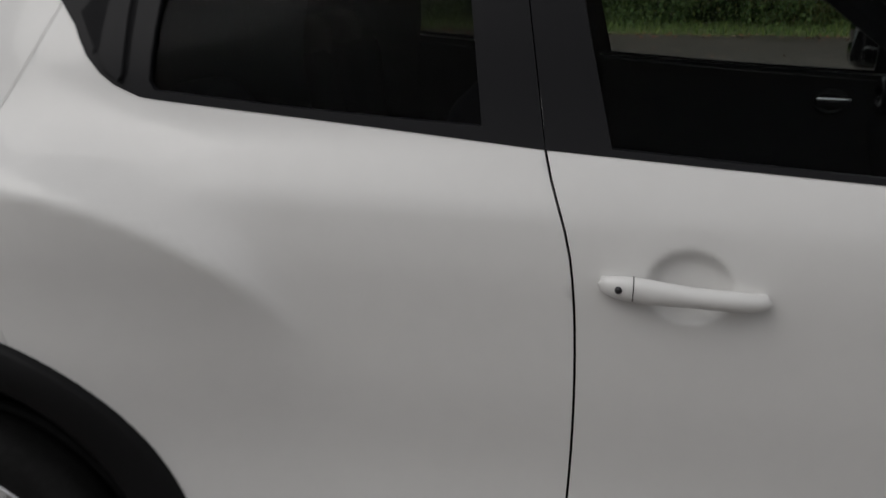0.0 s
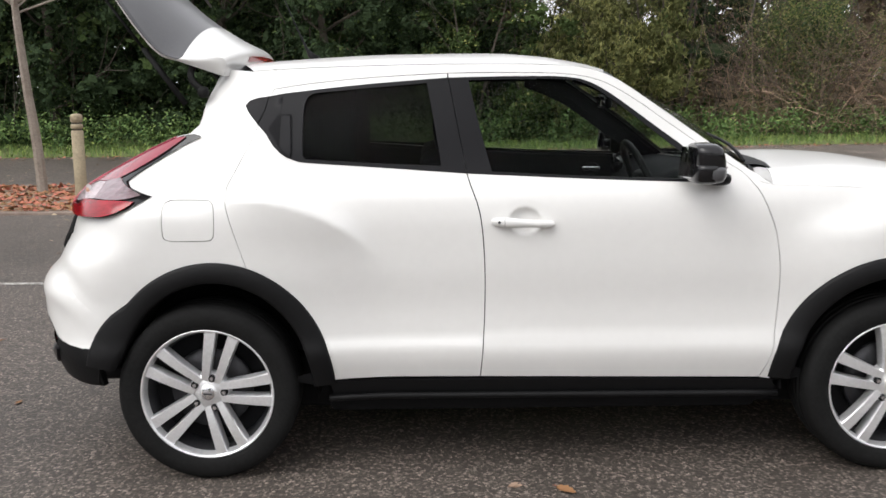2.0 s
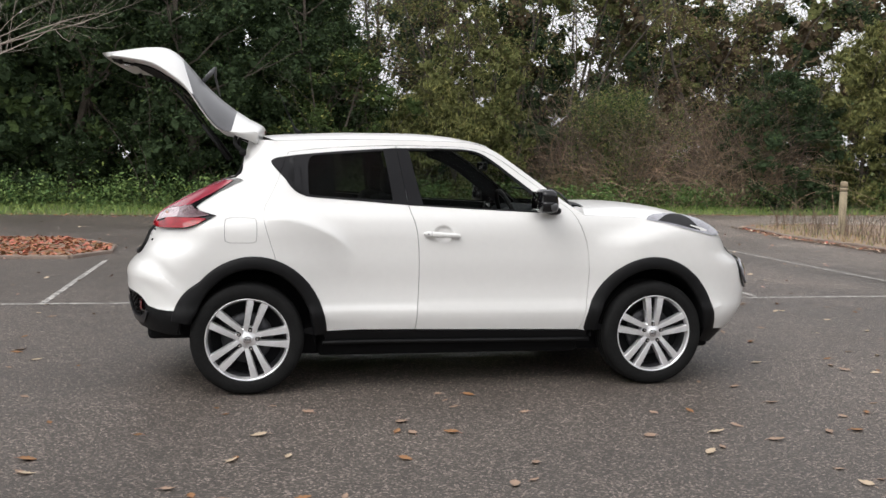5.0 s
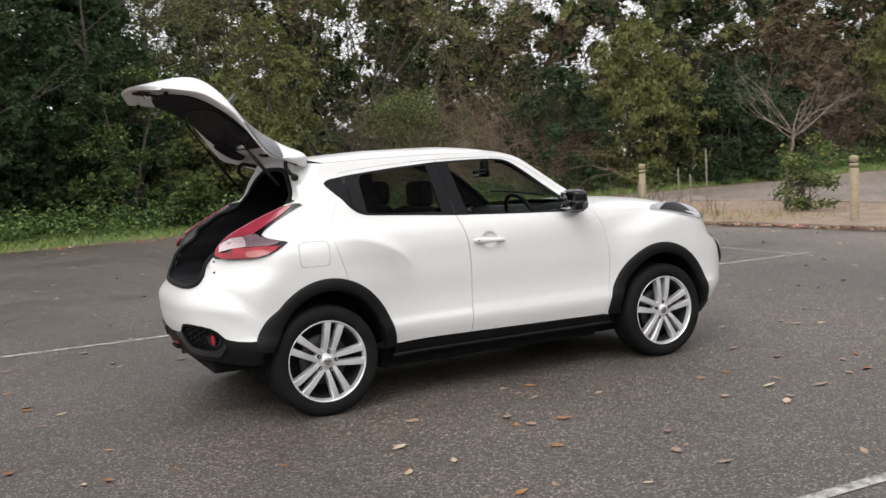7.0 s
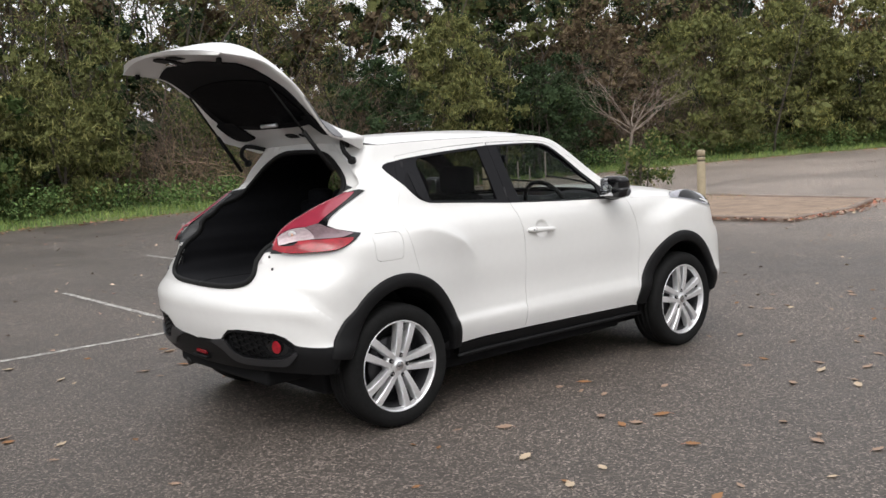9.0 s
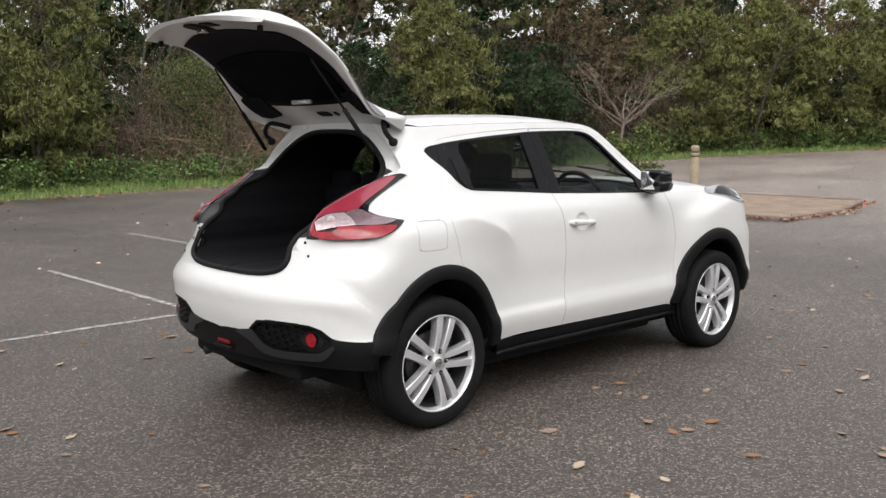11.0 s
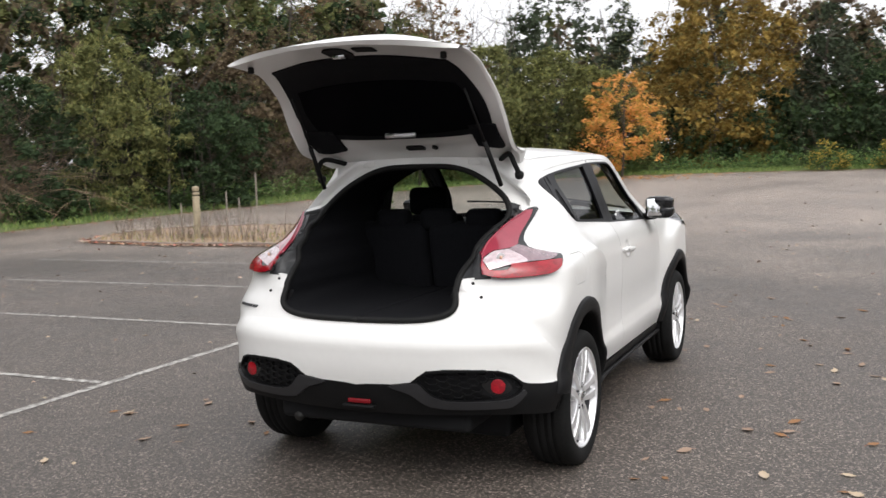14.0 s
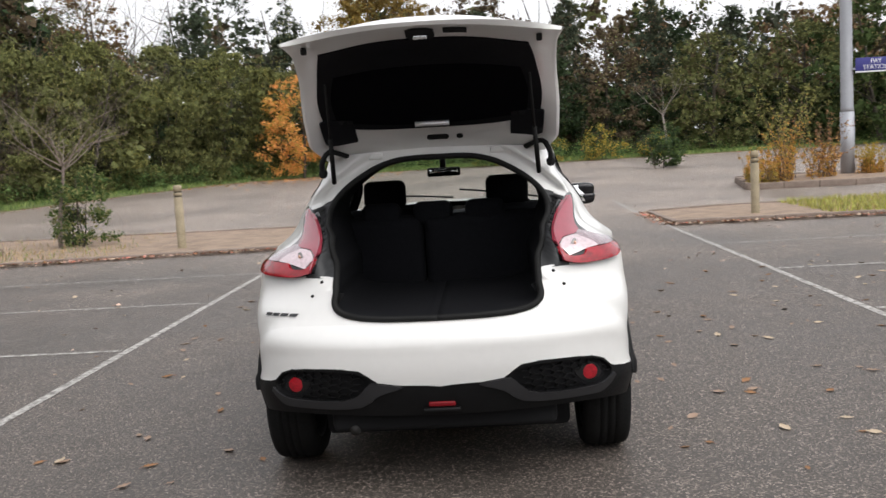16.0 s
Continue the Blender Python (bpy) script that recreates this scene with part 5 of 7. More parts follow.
grid(bm, lambda u, v: gate_in(u, 2 * v - 1), 54, 40)
part("inner_panel", bm, PAINT, gate, "white inner frame")
for sd in (-1, 1):
    def flank(u, v):
        a, b = Vector(gate_out(u, sd)), Vector(gate_in(u, sd))
        return a.lerp(b, v) + Vector((0, sd * 0.012 * math.sin(math.pi * v), 0))
    for lo, hi, m, nm in ((0.0, U0, PAINT, "spoiler_side"), (U0, U1, FIN, "side_fin"), (U1, 1.0, PAINT, "gate_side")):
        bm = bmesh.new()
        cutv = 0.6 if m is FIN else 1.0
        grid(bm, lambda u, v: flank(lo + (hi - lo) * u, v * cutv), 20, 6)
        part(nm, bm, m, gate)
        if m is FIN:
            bm = bmesh.new()
            grid(bm, lambda u, v: flank(lo + (hi - lo) * u, cutv + (1 - cutv) * v), 20, 4)
            part("gate_side", bm, PAINT, gate)
bm = bmesh.new()
grid(bm, lambda u, v: Vector(gate_out(1.0, 2 * v - 1)).lerp(Vector(gate_in(1.0, 2 * v - 1)), u), 2, 28)
part("gate_edge", bm, PAINT, gate)
bm = bmesh.new()
grid(bm, lambda u, v: Vector(gate_out(0.0, 2 * v - 1)).lerp(Vector(gate_in(0.0, 2 * v - 1)), u), 2, 28)
part("gate_edge", bm, PAINT, gate)
def gate_panel(name, outline, material, o, rim=0.012, label="", res=0.03):
    bm = bmesh.new()
    skin(bm, outline, (), place=lambda s, z, oo, sd: gate_in(z, s, oo), out=o, gap=0, rim=rim, res=res)
    return part(name, bm, material, gate, label)
GLASSR = loop(*[[(-0.86, 0.34), (-0.55, 0.285), (0.0, 0.275), (0.55, 0.285), (0.86, 0.34)], [(0.86, 0.34), (0.89, 0.5), (0.86, 0.70), (0.80, 0.84)], [(0.80, 0.84), (0.4, 0.875), (0.0, 0.88), (-0.4, 0.875), (-0.80, 0.84)], [(-0.80, 0.84), (-0.86, 0.70), (-0.89, 0.5), (-0.86, 0.34)]], step=0.04)
gate_panel("inner_trim", GLASSR, TRIM, 0.006, label="black inner trim panel")
REARW = loop([(-0.76, 0.35), (-0.4, 0.318), (0.0, 0.31), (0.4, 0.318), (0.76, 0.35)], [(0.76, 0.35), (0.78, 0.5), (0.74, 0.66)], [(0.74, 0.66), (0.4, 0.69), (0.0, 0.70), (-0.4, 0.69), (-0.74, 0.66)], [(-0.74, 0.66), (-0.78, 0.5), (-0.76, 0.35)], step=0.04)
gate_panel("rear_window", REARW, WETGLASS, 0.011, label="dark rear window glass with rain drops")
for sd in (-1, 1):
    gate_panel("corner_trim", loop([(sd * 0.64, 0.20), (sd * 0.82, 0.19), (sd * 0.90, 0.24)], [(sd * 0.90, 0.24), (sd * 0.905, 0.40)], [(sd * 0.905, 0.40), (sd * 0.64, 0.36)], [(sd * 0.64, 0.36), (sd * 0.64, 0.20)]), TRIM, 0.012, res=0.05)
gate_panel("lock_recess", loop([(-0.105, 0.90), (-0.10, 0.945), (-0.06, 0.96), (0.06, 0.96), (0.10, 0.945), (0.105, 0.90), (0.07, 0.875), (-0.07, 0.875)], [(-0.07, 0.875), (-0.105, 0.90)]), SEAL, 0.008, res=0.03)
bm = bmesh.new(); c = Vector(gate_in(0.905, 0.0, 0.012)); box(bm, c - Vector((0.022, 0.03, 0.012)), c + Vector((0.022, 0.03, 0.012)), 0.006); part("lock", bm, CHROME, gate, "metal tailgate lock")
# holes are not cut: black patches paint the shade inside them
gate_panel("grab_hole", loop([(-0.34, 0.92), (-0.34, 0.955), (-0.17, 0.955), (-0.17, 0.92)], [(-0.17, 0.92), (-0.34, 0.92)]), SEAL, 0.006, res=0.03)
gate_panel("access_hole", loop([(-0.11, 0.155), (-0.125, 0.18), (-0.11, 0.205), (0.05, 0.205), (0.065, 0.18), (0.05, 0.155)], [(0.05, 0.155), (-0.11, 0.155)]), SEAL, 0.005, res=0.03)
gate_panel("access_hole", [(-0.215 + 0.028 * math.cos(a), 0.18 + 0.024 * math.sin(a)) for a in [2 * math.pi * k / 16 for k in range(16)]], SEAL, 0.005, res=0.03)
bm = bmesh.new(); tube(bm, [gate_in(0.325, k, 0.022) for k in (-0.14, 0.0, 0.14)], 0.012, 8); part("brake_lamp_housing", bm, ALLOY, gate)
for sd in (-1, 1):
    bm = bmesh.new(); c = Vector(gate_in(0.93, sd * 0.86, 0.0)); box(bm, c - Vector((0.012, 0.012, 0.030)), c + Vector((0.012, 0.012, 0.0)), 0.006); part("gate_buffer", bm, SEAL, gate)
    bm = bmesh.new(); c = Vector(gate_in(0.05, sd * 0.55, 0.0)); box(bm, c - Vector((0.03, 0.035, 0.03)), c + Vector((0.03, 0.035, 0.002)), 0.006); part("hinge", bm, PAINT, gate)
    bm = bmesh.new()
    tube(bm, [(-0.115, sd * 0.495, 1.375), (-0.27, sd * 0.475, 1.585)], 0.0115, 10)
    st = part("gas_strut", bm, SEAL, gate, "black gas strut")
    bm = bmesh.new(); tube(bm, [(-0.27, sd * 0.475, 1.585), (-0.445, sd * 0.455, 1.820)], 0.006, 8); part("strut_rod", bm, SEAL, st)
    bm = bmesh.new()
    tube(bm, smoothline([gate_in(0.06, sd * 0.80, 0.01), (-0.06, sd * 0.52, 1.525), (-0.075, sd * 0.555, 1.47), (-0.03, sd * 0.56, 1.425)], 0.02), 0.013, 8); part("cable_sleeve", bm, SEAL, gate, "black rubber cable sleeve")
    bm = bmesh.new(); superq(bm, (-0.03, sd * 0.56, 1.42), (0.022, 0.022, 0.022), 0.8, 12, 8); part("sleeve_boot", bm, SEAL, gate)
bm = bmesh.new()
grid(bm, lambda u, v: Vector(gate_out(0.015 + 0.04 * u, -0.55 + 1.10 * v)) + Vector((0.004, 0, 0.003)), 3, 24); part("high_brake_lamp", bm, REDLENS, gate, "red high-level brake lamp strip")
bm = bmesh.new()
# black wiper in a grey tone: the light on it is in its colour
c = Vector(gate_out(0.42, 0.0)); nw = Vector((0.66, 0, 0.75)); tube(bm, [c, c + nw * 0.08, c + nw * 0.115, c + nw * 0.07 + Vector((0.03, 0.10, -0.02)), c + nw * 0.02 + Vector((0.08, 0.40, -0.08))], [0.014, 0.016, 0.012, 0.008, 0.005], 8); part("rear_wiper", bm, FIN, gate, "black rear wiper, toned grey as if lit")

# ---- vegetation ----
def mesh_of(name, V, material, parent=None, idx=None, sizes=4, label=""):
    """One mesh from an array of four-cornered faces, shape (n, 4, 3)."""
    V = np.asarray(V, np.float32); n = len(V)
    me = bpy.data.meshes.new(name)
    me.vertices.add(n * 4); me.vertices.foreach_set("co", V.reshape(-1))
    me.loops.add(n * 4); me.loops.foreach_set("vertex_index", np.arange(n * 4, dtype=np.int32))
    me.polygons.add(n); me.polygons.foreach_set("loop_start", np.arange(0, n * 4, 4, dtype=np.int32))
    for m in (material if isinstance(material, (list, tuple)) else [material]): me.materials.append(m)
    if idx is not None: me.polygons.foreach_set("material_index", np.asarray(idx, np.int32))
    me.update(calc_edges=True)
    ob = new(name, me)
    if parent is not None: ob.parent = parent
    if label: ob["label"] = label
    return ob

def unit(v): return v / np.maximum(1e-9, np.linalg.norm(v, axis=-1, keepdims=True))

def leaf_quads(rng, centers, radii, n, size, up=0.65, aspect=0.5, shell=0.4, droop=0.0):
    """n leaves in loose sprays round cluster centres: rhombs with mixed directions."""
    centers, radii = np.asarray(centers, float), np.asarray(radii, float)
    w = (radii ** 2).sum(1); k = rng.choice(len(centers), n, p=w / w.sum())
    axis_ = unit(rng.normal(size=(len(centers), 3)) + np.array([0, 0, 0.35]))
    d = unit(rng.normal(size=(n, 3)))
    p = centers[k] + d * radii[k] * rng.random((n, 1)) ** 0.5 + axis_[k] * radii[k] * rng.normal(size=(n, 1)) * 0.55
    nor = unit(d * 0.35 + rng.normal(size=(n, 3)) * 0.6 + np.array([0, 0, up]))
    t = unit(np.cross(nor, rng.normal(size=(n, 3))) + np.array([0, 0, -droop]))
    b = np.cross(nor, t)
    s = size * (0.5 + 1.0 * rng.random((n, 1)))
    return np.stack([p - t * s * 0.5, p + b * s * aspect * 0.5, p + t * s * 0.5, p - b * s * aspect * 0.5], 1)

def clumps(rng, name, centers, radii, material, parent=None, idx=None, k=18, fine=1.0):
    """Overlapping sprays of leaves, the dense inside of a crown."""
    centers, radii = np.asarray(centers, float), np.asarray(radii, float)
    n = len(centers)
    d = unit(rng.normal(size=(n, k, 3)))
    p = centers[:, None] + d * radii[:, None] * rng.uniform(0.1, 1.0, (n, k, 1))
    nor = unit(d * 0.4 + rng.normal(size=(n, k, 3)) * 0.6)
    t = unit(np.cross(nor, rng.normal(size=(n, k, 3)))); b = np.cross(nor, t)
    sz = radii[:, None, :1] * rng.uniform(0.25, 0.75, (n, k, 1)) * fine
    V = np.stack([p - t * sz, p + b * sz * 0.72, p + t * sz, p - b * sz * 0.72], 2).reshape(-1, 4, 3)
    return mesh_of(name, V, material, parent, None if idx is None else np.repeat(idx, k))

def tubes(segs, sides=4):
    """Faces of tapered rods from rows of p, q, r0, r1."""
    segs = np.asarray(segs, float)
    p, q, r0, r1 = segs[:, :3], segs[:, 3:6], segs[:, 6:7], segs[:, 7:8]
    d = unit(q - p)
    a = unit(np.cross(d, np.where(np.abs(d[:, 2:3]) < 0.9, [[0, 0, 1.0]], [[1.0, 0, 0]])))
    b = np.cross(d, a)
    out = []
    for k in range(sides):
        c0, s0, c1, s1 = (f(2 * math.pi * j / sides) for j in (k, k + 1) for f in (math.cos, math.sin))
        u, v = a * c0 + b * s0, a * c1 + b * s1
        out.append(np.stack([p + u * r0, p + v * r0, q + v * r1, q + u * r1], 1))
    return np.concatenate(out)

def grow(rng, p, d, length, r, level, segs, tips, bend=0.25, kids=4, up=0.15, spread=0.8):
    """A limb with side limbs, down to twigs."""
    n = 4
    p, d = np.array(p, float), unit(np.array(d, float))
    start = p.copy()
    pts = [p]
    for i in range(n):
        d = unit(d + rng.normal(size=3) * bend * 0.5 + np.array([0, 0, up * 0.3]))
        q = p + d * length / n
        segs.append([*p, *q, r * (1 - 0.7 * i / n), r * (1 - 0.7 * (i + 1) / n)])
        p = q; pts.append(p)
    tips.append(p)
    if level > 0:
        for k in range(kids):
            f = rng.uniform(0.3, 1.0); i = min(n - 1, int(f * n))
            b = pts[i] + (pts[i + 1] - pts[i]) * (f * n - i)
            e = unit(d + rng.normal(size=3) * spread + np.array([0, 0, up]))
            grow(rng, b, e, length * rng.uniform(0.45, 0.7), r * 0.5 * (1.1 - 0.5 * f), level - 1, segs, tips, bend, kids, up, spread)

def stems(rng, p, n, h, r, arch_=0.8, spread=1.0):
    """n bowed stems of six tapering lengths each, from foot points p."""
    segs = []
    for k in range(n):
        q = p[rng.integers(len(p))].copy(); q[:2] += rng.normal(size=2) * 0.3 * spread
        d = unit(np.array([rng.normal() * 0.45, rng.normal() * 0.35, 1.0]) if arch_ > 0.2 else np.array([rng.normal() * 0.13, rng.normal() * 0.13, 1.0])); side = rng.normal(size=3) * (0.3 + 0.5 * arch_); side[2] = -arch_ * rng.uniform(0.1, 1.3)
        ln = h * rng.uniform(0.4, 1.15) / 6; rr = r * rng.uniform(0.6, 1.4)
        for i in range(6):
            e = q + d * ln
            segs.append([*q, *e, rr * (1 - i / 7), rr * (1 - (i + 1) / 7)])
            d = unit(d + side * 0.28 + rng.normal(size=3) * 0.12); q = e
    return segs

BARK = mat("bark", (0.048, 0.039, 0.031), rough=0.95, color2=(0.10, 0.084, 0.066), scale=5, vscale2=40, bump=0.01, bscale=30)
PALEBARK = mat("pale_bark", (0.20, 0.17, 0.14), rough=0.9, color2=(0.33, 0.29, 0.25), scale=6, vscale2=50, bump=0.004, bscale=60)
GREYBARK = mat("grey_bark", (0.15, 0.118, 0.098), rough=0.9, color2=(0.27, 0.22, 0.185), scale=6, vscale2=50, bump=0.004, bscale=60)
TWIG = mat("brown_twigs", (0.16, 0.120, 0.088), rough=0.9, per=0.45)
def leafy(name, color, per=0.3):
    return mat(name, color, rough=0.75, spec=0.25, per=per, thin=0.42)
L_DARK = leafy("leaf_dark_green", (0.056, 0.090, 0.042), 0.36)
L_GREEN = leafy("leaf_green", (0.080, 0.125, 0.038), 0.33)
L_OLIVE = leafy("leaf_olive", (0.255, 0.260, 0.098), 0.27)
L_LIME = leafy("leaf_lime", (0.290, 0.290, 0.090), 0.27)
L_YELLOW = leafy("leaf_yellow_green", (0.44, 0.33, 0.07), 0.27)
L_BROWN = leafy("leaf_brown", (0.165, 0.120, 0.072), 0.33)
L_PURPLE = leafy("leaf_purple", (0.080, 0.052, 0.052), 0.31)
L_ORANGE = leafy("leaf_orange", (0.74, 0.385, 0.115), 0.25)
L_GOLD = leafy("leaf_gold", (0.290, 0.200, 0.062), 0.25)
# rust and needle tones are paled: distance haze put into the leaf colour
L_RUST = leafy("leaf_rust", (0.270, 0.165, 0.085), 0.30)
L_PINE = leafy("hazed_needle_green", (0.075, 0.092, 0.055), 0.31)

def shaded_mass(name, color, color2):
    """Leaf mass in fine light and dark flecks, darkened to paint in the crown's inner shade."""
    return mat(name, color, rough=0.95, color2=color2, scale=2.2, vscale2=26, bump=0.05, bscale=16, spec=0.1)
C_DARK = shaded_mass("dark_leaf_mass", (0.018, 0.029, 0.014), (0.050, 0.076, 0.035))
C_GREEN = shaded_mass("green_leaf_mass", (0.028, 0.044, 0.015), (0.072, 0.104, 0.035))
C_OLIVE = shaded_mass("olive_leaf_mass", (0.058, 0.064, 0.024), (0.150, 0.160, 0.060))
C_BROWN = shaded_mass("brown_leaf_mass", (0.060, 0.046, 0.030), (0.155, 0.115, 0.070))
C_GOLD = shaded_mass("gold_leaf_mass", (0.12, 0.082, 0.022), (0.30, 0.195, 0.050))
C_RUST = shaded_mass("rust_leaf_mass", (0.10, 0.064, 0.036), (0.23, 0.140, 0.072))
C_PINE = shaded_mass("needle_mass", (0.034, 0.044, 0.027), (0.076, 0.092, 0.058))
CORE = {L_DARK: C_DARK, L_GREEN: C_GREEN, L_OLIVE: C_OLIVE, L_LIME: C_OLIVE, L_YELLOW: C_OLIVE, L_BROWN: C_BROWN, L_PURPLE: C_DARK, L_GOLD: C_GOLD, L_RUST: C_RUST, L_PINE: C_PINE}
def tree(name, label, category, x, y, h, w, leaf, n, size, seed, r=0.12, low=0.25, clusters=26, shape="round", bark=None, lean=0.0, twigs=1, cl=0.34, mixed=None, trunks=1, group="", airy=0.0, core=0.0, aspect=0.5, droop=0.0, spray=42):
    """A trunk with limbs, and a crown of many leaves in uneven clumps."""
    rng = np.random.default_rng(seed)
    z0 = rise(x, y)
    top = tagged(empty(name), label, category, group)
    segs, tips = [], []
    for t in range(trunks):
        bx, by = (x, y) if trunks == 1 else (x + rng.normal() * w * 0.16, y + rng.normal() * w * 0.12)
        p = np.array([bx, by, z0 - 0.05]); d = np.array([rng.normal() * 0.05 + lean, rng.normal() * 0.05, 1.0])
        n_seg = 7
        for i in range(n_seg):
            d = unit(d + rng.normal(size=3) * 0.06)
            q = p + d * h * 0.92 / n_seg
            segs.append([*p, *q, r * (1 - 0.85 * i / n_seg), r * (1 - 0.85 * (i + 1) / n_seg)])
            if i / n_seg >= low * 0.8:
                for k in range(2 if trunks == 1 else 1):
                    a = rng.uniform(0, 2 * math.pi)
                    rad = w * 0.5 * (1 - 0.6 * abs((i + 0.5) / n_seg - 0.5))
                    grow(rng, p, [math.cos(a), math.sin(a), 0.5], rad * rng.uniform(0.7, 1.1), r * 0.35 * (1 - 0.6 * i / n_seg), twigs, segs, tips, kids=3)
            p = q
    mesh_of("trunk", tubes(segs, 5 if trunks == 1 and not airy else 3), bark or BARK, top)
    if n > 0:
        cs, rs = [], []
        for k in range(clusters):
            f = rng.random()
            if shape == "cone":
                zz = low + (1 - low) * f; rad = w * 0.5 * (1.02 - f) ** 0.8
            elif shape == "column":
                zz = low + (1 - low) * f; rad = w * 0.5 * (1 - (2 * f - 0.9) ** 4 * 0.5)
            else:
                zz = low + (1 - low) * f; rad = w * 0.5 * math.sqrt(max(0.06, 1 - (2 * f - 0.85) ** 2 * 0.8))
            a = rng.uniform(0, 2 * math.pi); rr = rad * math.sqrt(rng.uniform(0.15, 1.0)) * rng.uniform(0.75, 1.12)
            c = w * cl * rng.uniform(0.4, 0.85) * (0.65 if f > 0.8 else 1.0)
            cs.append([x + lean * zz * h + rr * math.cos(a), y + rr * math.sin(a), z0 + zz * h - c * 0.3]); rs.append([c, c, c * rng.uniform(0.55, 0.9)])
        if airy:
            cs = np.array(tips) + rng.normal(size=(len(tips), 3)) * airy * 0.4; rs = np.full((len(tips), 3), airy) * rng.uniform(0.5, 1.3, (len(tips), 1))
        V = leaf_quads(rng, cs, rs, n, size, shell=0.6 if airy else 0.4, droop=droop or (0.3 if shape == "cone" else 0.0), aspect=aspect)
        V = V[V[:, :, 2].min(1) > z0 + 0.02]
        # core sprays carry the crown's inner shade in their colour
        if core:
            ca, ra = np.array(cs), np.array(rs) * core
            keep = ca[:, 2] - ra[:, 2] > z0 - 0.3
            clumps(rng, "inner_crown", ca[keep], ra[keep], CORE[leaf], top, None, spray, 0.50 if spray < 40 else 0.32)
        idx = None
        if mixed: idx = (rng.random(len(V)) < mixed[1]).astype(int)
        mesh_of("crown", V, [leaf, mixed[0]] if mixed else leaf, top, idx)
    return top

# wood edge: the dark trees behind the car
DARKOAK = "dense dark green tree at the edge of a wood"
for k, (x, y, h, w) in enumerate(((-17.0, 20.5, 8.0, 6.0), (-12.8, 21.2, 8.4, 6.0), (-8.8, 20.4, 7.6, 5.6), (-5.0, 21.0, 8.2, 5.6), (-1.6, 20.4, 7.4, 4.8), (1.4, 21.6, 7.0, 4.4), (-22.5, 20, 9, 7), (-28, 19, 9, 7))):
    tree("oak_tree", DARKOAK, "tree", x, y, h, w, L_DARK, 22000 if -14 < x < 2 else 7000, 0.088, 10 + k, r=0.16, low=0.02, clusters=230, cl=0.135, mixed=(L_GREEN, 0.25), core=0.9, spray=30, group="wood edge trees")
SHRUB = "tall leafy shrub at the wood edge"
for k, (x, y, h, w, m, m2, n) in enumerate((
        (2.6, 20.0, 4.4, 3.6, L_GREEN, L_LIME, 9000), (5.2, 20.6, 3.8, 3.4, L_OLIVE, L_LIME, 8000), (6.6, 22.2, 6.2, 3.6, L_OLIVE, L_GREEN, 7000), (16.4, 21.0, 4.4, 3.8, L_DARK, L_GREEN, 11000),
        (19.4, 20.4, 5.9, 4.2, L_OLIVE, L_LIME, 14000), (22.0, 21.6, 5.6, 3.6, L_PURPLE, L_BROWN, 9000), (22.2, 18.9, 4.0, 3.6, L_DARK, L_GREEN, 12000), (24.6, 19.8, 4.6, 3.4, L_DARK, L_BROWN, 8000),
        (26.8, 20.2, 6.4, 4.6, L_BROWN, L_OLIVE, 9000), (30.4, 17.4, 5.9, 5.6, L_OLIVE, L_LIME, 16000), (33.6, 15.8, 6.2, 5.8, L_LIME, L_OLIVE, 15000), (36.8, 13.8, 6.2, 5.8, L_OLIVE, L_LIME, 15000),
        (39.8, 11.6, 6.2, 5.6, L_LIME, L_OLIVE, 14000), (42.4, 9.6, 5.2, 4.8, L_OLIVE, L_GREEN, 11000))):
    tree("shrub", SHRUB, "shrub", x, y, h, w * 1.12, m, n, 0.15 if m in (L_OLIVE, L_LIME) else 0.085, 40 + k, r=0.06, low=0.03, clusters=210, cl=0.125, mixed=(m2, 0.22), trunks=4, core=0.9, spray=34, aspect=0.2 if m in (L_OLIVE, L_LIME) else 0.5, droop=-1.2 if m in (L_OLIVE, L_LIME) else 0.0, group="wood edge shrubs")

# tall thin trees further back, sky between them
THIN = "tall slender tree with thinning leaves in a wood"
rng0 = np.random.default_rng(5)
for k in range(36):
    x = -6 + k * 1.35 + rng0.uniform(-0.6, 0.6); y = 24.0 + rng0.uniform(0, 8) - 0.25 * max(0, x - 18)
    tree("woodland_tree", THIN, "tree", x, y, rng0.uniform(9, 13), rng0.uniform(3.4, 5.0), (L_OLIVE, L_DARK, L_GREEN, L_BROWN)[k % 4], 2300, 0.12, 80 + k, r=rng0.uniform(0.06, 0.14), low=0.08, mixed=(L_DARK, 0.35), twigs=1, group="slender wood trees", airy=0.42)
for k, (x, y, h, w, m, m2) in enumerate(((3.9, 24.6, 9.6, 4.4, L_DARK, L_OLIVE), (6.4, 26.0, 9.8, 4.4, L_OLIVE, L_BROWN), (15.6, 25.0, 9.6, 4.4, L_BROWN, L_OLIVE))):
    tree("woodland_tree", THIN, "tree", x, y, h, w, m, 9000, 0.085, 130 + k, r=0.12, low=0.2, clusters=170, cl=0.15, mixed=(m2, 0.4), group="slender wood trees")
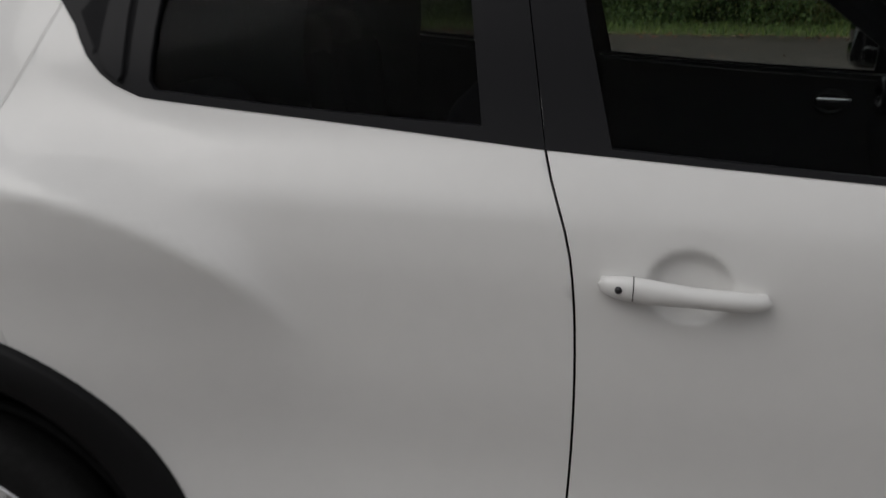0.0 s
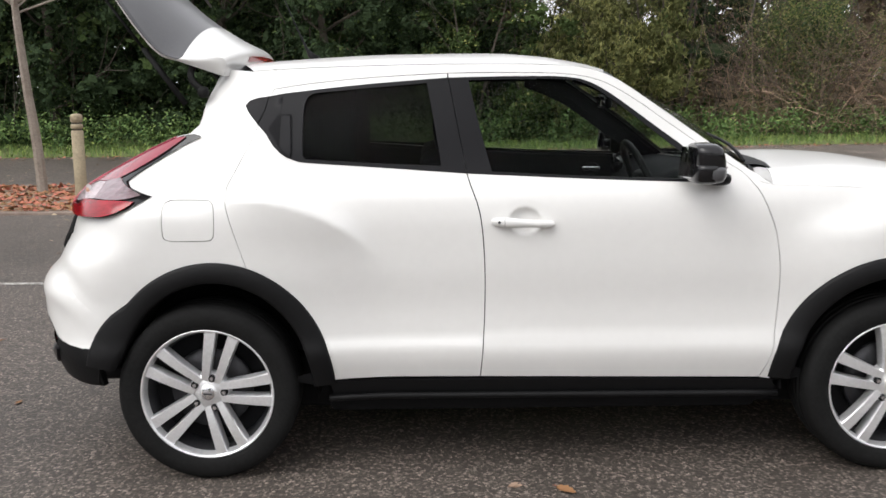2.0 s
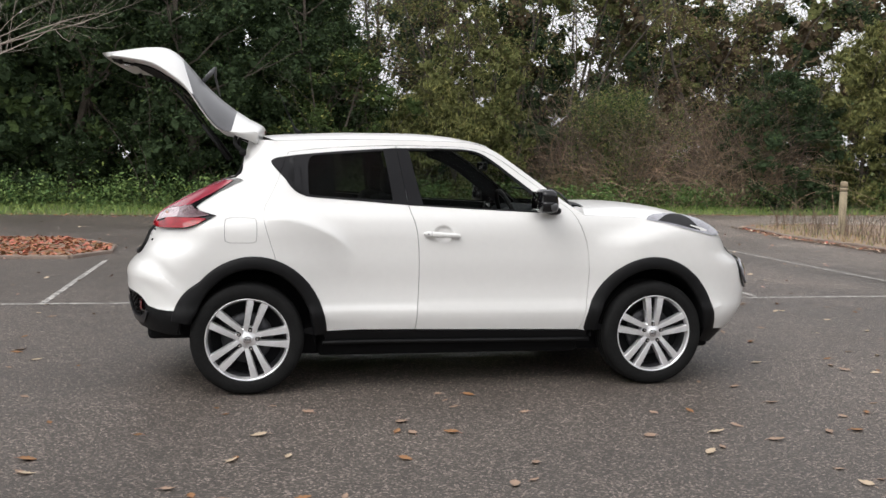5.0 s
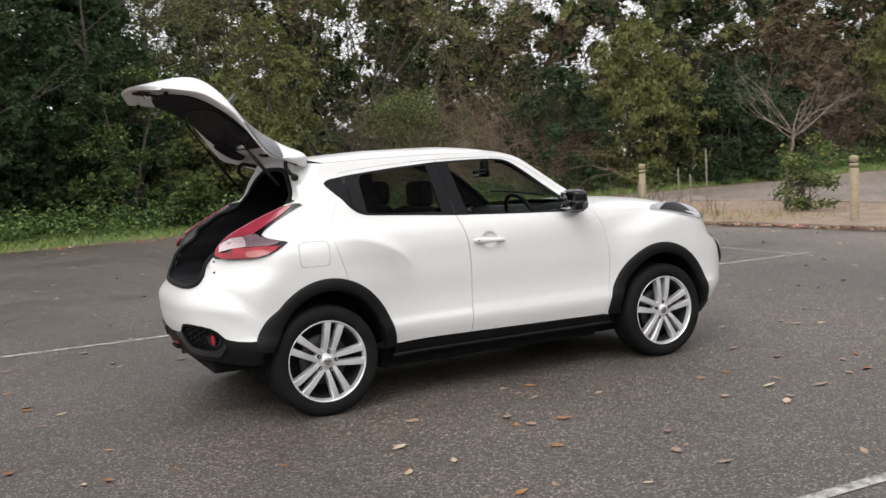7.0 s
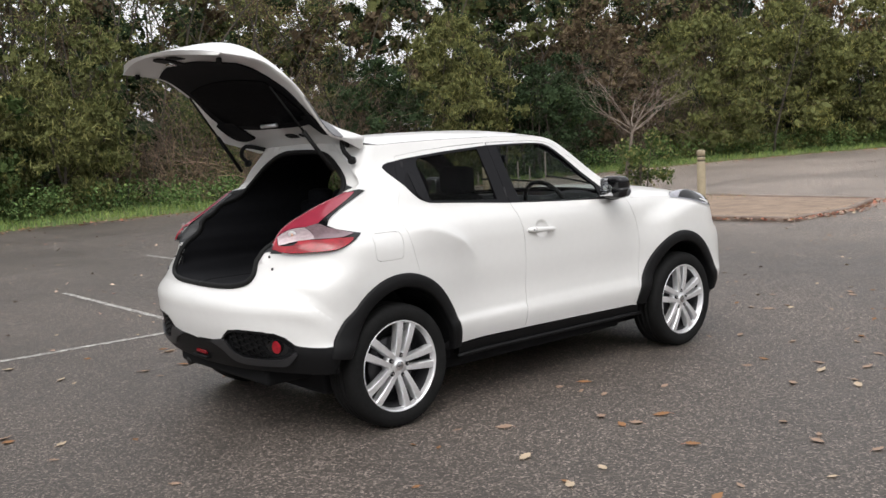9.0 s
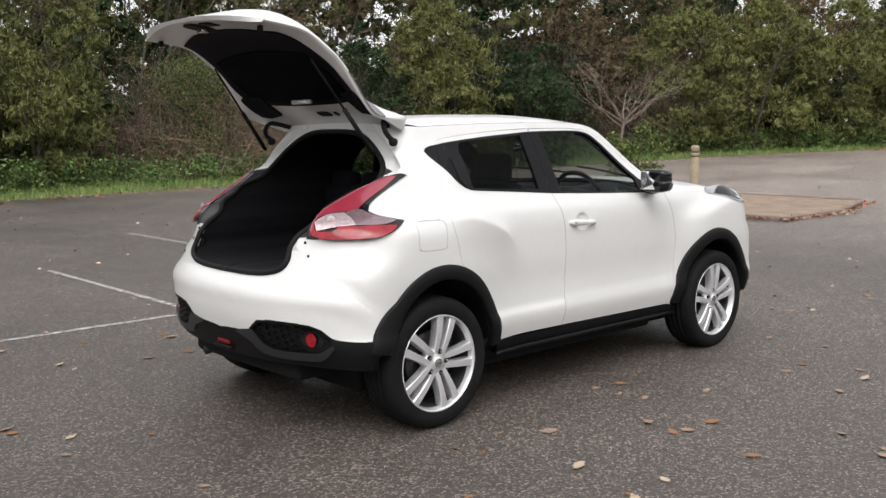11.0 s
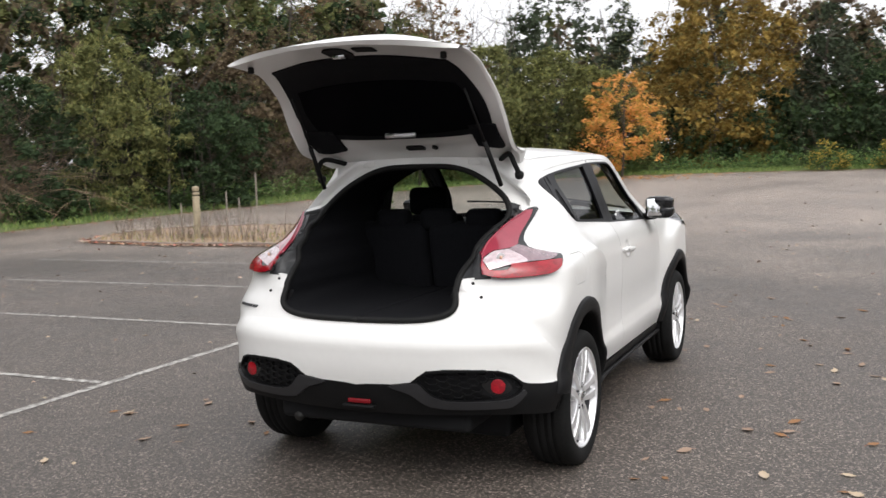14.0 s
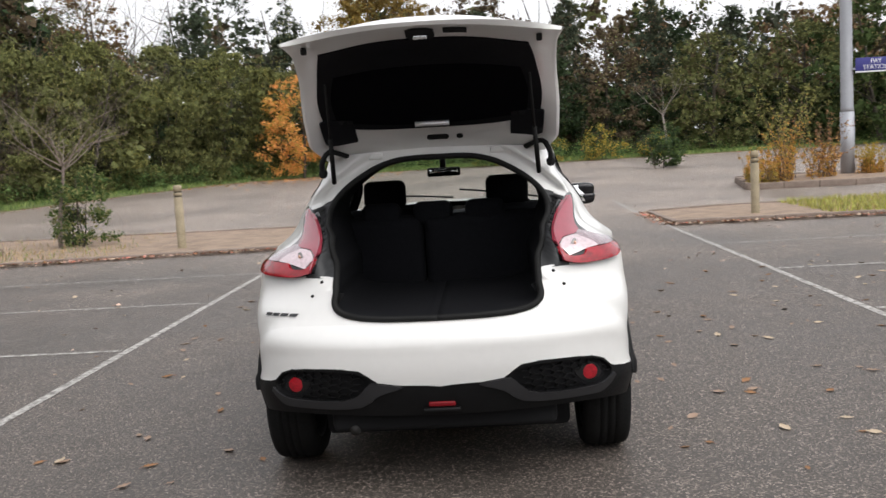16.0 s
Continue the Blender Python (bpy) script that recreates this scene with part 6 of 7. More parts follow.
# far rows closing the car park
FAR = "tall mixed tree beyond the far edge of the car park"
for k, (x, y, h, w, m, m2, sh, n) in enumerate((
        (36, 22, 9.5, 6.0, L_RUST, L_BROWN, "round", 9000), (40, 19, 7.6, 5.0, L_OLIVE, L_BROWN, "round", 8000), (44, 20, 10.5, 5.5, L_RUST, L_GOLD, "round", 9000), (47, 15.5, 11.5, 4.6, L_PINE, L_DARK, "cone", 10000), (45.5, 13.0, 6.2, 5.0, L_OLIVE, L_GREEN, "round", 10000),
        (52, 11, 11.0, 5.0, L_PINE, L_OLIVE, "cone", 9000), (48, 5.2, 10.2, 8.2, L_GOLD, L_OLIVE, "round", 56000), (56, 7.5, 10.0, 5.5, L_DARK, L_PINE, "cone", 8000), (50, -0.4, 8.6, 6.0, L_PINE, L_DARK, "cone", 11000), (47.5, -3.6, 7.0, 5.0, L_DARK, L_GREEN, "round", 9000),
        (53, -5.5, 9.6, 6.0, L_PINE, L_BROWN, "cone", 11000), (47, -7.0, 7.0, 4.6, L_BROWN, L_OLIVE, "round", 7000), (49.5, -10.0, 8.6, 5.2, L_PINE, L_RUST, "cone", 10000), (46, -12.4, 6.3, 5.4, L_OLIVE, L_BROWN, "round", 9000), (51, -15.0, 8.2, 6.4, L_PINE, L_DARK, "cone", 10000),
        (47, -17.5, 6.8, 6.2, L_OLIVE, L_DARK, "round", 12000), (44.5, -20.5, 7.8, 7.5, L_GREEN, L_OLIVE, "round", 16000), (44, -25.5, 7.5, 7.0, L_BROWN, L_OLIVE, "round", 9000), (43, -31, 12.0, 8.0, L_DARK, L_RUST, "round", 9000), (42, -38, 12.0, 8.0, L_OLIVE, L_DARK, "round", 7000), (57, 0, 11, 7, L_BROWN, L_RUST, "column", 6000), (58, -12, 9, 8, L_DARK, L_PINE, "column", 6000), (56, -21, 8.5, 8, L_RUST, L_DARK, "column", 6000), (56, 16, 12, 7, L_PINE, L_DARK, "column", 6000))):
    tree("far_tree", FAR, "tree", x, y, h, w * 1.1, m, int(n * 0.55), 0.12 if m is not L_GOLD else 0.10, 200 + k, r=0.16, low=0.03, clusters=210 if m is not L_GOLD else 420, cl=0.145 if m is not L_GOLD else 0.115, mixed=(m2, 0.35), shape=sh, core=0.9 if m is not L_GOLD else 1.05, spray=16 if m is not L_GOLD else 44, group="far trees")
tree("cherry_tree", "small tree in bright orange autumn leaf", "tree", 38.2, 8.0, 4.7, 4.2, L_ORANGE, 6800, 0.14, 301, r=0.07, low=0.10, clusters=130, cl=0.11, twigs=1, mixed=(L_YELLOW, 0.2))
for k, (x, y, h, w, m, m2) in enumerate(((41.0, -0.6, 1.6, 2.6, L_GREEN, L_YELLOW), (41.6, -3.4, 1.7, 2.6, L_GREEN, L_YELLOW), (41.8, -6.0, 2.0, 3.0, L_YELLOW, L_GREEN), (42.4, -8.6, 1.6, 2.6, L_GREEN, L_YELLOW), (30.2, -6.9, 1.9, 2.0, L_GREEN, L_DARK))):
    tree("low_bush", "low yellow and green bush at the tarmac's edge", "bush", x, y, h * 0.85, w * 0.72, m, 1900, 0.12, 320 + k, r=0.03, low=0.05, clusters=30, cl=0.24, mixed=(m2, 0.4), trunks=3)

# undergrowth along the wood edge
EDGE = [(-34, 15.6), (-18, 16.0), (-8, 16.3), (0, 16.8), (6, 18.0), (12, 19.0), (18, 18.8), (23, 17.4), (28, 15.2), (33, 12.6), (38, 9.6), (41, 5.0), (41.6, 0), (42, -8), (43, -18), (43, -40)]
edge = np.array(smoothline(EDGE, 0.5))
tang = unit(np.gradient(edge, axis=0)); outw = np.stack([-tang[:, 1], tang[:, 0]], 1)
bm = bmesh.new()
prev = None
rv = random.Random(4)
for (x, y), o in zip(edge, outw):
    wob = rv.uniform(-0.12, 0.12)
    row = []
    for d, dz in ((0 + wob, 0.004), (0.25 + wob, 0.05), (2.0, 0.12), (8, 0.2), (60, 0.6)):
        px, py = x + o[0] * d, y + o[1] * d
        row.append(bm.verts.new((px, py, rise(px, py) + dz)))
    if prev:
        for i in range(4): bm.faces.new((prev[i], row[i], row[i + 1], prev[i + 1]))
    prev = row
tagged(part("verge", bm, GRASS, None), "grass verge along the wood edge", "verge", kind="structure")
def along_edge(rng, n, d0, d1, x0=-30, x1=45):
    k = rng.integers(0, len(edge), n * 2); k = k[(edge[k, 0] > x0) & (edge[k, 0] < x1)][:n]
    d = rng.uniform(d0, d1, len(k))[:, None]
    p = edge[k] + outw[k] * d + rng.normal(size=(len(k), 2)) * 0.2
    z = np.array([rise(a, b) for a, b in p]) + 0.03
    return np.concatenate([p, z[:, None]], 1)
rng = np.random.default_rng(21)
def blades(rng, p, h, w, lean=0.35):
    n = len(p)
    a = rng.uniform(0, 2 * math.pi, n); t = np.stack([np.cos(a), np.sin(a), 0 * a], 1) * w
    hh = h * rng.uniform(0.4, 1.2, n)[:, None]
    l = np.concatenate([rng.normal(size=(n, 2)) * lean, np.ones((n, 1))], 1) * hh
    return np.stack([p - t, p + t, p + l * 0.7 + t * 0.5, p + l], 1)
P = along_edge(rng, 36000, 0.0, 2.4)
tagged(mesh_of("grass", blades(rng, P, 0.20, 0.014), BLADE), "green grass of the verge", "grass", kind="stuff")
P = along_edge(rng, 2600, 1.3, 3.4)
rad = np.stack([rng.uniform(0.2, 0.5, len(P))] * 2 + [rng.uniform(0.2, 0.75, len(P))], 1)
V = leaf_quads(rng, P + np.array([0, 0, 0.25]), rad, 64000, 0.085)
tagged(mesh_of("undergrowth", V[V[:, :, 2].min(1) > 0.0], [L_GREEN, L_DARK, BLADE], None, rng.choice(3, (V[:, :, 2].min(1) > 0.0).sum(), p=[0.35, 0.15, 0.5])), "leafy green brambles and ferns below the trees", "undergrowth", kind="stuff")
L_FERN = mat("leaf_fern", (0.115, 0.185, 0.062), rough=0.85, spec=0.2, per=0.4)
P = along_edge(rng, 2000, 0.7, 2.6, -30, 42); P[:, 2] += rng.uniform(0.08, 0.75, len(P))
V = leaf_quads(rng, P, rng.uniform(0.15, 0.38, (len(P), 1)) * np.ones((1, 3)), 58000, 0.085)
V = V[V[:, :, 2].min(1) > 0.02]
tagged(mesh_of("ferns", V, [L_FERN, L_GREEN], None, (rng.random(len(V)) < 0.3).astype(int)), "bright green ferns and nettles along the verge", "undergrowth", kind="stuff")
# mid hedge filling between the shrubs
P = along_edge(rng, 1250, 3.2, 5.5, -30, 46)
rad = np.stack([rng.uniform(0.4, 0.9, len(P))] * 3, 1)
P[:, 2] += rng.uniform(0.3, 3.0, len(P))
P = P[(P[:, 0] < 6.0) | (P[:, 0] > 17.5)]; rad = rad[:len(P)]
tagged(clumps(rng, "hedge_mass", P, rad * 0.8, [C_DARK, C_GREEN], None, (rng.random(len(P)) < 0.3).astype(int), 34, 0.42), "dense inside of the hedge growth, shade put in its colour", "hedge", kind="stuff")
V = leaf_quads(rng, P, rad, 50000, 0.09)
tagged(mesh_of("hedge", V[V[:, :, 2].min(1) > 0], [L_DARK, L_GREEN, L_BROWN], None, rng.choice(3, (V[:, :, 2].min(1) > 0).sum(), p=[0.6, 0.25, 0.15])), "dense dark hedge growth between the shrubs", "hedge", kind="stuff")
# growth further back, its cores darkened by painted shade
def backing(name, label, n, d0, d1, x0, x1, z0, z1, r0, r1, mats, p, leaves, size):
    P = along_edge(rng, n, d0, d1, x0, x1); P[:, 2] += rng.uniform(z0, z1, len(P))
    rad = rng.uniform(r0, r1, (len(P), 1)) * np.array([[1, 1, 0.8]])
    idx = rng.choice(len(mats), len(P), p=p)
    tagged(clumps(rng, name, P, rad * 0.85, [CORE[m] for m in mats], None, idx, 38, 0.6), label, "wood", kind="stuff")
    V = leaf_quads(rng, P, rad, leaves, size)
    tagged(mesh_of(name + "_leaves", V, mats, None, rng.choice(len(mats), len(V), p=p)), "leaves of the " + label, "wood", kind="stuff")
backing("wood_interior", "shaded growth inside the wood", 700, 5.5, 9.5, -32, 46, 0.2, 3.6, 0.6, 1.1, [L_DARK, L_BROWN, L_GREEN], [0.6, 0.2, 0.2], 26000, 0.13)
backing("wood_canopy", "dark canopy behind the front trees", 620, 5.5, 8.0, -34, 4.0, 2.5, 8.0, 0.7, 1.2, [L_DARK, L_GREEN], [0.8, 0.2], 18000, 0.13)
backing("wood_canopy", "brown and dark green canopy of the wood behind", 960, 6.0, 11.0, 9.4, 33, 2.5, 8.0, 0.45, 1.0, [L_DARK, L_OLIVE, L_BROWN], [0.35, 0.3, 0.35], 42000, 0.115)
backing("distant_wood", "dim brown and green depth of the wood", 620, 11.0, 18.0, -34, 3.5, 0.5, 10.0, 0.8, 1.5, [L_DARK, L_GREEN], [0.6, 0.4], 8000, 0.2)
backing("distant_wood", "dim brown and green depth of the wood", 940, 11.0, 18.0, 9.0, 38, 0.5, 10.0, 0.6, 1.2, [L_DARK, L_BROWN, L_OLIVE], [0.25, 0.4, 0.35], 14000, 0.2)
backing("distant_wood", "thin brown depth of the wood, open to the sky", 330, 11.0, 18.0, 3.5, 9.5, 0.5, 9.0, 0.5, 1.1, [L_DARK, L_BROWN, L_OLIVE], [0.4, 0.4, 0.2], 9000, 0.13)
backing("wood_canopy", "thin canopy with gaps to the sky", 260, 7.0, 12.0, 3.5, 10.0, 2.5, 7.0, 0.4, 0.9, [L_DARK, L_OLIVE], [0.6, 0.4], 8000, 0.115)
n_far = 760
P = np.stack([rng.uniform(56, 70, n_far), rng.uniform(-54, 34, n_far), np.zeros(n_far)], 1)
crest = 8.8 + 1.6 * np.sin(P[:, 1] * 0.41) + 1.3 * np.sin(P[:, 1] * 0.97 + 2) + 0.08 * (P[:, 0] - 56)
P[:, 2] = 0.8 + rng.random(n_far) ** 0.8 * crest
rad = rng.uniform(0.7, 1.5, (n_far, 1)) * np.ones((1, 3))
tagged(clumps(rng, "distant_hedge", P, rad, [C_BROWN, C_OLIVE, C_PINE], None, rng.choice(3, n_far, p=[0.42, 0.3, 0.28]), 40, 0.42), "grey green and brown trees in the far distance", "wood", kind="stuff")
V = leaf_quads(rng, P, rad * 1.15, 40000, 0.14)
tagged(mesh_of("distant_leaves", V, [L_BROWN, L_OLIVE, L_PINE], None, rng.choice(3, len(V), p=[0.42, 0.3, 0.28])), "thinning leaves of the far trees", "wood", kind="stuff")
Q = P[rng.integers(n_far, size=200)].copy(); Q[:, 2] = 0.5
tagged(mesh_of("distant_trunks", tubes(stems(rng, Q, 170, 13.0, 0.08, arch_=0.06), 4), BARK), "bare trunks and tops of the far trees", "trunks", kind="stuff")
# unseen trees added on the near side, behind the camera's way, to darken reflections
for k in range(16):
    a = -50 + k * 6.5
    tree("boundary_tree", "unseen dark leafy tree, added to darken reflections", "tree", a, -27 + 3 * math.sin(k * 1.7), 9.5 + 2 * math.sin(k * 2.3), 7.5, L_DARK, 900, 0.6, 400 + k, r=0.16, low=0.02, clusters=40, cl=0.26, mixed=(L_OLIVE, 0.3), core=0.9, spray=12, group="near boundary trees")
for k in range(7):
    tree("boundary_tree", "unseen dark leafy tree, added to darken reflections", "tree", -36 + 2 * math.sin(k * 2.1), -20 + k * 6.5, 9 + math.sin(k), 7.5, L_DARK, 900, 0.6, 430 + k, r=0.16, low=0.02, clusters=40, cl=0.26, mixed=(L_OLIVE, 0.3), core=0.9, spray=12, group="near boundary trees")

# brown bramble and bare stems
TAN = mat("tan_twigs", (0.30, 0.215, 0.14), rough=0.9, per=0.35)
def mounds(rng, n, h):
    """Foot points gathered in clumps, so the thicket has hollows and humps."""
    c = along_edge(rng, 22, 3.0, 5.2, 6.8, 16.6)
    p = c[rng.integers(len(c), size=n)] + np.concatenate([rng.normal(size=(n, 2)) * np.array([0.75, 0.6]), np.zeros((n, 1))], 1)
    return p
P = mounds(rng, 500, 0)
tagged(mesh_of("bramble_thicket", tubes(stems(rng, P, 2200, 4.8, 0.010, arch_=0.75, spread=1.3), 3), TWIG), "brown leafless bramble and bare stems", "bramble", kind="stuff")
tagged(mesh_of("dead_bracken", tubes(stems(rng, P, 800, 4.8, 0.010, arch_=1.4, spread=2.0), 3), TAN), "pale tan arching dead stems in the bramble", "bramble", kind="stuff")
P2 = mounds(rng, 420, 0); P2[:, 2] += rng.uniform(0.2, 3.4, len(P2)) * rng.uniform(0.4, 1, len(P2)); P2[:, 1] += 0.5
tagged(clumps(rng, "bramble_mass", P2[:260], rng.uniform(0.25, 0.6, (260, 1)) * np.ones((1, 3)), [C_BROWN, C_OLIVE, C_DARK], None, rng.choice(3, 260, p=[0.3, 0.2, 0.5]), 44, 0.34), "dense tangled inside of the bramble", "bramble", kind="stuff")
P3 = mounds(rng, 170, 0); P3[:, 2] += rng.uniform(0.2, 3.6, len(P3)); P3[:, 1] -= 0.35
V = leaf_quads(rng, P3, rng.uniform(0.2, 0.55, (len(P3), 1)) * np.ones((1, 3)), 27000, 0.075)
tagged(mesh_of("ivy", V, [L_GREEN, L_OLIVE, L_DARK], None, rng.choice(3, len(V), p=[0.4, 0.35, 0.25])), "green leaves climbing through the bramble", "bramble", kind="stuff")
V = leaf_quads(rng, P2, np.full((len(P2), 3), 0.6), 15000, 0.07)
tagged(mesh_of("bramble_leaves", V, [L_BROWN, L_RUST, L_OLIVE], None, rng.choice(3, len(V), p=[0.55, 0.1, 0.35])), "withered brown and olive bramble leaves", "bramble", kind="stuff")
P = along_edge(rng, 500, 2.4, 5.0, 23, 30)
tagged(mesh_of("twig_thicket", tubes(stems(rng, P, 1000, 5.5, 0.010, 0.9), 3), TWIG), "grey brown twiggy thicket", "bramble", kind="stuff")
P = along_edge(rng, 600, 2.4, 7.0, -30, 60)
tagged(mesh_of("wood_stems", tubes(stems(rng, P, 600, 5.0, 0.014, arch_=0.2), 3), BARK), "bare stems and saplings in the wood edge", "stems", kind="stuff")

P = along_edge(rng, 400, 5.0, 12.0, -8, 38)
tagged(mesh_of("wood_poles", tubes(stems(rng, P, 240, 11.0, 0.050, arch_=0.06, spread=1.0), 4), BARK), "slim upright trunks in the depth of the wood", "trunks", kind="stuff")
Q = P[rng.integers(len(P), size=420)].copy(); Q[:, 2] += rng.uniform(2.5, 8.5, len(Q))
tagged(mesh_of("wood_twigs", tubes(stems(rng, Q, 900, 2.6, 0.010, arch_=0.5, spread=1.5), 3), BARK), "bare side twigs of the slim trunks", "twigs", kind="stuff")
V = leaf_quads(rng, Q, np.full((len(Q), 3), 1.1), 50000, 0.085)
tagged(mesh_of("thin_leaves", V, [L_OLIVE, L_DARK, L_BROWN], None, rng.choice(3, len(V), p=[0.4, 0.35, 0.25])), "sparse leaves on the slim trunks", "leaves", kind="stuff")

# bare saplings
def bare_tree(label, x, y, h, r, seed, z0=None, fork=0.45, w=1.0, n=9, bark=PALEBARK, thick=0.28):
    rng = np.random.default_rng(seed)
    top = tagged(empty("bare_tree"), label, "tree")
    z0 = rise(x, y) if z0 is None else z0
    segs, tips = [], []
    p = np.array([x, y, z0 - 0.03]); d = np.array([0.02, 0.0, 1.0])
    tr = []
    for i in range(8):
        d = unit(d + rng.normal(size=3) * 0.03); q = p + d * h * fork / 8
        tr.append([*p, *q, r * (1 - 0.05 * i), r * (1 - 0.05 * (i + 1))]); p = q
    for k in range(n):
        a = 2 * math.pi * k / n + rng.uniform(-0.3, 0.3)
        grow(rng, p - d * rng.uniform(0, 0.3) * h * 0.2, [math.cos(a) * w, math.sin(a) * w, rng.uniform(0.45, 1.3)], h * (1 - fork) * rng.uniform(0.8, 1.15), r * thick, 3, segs, tips, bend=0.3, kids=3, up=0.12, spread=0.5)
    mesh_of("trunk", tubes(tr, 8), bark, top); mesh_of("limb", tubes(segs, 4), bark, top)
    return top
bare_tree("bare sapling with pale upswept twigs in a raised bed", 13.2, 8.05, 3.1, 0.046, 61, 0.06, 0.54, 1.0, 12, GREYBARK, 0.30)
bare_tree("leafless young tree with spreading grey branches", -4.55, 9.0, 4.9, 0.08, 62, 0.02, 0.56, 1.15, 11, PALEBARK, 0.19)
bare_tree("small leafless tree rising from a bush", 31.0, -7.2, 3.4, 0.05, 63, None, 0.58, 0.55, 5)

# weeds and litter on the beds
def within(poly, rng, n, h):
    P = np.array(poly); lo, hi = P.min(0), P.max(0)
    q = rng.uniform(lo, hi, (n * 3, 2)); q = q[inside([tuple(v) for v in poly], q)][:n]
    return np.concatenate([q, np.array([rise(a, b) + h for a, b in q])[:, None]], 1)
rng = np.random.default_rng(33)
P = within(ISLAND_L, rng, 9000, 0.06); P = P[(P[:, 0] < 12.6) | (rng.random(len(P)) < 0.25)]; P = P[P[:, 1] > 6.2]
tagged(mesh_of("dry_grass", blades(rng, P[::2], 0.12, 0.006), [DRYBLADE, BLADE], None, (rng.random(len(P[::2])) < 0.2).astype(int)), "straw-coloured dry grass on the bed", "grass", kind="stuff")
P = within(ISLAND_R, rng, 13000, 0.07); P = P[(P[:, 1] < -6.2)]
tagged(mesh_of("grass", blades(rng, P, 0.13, 0.010), [BRIGHTBLADE, DRYBLADE], None, (rng.random(len(P)) < 0.15).astype(int)), "yellowing grass on the bed", "grass", kind="stuff")
P = within([(10.7, 8.4), (12.0, 8.4), (12.6, 13.2), (11.0, 12.7)], rng, 110, 0.05)
tagged(mesh_of("dry_stalks", tubes(stems(rng, P, 170, 0.75, 0.008, 0.12, 0.35), 3), TWIG), "dead upright weed stalks on the bed", "weeds", kind="stuff")
tree("weed_bush", "leafy green weed bush round the sapling's foot", "bush", 13.35, 7.65, 1.6, 1.35, L_GREEN, 3600, 0.075, 71, r=0.02, low=0.03, clusters=26, cl=0.25, mixed=(L_OLIVE, 0.3), trunks=4)
def weed(x, y, h, w, m, m2, seed, n=26):
    """A tuft of upright stalks with small leaves up each of them."""
    r = np.random.default_rng(seed)
    top = tagged(empty("tall_weed"), "tall feathery green and yellow weeds growing in a bed", "weeds", "tall weeds")
    foot = np.concatenate([r.normal(size=(n, 2)) * w * 0.24 + np.array([x, y]), np.full((n, 1), rise(x, y) + 0.08)], 1)
    segs = stems(r, foot, n * 2, h, 0.008, arch_=0.12, spread=0.15)
    tagged(mesh_of("stem_tuft", tubes(segs, 3), TWIG, top), kind="stuff")
    q = np.array(segs); k = r.integers(len(q), size=n * 110)
    u = r.random((len(k), 1))
    p = q[k, :3] * (1 - u) + q[k, 3:6] * u
    V = leaf_quads(r, p, np.full((len(p), 3), 0.05), len(p), 0.062, aspect=0.55)
    high = (V[:, 0, 2] - foot[0, 2]) / h + r.normal(size=len(V)) * 0.18
    tagged(mesh_of("leaf_tuft", V, [m, m2], top, (high < 0.42).astype(int)), kind="stuff")
L_AMBERW = leafy("leaf_amber", (0.62, 0.36, 0.09), 0.3)
for k, (x, y, h, w, m, m2, n) in enumerate(((20.5, -8.1, 2.6, 1.0, L_LIME, L_AMBERW, 34), (20.2, -7.5, 0.9, 0.8, L_AMBERW, L_YELLOW, 22), (20.9, -9.2, 1.8, 0.8, L_RUST, L_AMBERW, 24), (21.3, -10.7, 0.85, 0.8, L_YELLOW, L_AMBERW, 24), (14.0, -9.4, 0.8, 0.7, L_YELLOW, L_AMBERW, 20))):
    weed(x, y, h, w, m, m2, 340 + k, n)
# straight posts stand in for tall feathery weed stalks
for x, y, h in ((12.9, 10.95, 0.95), (13.05, 10.72, 0.8), (13.2, 10.35, 1.35), (12.5, 11.9, 0.7)):
    st = tagged(empty("tree_stake"), "thin pale post in the bed, standing in for a weed stalk", "stake", "timber stakes")
    st.location = (x, y, 0.04)
    bm = bmesh.new(); box(bm, (-0.013, -0.013, -0.05), (0.013, 0.013, h), 0.004)
    part("stake", bm, PALEBARK, st)
    bm = bmesh.new(); cyl(bm, (0, 0, h - 0.002), (0, 0, h + 0.04), 0.012, 0.003, n=8); part("point", bm, PALEBARK, st)

# fallen leaves
def leaf_flat(rng, p, size, curl=0.5):
    n = len(p)
    a = rng.uniform(0, 2 * math.pi, n); t = np.stack([np.cos(a), np.sin(a), rng.normal(size=n) * 0.15 * curl], 1)
    b = np.stack([-np.sin(a), np.cos(a), rng.normal(size=n) * 0.45 * curl], 1)
    s = (size * rng.uniform(0.6, 1.3, n))[:, None]
    q = p + np.array([0, 0, 1]) * (0.010 + 0.006 * rng.random((n, 1)))
    V = np.stack([q - t * s * 0.5, q + b * s * 0.28, q + t * s * 0.5, q - b * s * 0.28], 1)
    V[:, 1, 2] += 0.010 * curl; V[:, 3, 2] += 0.010 * curl
    base = p[:, 2][:, None] + 0.003
    V[:, :, 2] = np.maximum(V[:, :, 2], base)
    return V
P = within(ISLAND_W, rng, 5200, 0.03)
tagged(mesh_of("leaf_litter", leaf_flat(rng, P, 0.09, 1.0), LITTER), "thick brown and orange leaf litter", "leaf litter", kind="stuff")
P = along_edge(rng, 6000, -0.9, 0.5, -30, 44); P[:, 2] -= 0.02
tagged(mesh_of("leaf_litter", leaf_flat(rng, P, 0.09, 0.7), [LITTER, FALLEN], None, (rng.random(len(P)) < 0.4).astype(int)), "brown leaves along the verge", "leaf litter", kind="stuff")
ring_pts = []
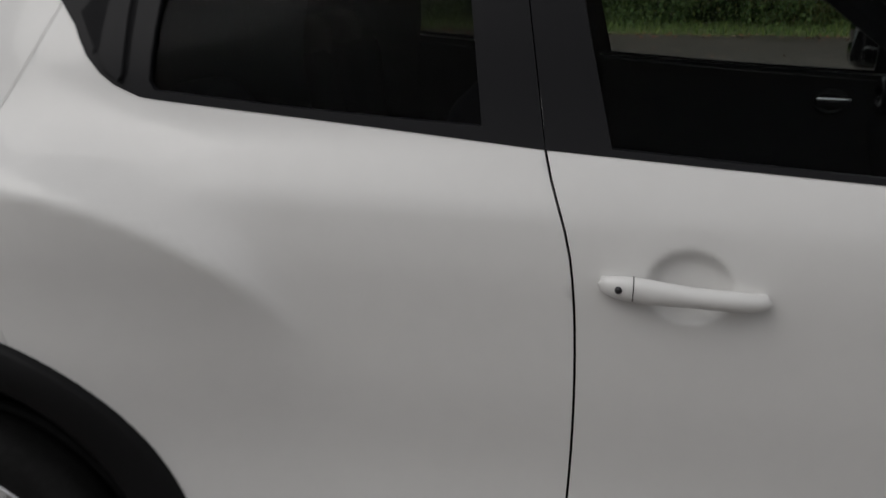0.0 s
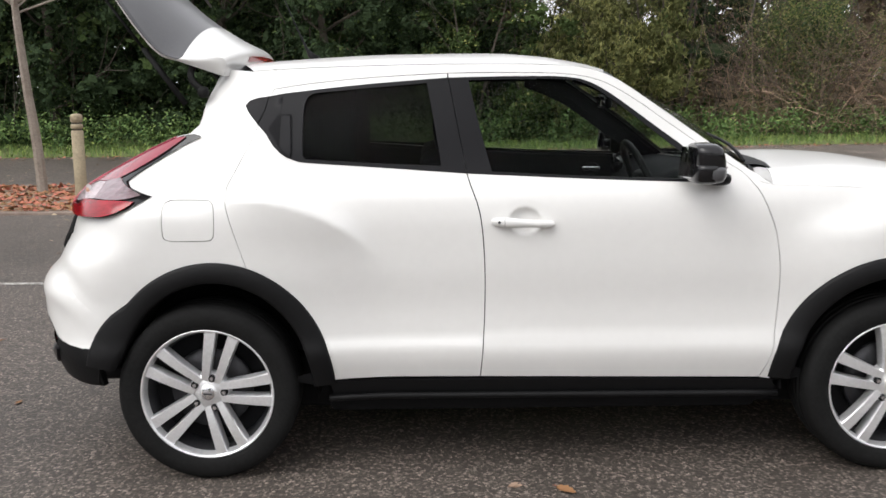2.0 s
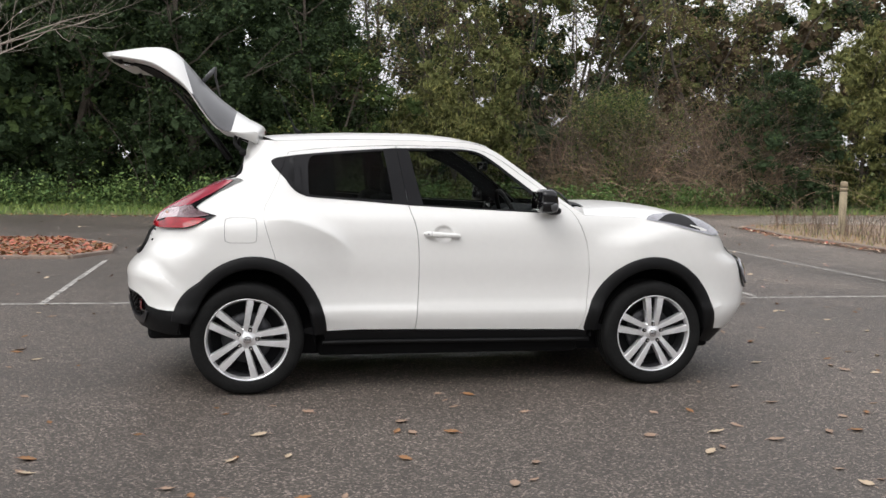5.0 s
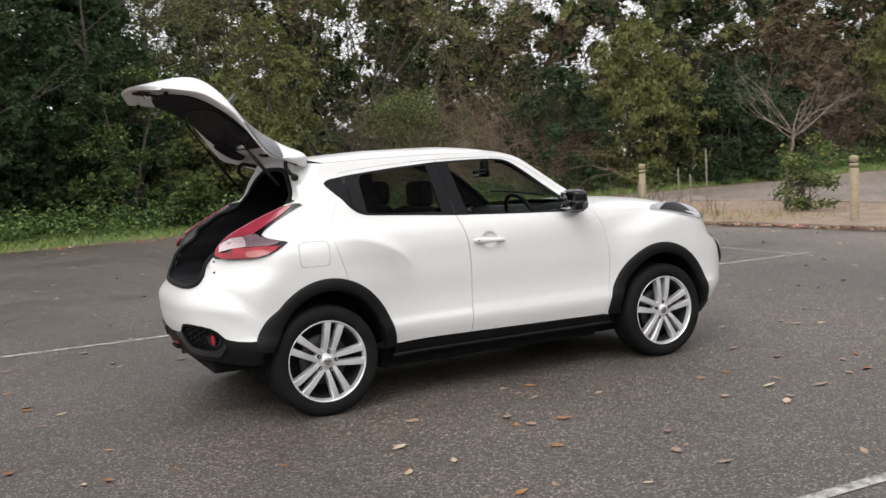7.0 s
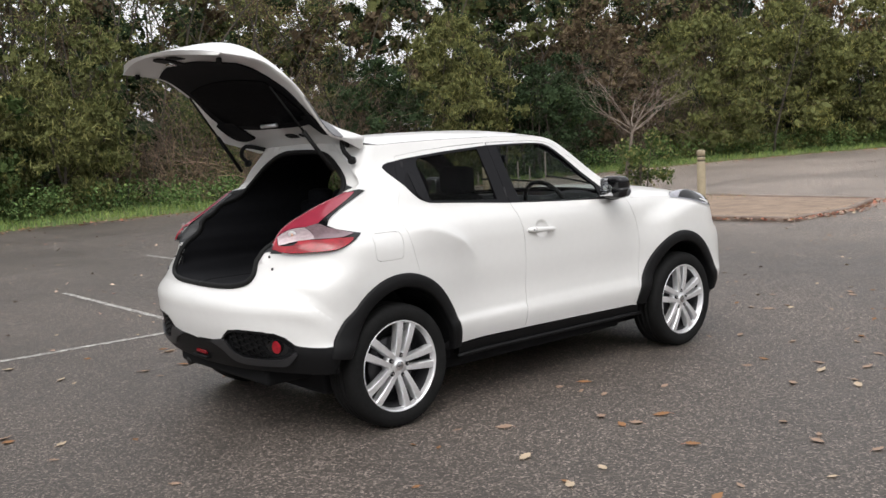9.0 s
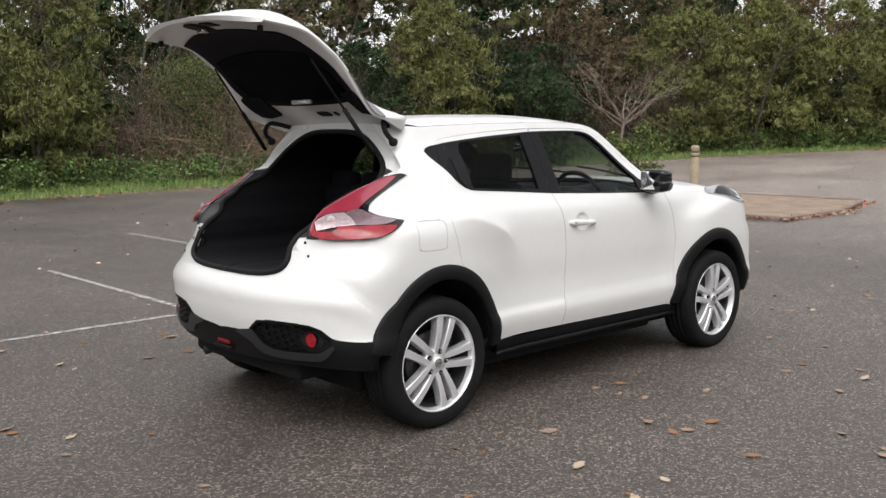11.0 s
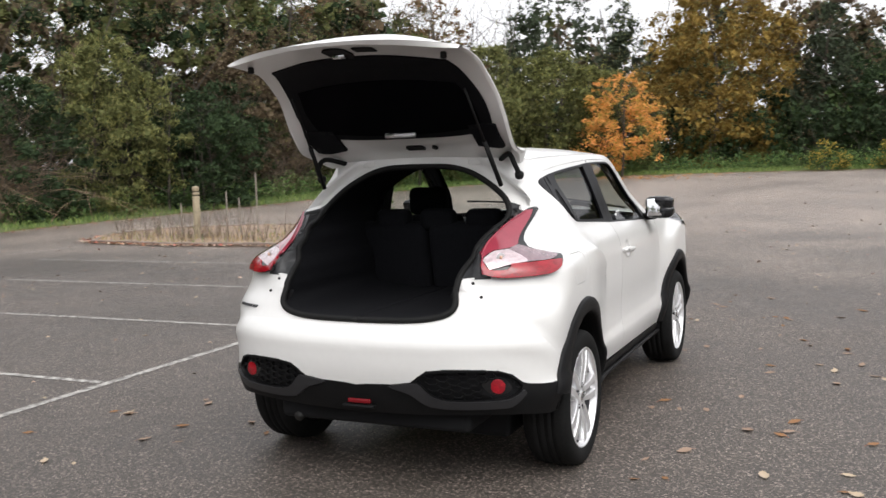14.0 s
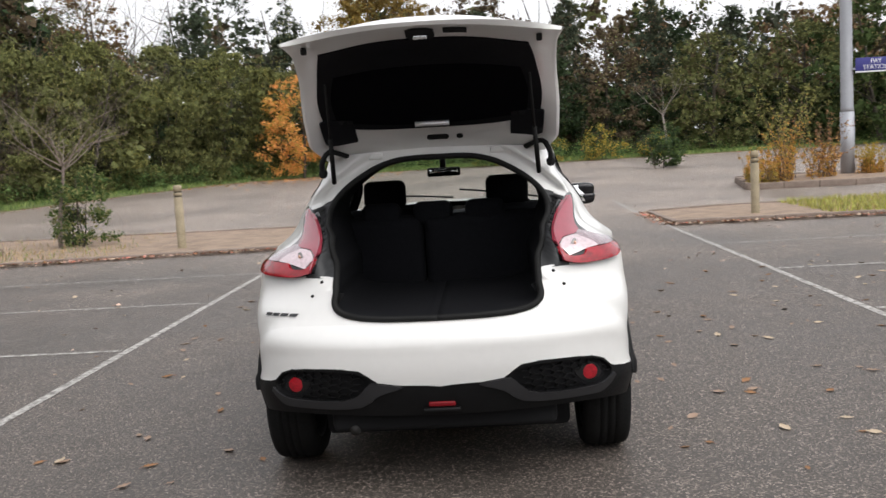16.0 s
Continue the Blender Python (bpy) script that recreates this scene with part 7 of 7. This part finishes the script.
for poly in (ISLAND_L, ISLAND_R):
    for a, b in zip(poly, poly[1:] + poly[:1]):
        k = int(math.dist(a, b) * 190)
        u = rng.random((k, 1)); q = np.array(a) + (np.array(b) - np.array(a)) * u + rng.normal(size=(k, 2)) * 0.15
        ring_pts.append(np.concatenate([q, np.array([[rise(*v) + 0.03] for v in q])], 1))
tagged(mesh_of("leaf_litter", leaf_flat(rng, np.concatenate(ring_pts), 0.07, 1.0), [LITTER, FALLEN, FALLEN2], None, rng.choice(3, sum(map(len, ring_pts)), p=[0.5, 0.3, 0.2])), "brown leaves caught along the kerbs", "leaf litter", kind="stuff")
P = np.stack([rng.normal(37.5, 2.2, 900), rng.normal(8.5, 2.6, 900)], 1); P = np.concatenate([P, np.array([[rise(*v) + 0.01] for v in P])], 1)
tagged(mesh_of("leaf_litter", leaf_flat(rng, P, 0.16, 0.6), [L_ORANGE, FALLEN], None, (rng.random(len(P)) < 0.5).astype(int)), "orange leaves fallen round the cherry tree", "leaf litter", kind="stuff")
P = np.stack([rng.uniform(-14, 36, 3200), rng.uniform(-14, 17, 3200)], 1)
P = P[~((P[:, 0] > -3.5) & (P[:, 0] < 6) & (P[:, 1] > -5.5) & (P[:, 1] < 2.5))]
P = np.concatenate([P, np.array([[rise(*v)] for v in P])], 1)
tagged(mesh_of("scattered_leaves", leaf_flat(rng, P, 0.062, 0.8), [FALLEN, FALLEN2], None, (rng.random(len(P)) < 0.5).astype(int)), "scattered autumn leaves on the tarmac", "leaves", kind="stuff")
def leaf_mesh(seed, material):
    """A curled leaf with a stalk and a toothed outline."""
    r = random.Random(seed)
    bm = bmesh.new()
    n = 9
    mid, lf, rt = [], [], []
    for i in range(n):
        t = i / (n - 1)
        w = 0.024 * math.sin(math.pi * t ** 0.8) * (0.85 + 0.3 * (i % 2)) + 0.0008
        z = 0.003 + 0.008 * r.uniform(0.6, 1.2) * (2 * t - 1) ** 2
        x = (t - 0.5) * 0.095
        mid.append(bm.verts.new((x, 0, z))); lf.append(bm.verts.new((x, w, z + 0.2 * w + r.uniform(0, 0.004)))); rt.append(bm.verts.new((x, -w, z + 0.3 * w + r.uniform(0, 0.004))))
    for i in range(n - 1):
        bm.faces.new((mid[i], mid[i + 1], lf[i + 1], lf[i])); bm.faces.new((rt[i], rt[i + 1], mid[i + 1], mid[i]))
    tube(bm, [(-0.047, 0, 0.010), (-0.06, 0.004, 0.007), (-0.072, 0.004, 0.004)], 0.0012, 4)
    return part("fallen_leaf", bm, material, None)
protos = [leaf_mesh(1, FALLEN), leaf_mesh(2, FALLEN2), leaf_mesh(3, LITTER), leaf_mesh(4, FALLEN)]
spots = [(2.86, -0.85), (0.064, -1.69), (-0.165, -1.14), (0.33, -1.28)]
rl = random.Random(8)
while len(spots) < 285:
    x, y = rl.uniform(-3.5, 6.0), rl.uniform(-5.5, 2.5)
    if -0.9 < x < 3.5 and -0.95 < y < 0.95: continue
    spots.append((x, y))
for p in protos:
    tagged(p, "curled brown fallen leaf lying on tarmac", "leaf", "fallen leaves")
for k, (x, y) in enumerate(spots):
    m = pose(x, y, 0.0, rl.uniform(-8, 8), rl.uniform(-8, 8), rl.uniform(0, 360)) @ Matrix.Scale(rl.uniform(0.5, 1.0), 4)
    p = protos[(k * 7) % 4]
    if k < 4: protos[k].matrix_basis = m
    else:
        o = copy_thing(p, m); o.scale = m.to_scale()

# ---- posts, lamp column ----
WOODPOST = mat("weathered_timber", (0.23, 0.19, 0.125), rough=0.9, color2=(0.37, 0.31, 0.21), scale=5, vscale2=45, bump=0.004, bscale=50)
def bollard(x, y, z, h=1.12):
    top = tagged(empty("timber_bollard"), "weathered timber bollard with a grooved domed top", "bollard", "timber bollards")
    top.location = (x, y, z)
    bm = bmesh.new()
    r = 0.075
    prof = [(r, -0.1), (r, h - 0.22), (r * 0.80, h - 0.21), (r * 0.80, h - 0.19), (r, h - 0.18), (r, h - 0.14), (r * 0.80, h - 0.13), (r * 0.80, h - 0.11), (r, h - 0.10), (r, h - 0.03), (r * 0.85, h - 0.008), (r * 0.4, h), (0.001, h + 0.002)]
    grid(bm, lambda u, v: (prof[round(u * 12)][0] * math.cos(2 * math.pi * v), prof[round(u * 12)][0] * math.sin(2 * math.pi * v), prof[round(u * 12)][1]), 12, 20, wrap=True)
    part("shaft", bm, WOODPOST, top, smooth=True)
    for g in (0.20, 0.12):
        bm = bmesh.new(); grid(bm, lambda u, v: ((r * 0.815) * math.cos(2 * math.pi * v), (r * 0.815) * math.sin(2 * math.pi * v), h - g - 0.012 + 0.024 * u), 1, 20, wrap=True)
        part("groove", bm, BARK, top)
    return top
bollard(-3.65, 8.0, 0.02)
bollard(11.8, 5.2, 0.06); bollard(11.85, 10.95, 0.06, 1.10); bollard(12.6, -5.1, 0.07)
STEEL = mat("galvanised_steel", (0.36, 0.37, 0.40), rough=0.5, metal=0.3, var=0.08, scale=3)
BLUE = mat("sign_blue", (0.035, 0.035, 0.20), rough=0.4)
WHITE = mat("sign_white", (0.75, 0.75, 0.78), rough=0.5)
lx, ly = 21.6, -10.15
lz = rise(lx, ly)
lamp = tagged(empty("lamp_column"), "tall grey steel lamp column in a planter bed", "lamp column")
bm = bmesh.new(); tube(bm, [(lx, ly, lz), (lx, ly, lz + 1.8)], 0.185, 20); part("base", bm, STEEL, lamp)
bm = bmesh.new(); tube(bm, [(lx, ly, lz + 1.8), (lx, ly, lz + 1.9), (lx, ly, lz + 5), (lx, ly, lz + 9.5)], [0.185, 0.165, 0.15, 0.11], 20); part("shaft", bm, STEEL, lamp)
bm = bmesh.new(); box(bm, (lx - 0.25, ly - 0.6, lz + 9.4), (lx + 0.25, ly + 0.6, lz + 9.55), 0.05); part("lantern", bm, STEEL, lamp)
sign = tagged(empty("pay_sign"), "blue plate with white letters on the lamp column", "sign")
bm = bmesh.new(); box(bm, (lx - 0.21, ly - 1.30, lz + 2.86), (lx - 0.19, ly - 0.16, lz + 3.21), 0.006); part("plate", bm, BLUE, sign)
bm = bmesh.new(); box(bm, (lx - 0.218, ly - 1.30, lz + 2.82), (lx - 0.185, ly - 0.16, lz + 2.855), 0.004); part("lower_edge", bm, WHITE, sign)
for text, z in (("PAY", 3.06), ("STATION", 2.90)):
    cu = bpy.data.curves.new("lettering", "FONT")
    cu.body, cu.size, cu.align_x, cu.extrude = text, 0.165, "CENTER", 0.003
    o = new("lettering", cu); o.parent = sign; cu.materials.append(WHITE)
    o.matrix_local = Matrix.Translation((lx - 0.216, ly - 0.70, lz + z)) @ Matrix.Rotation(radians(-90), 4, "Z") @ Matrix.Rotation(radians(90), 4, "X")
bm = bmesh.new(); box(bm, (lx - 0.20, ly - 0.30, lz + 2.9), (lx - 0.1, ly - 0.1, lz + 2.95), 0.005); part("bracket", bm, STEEL, sign)
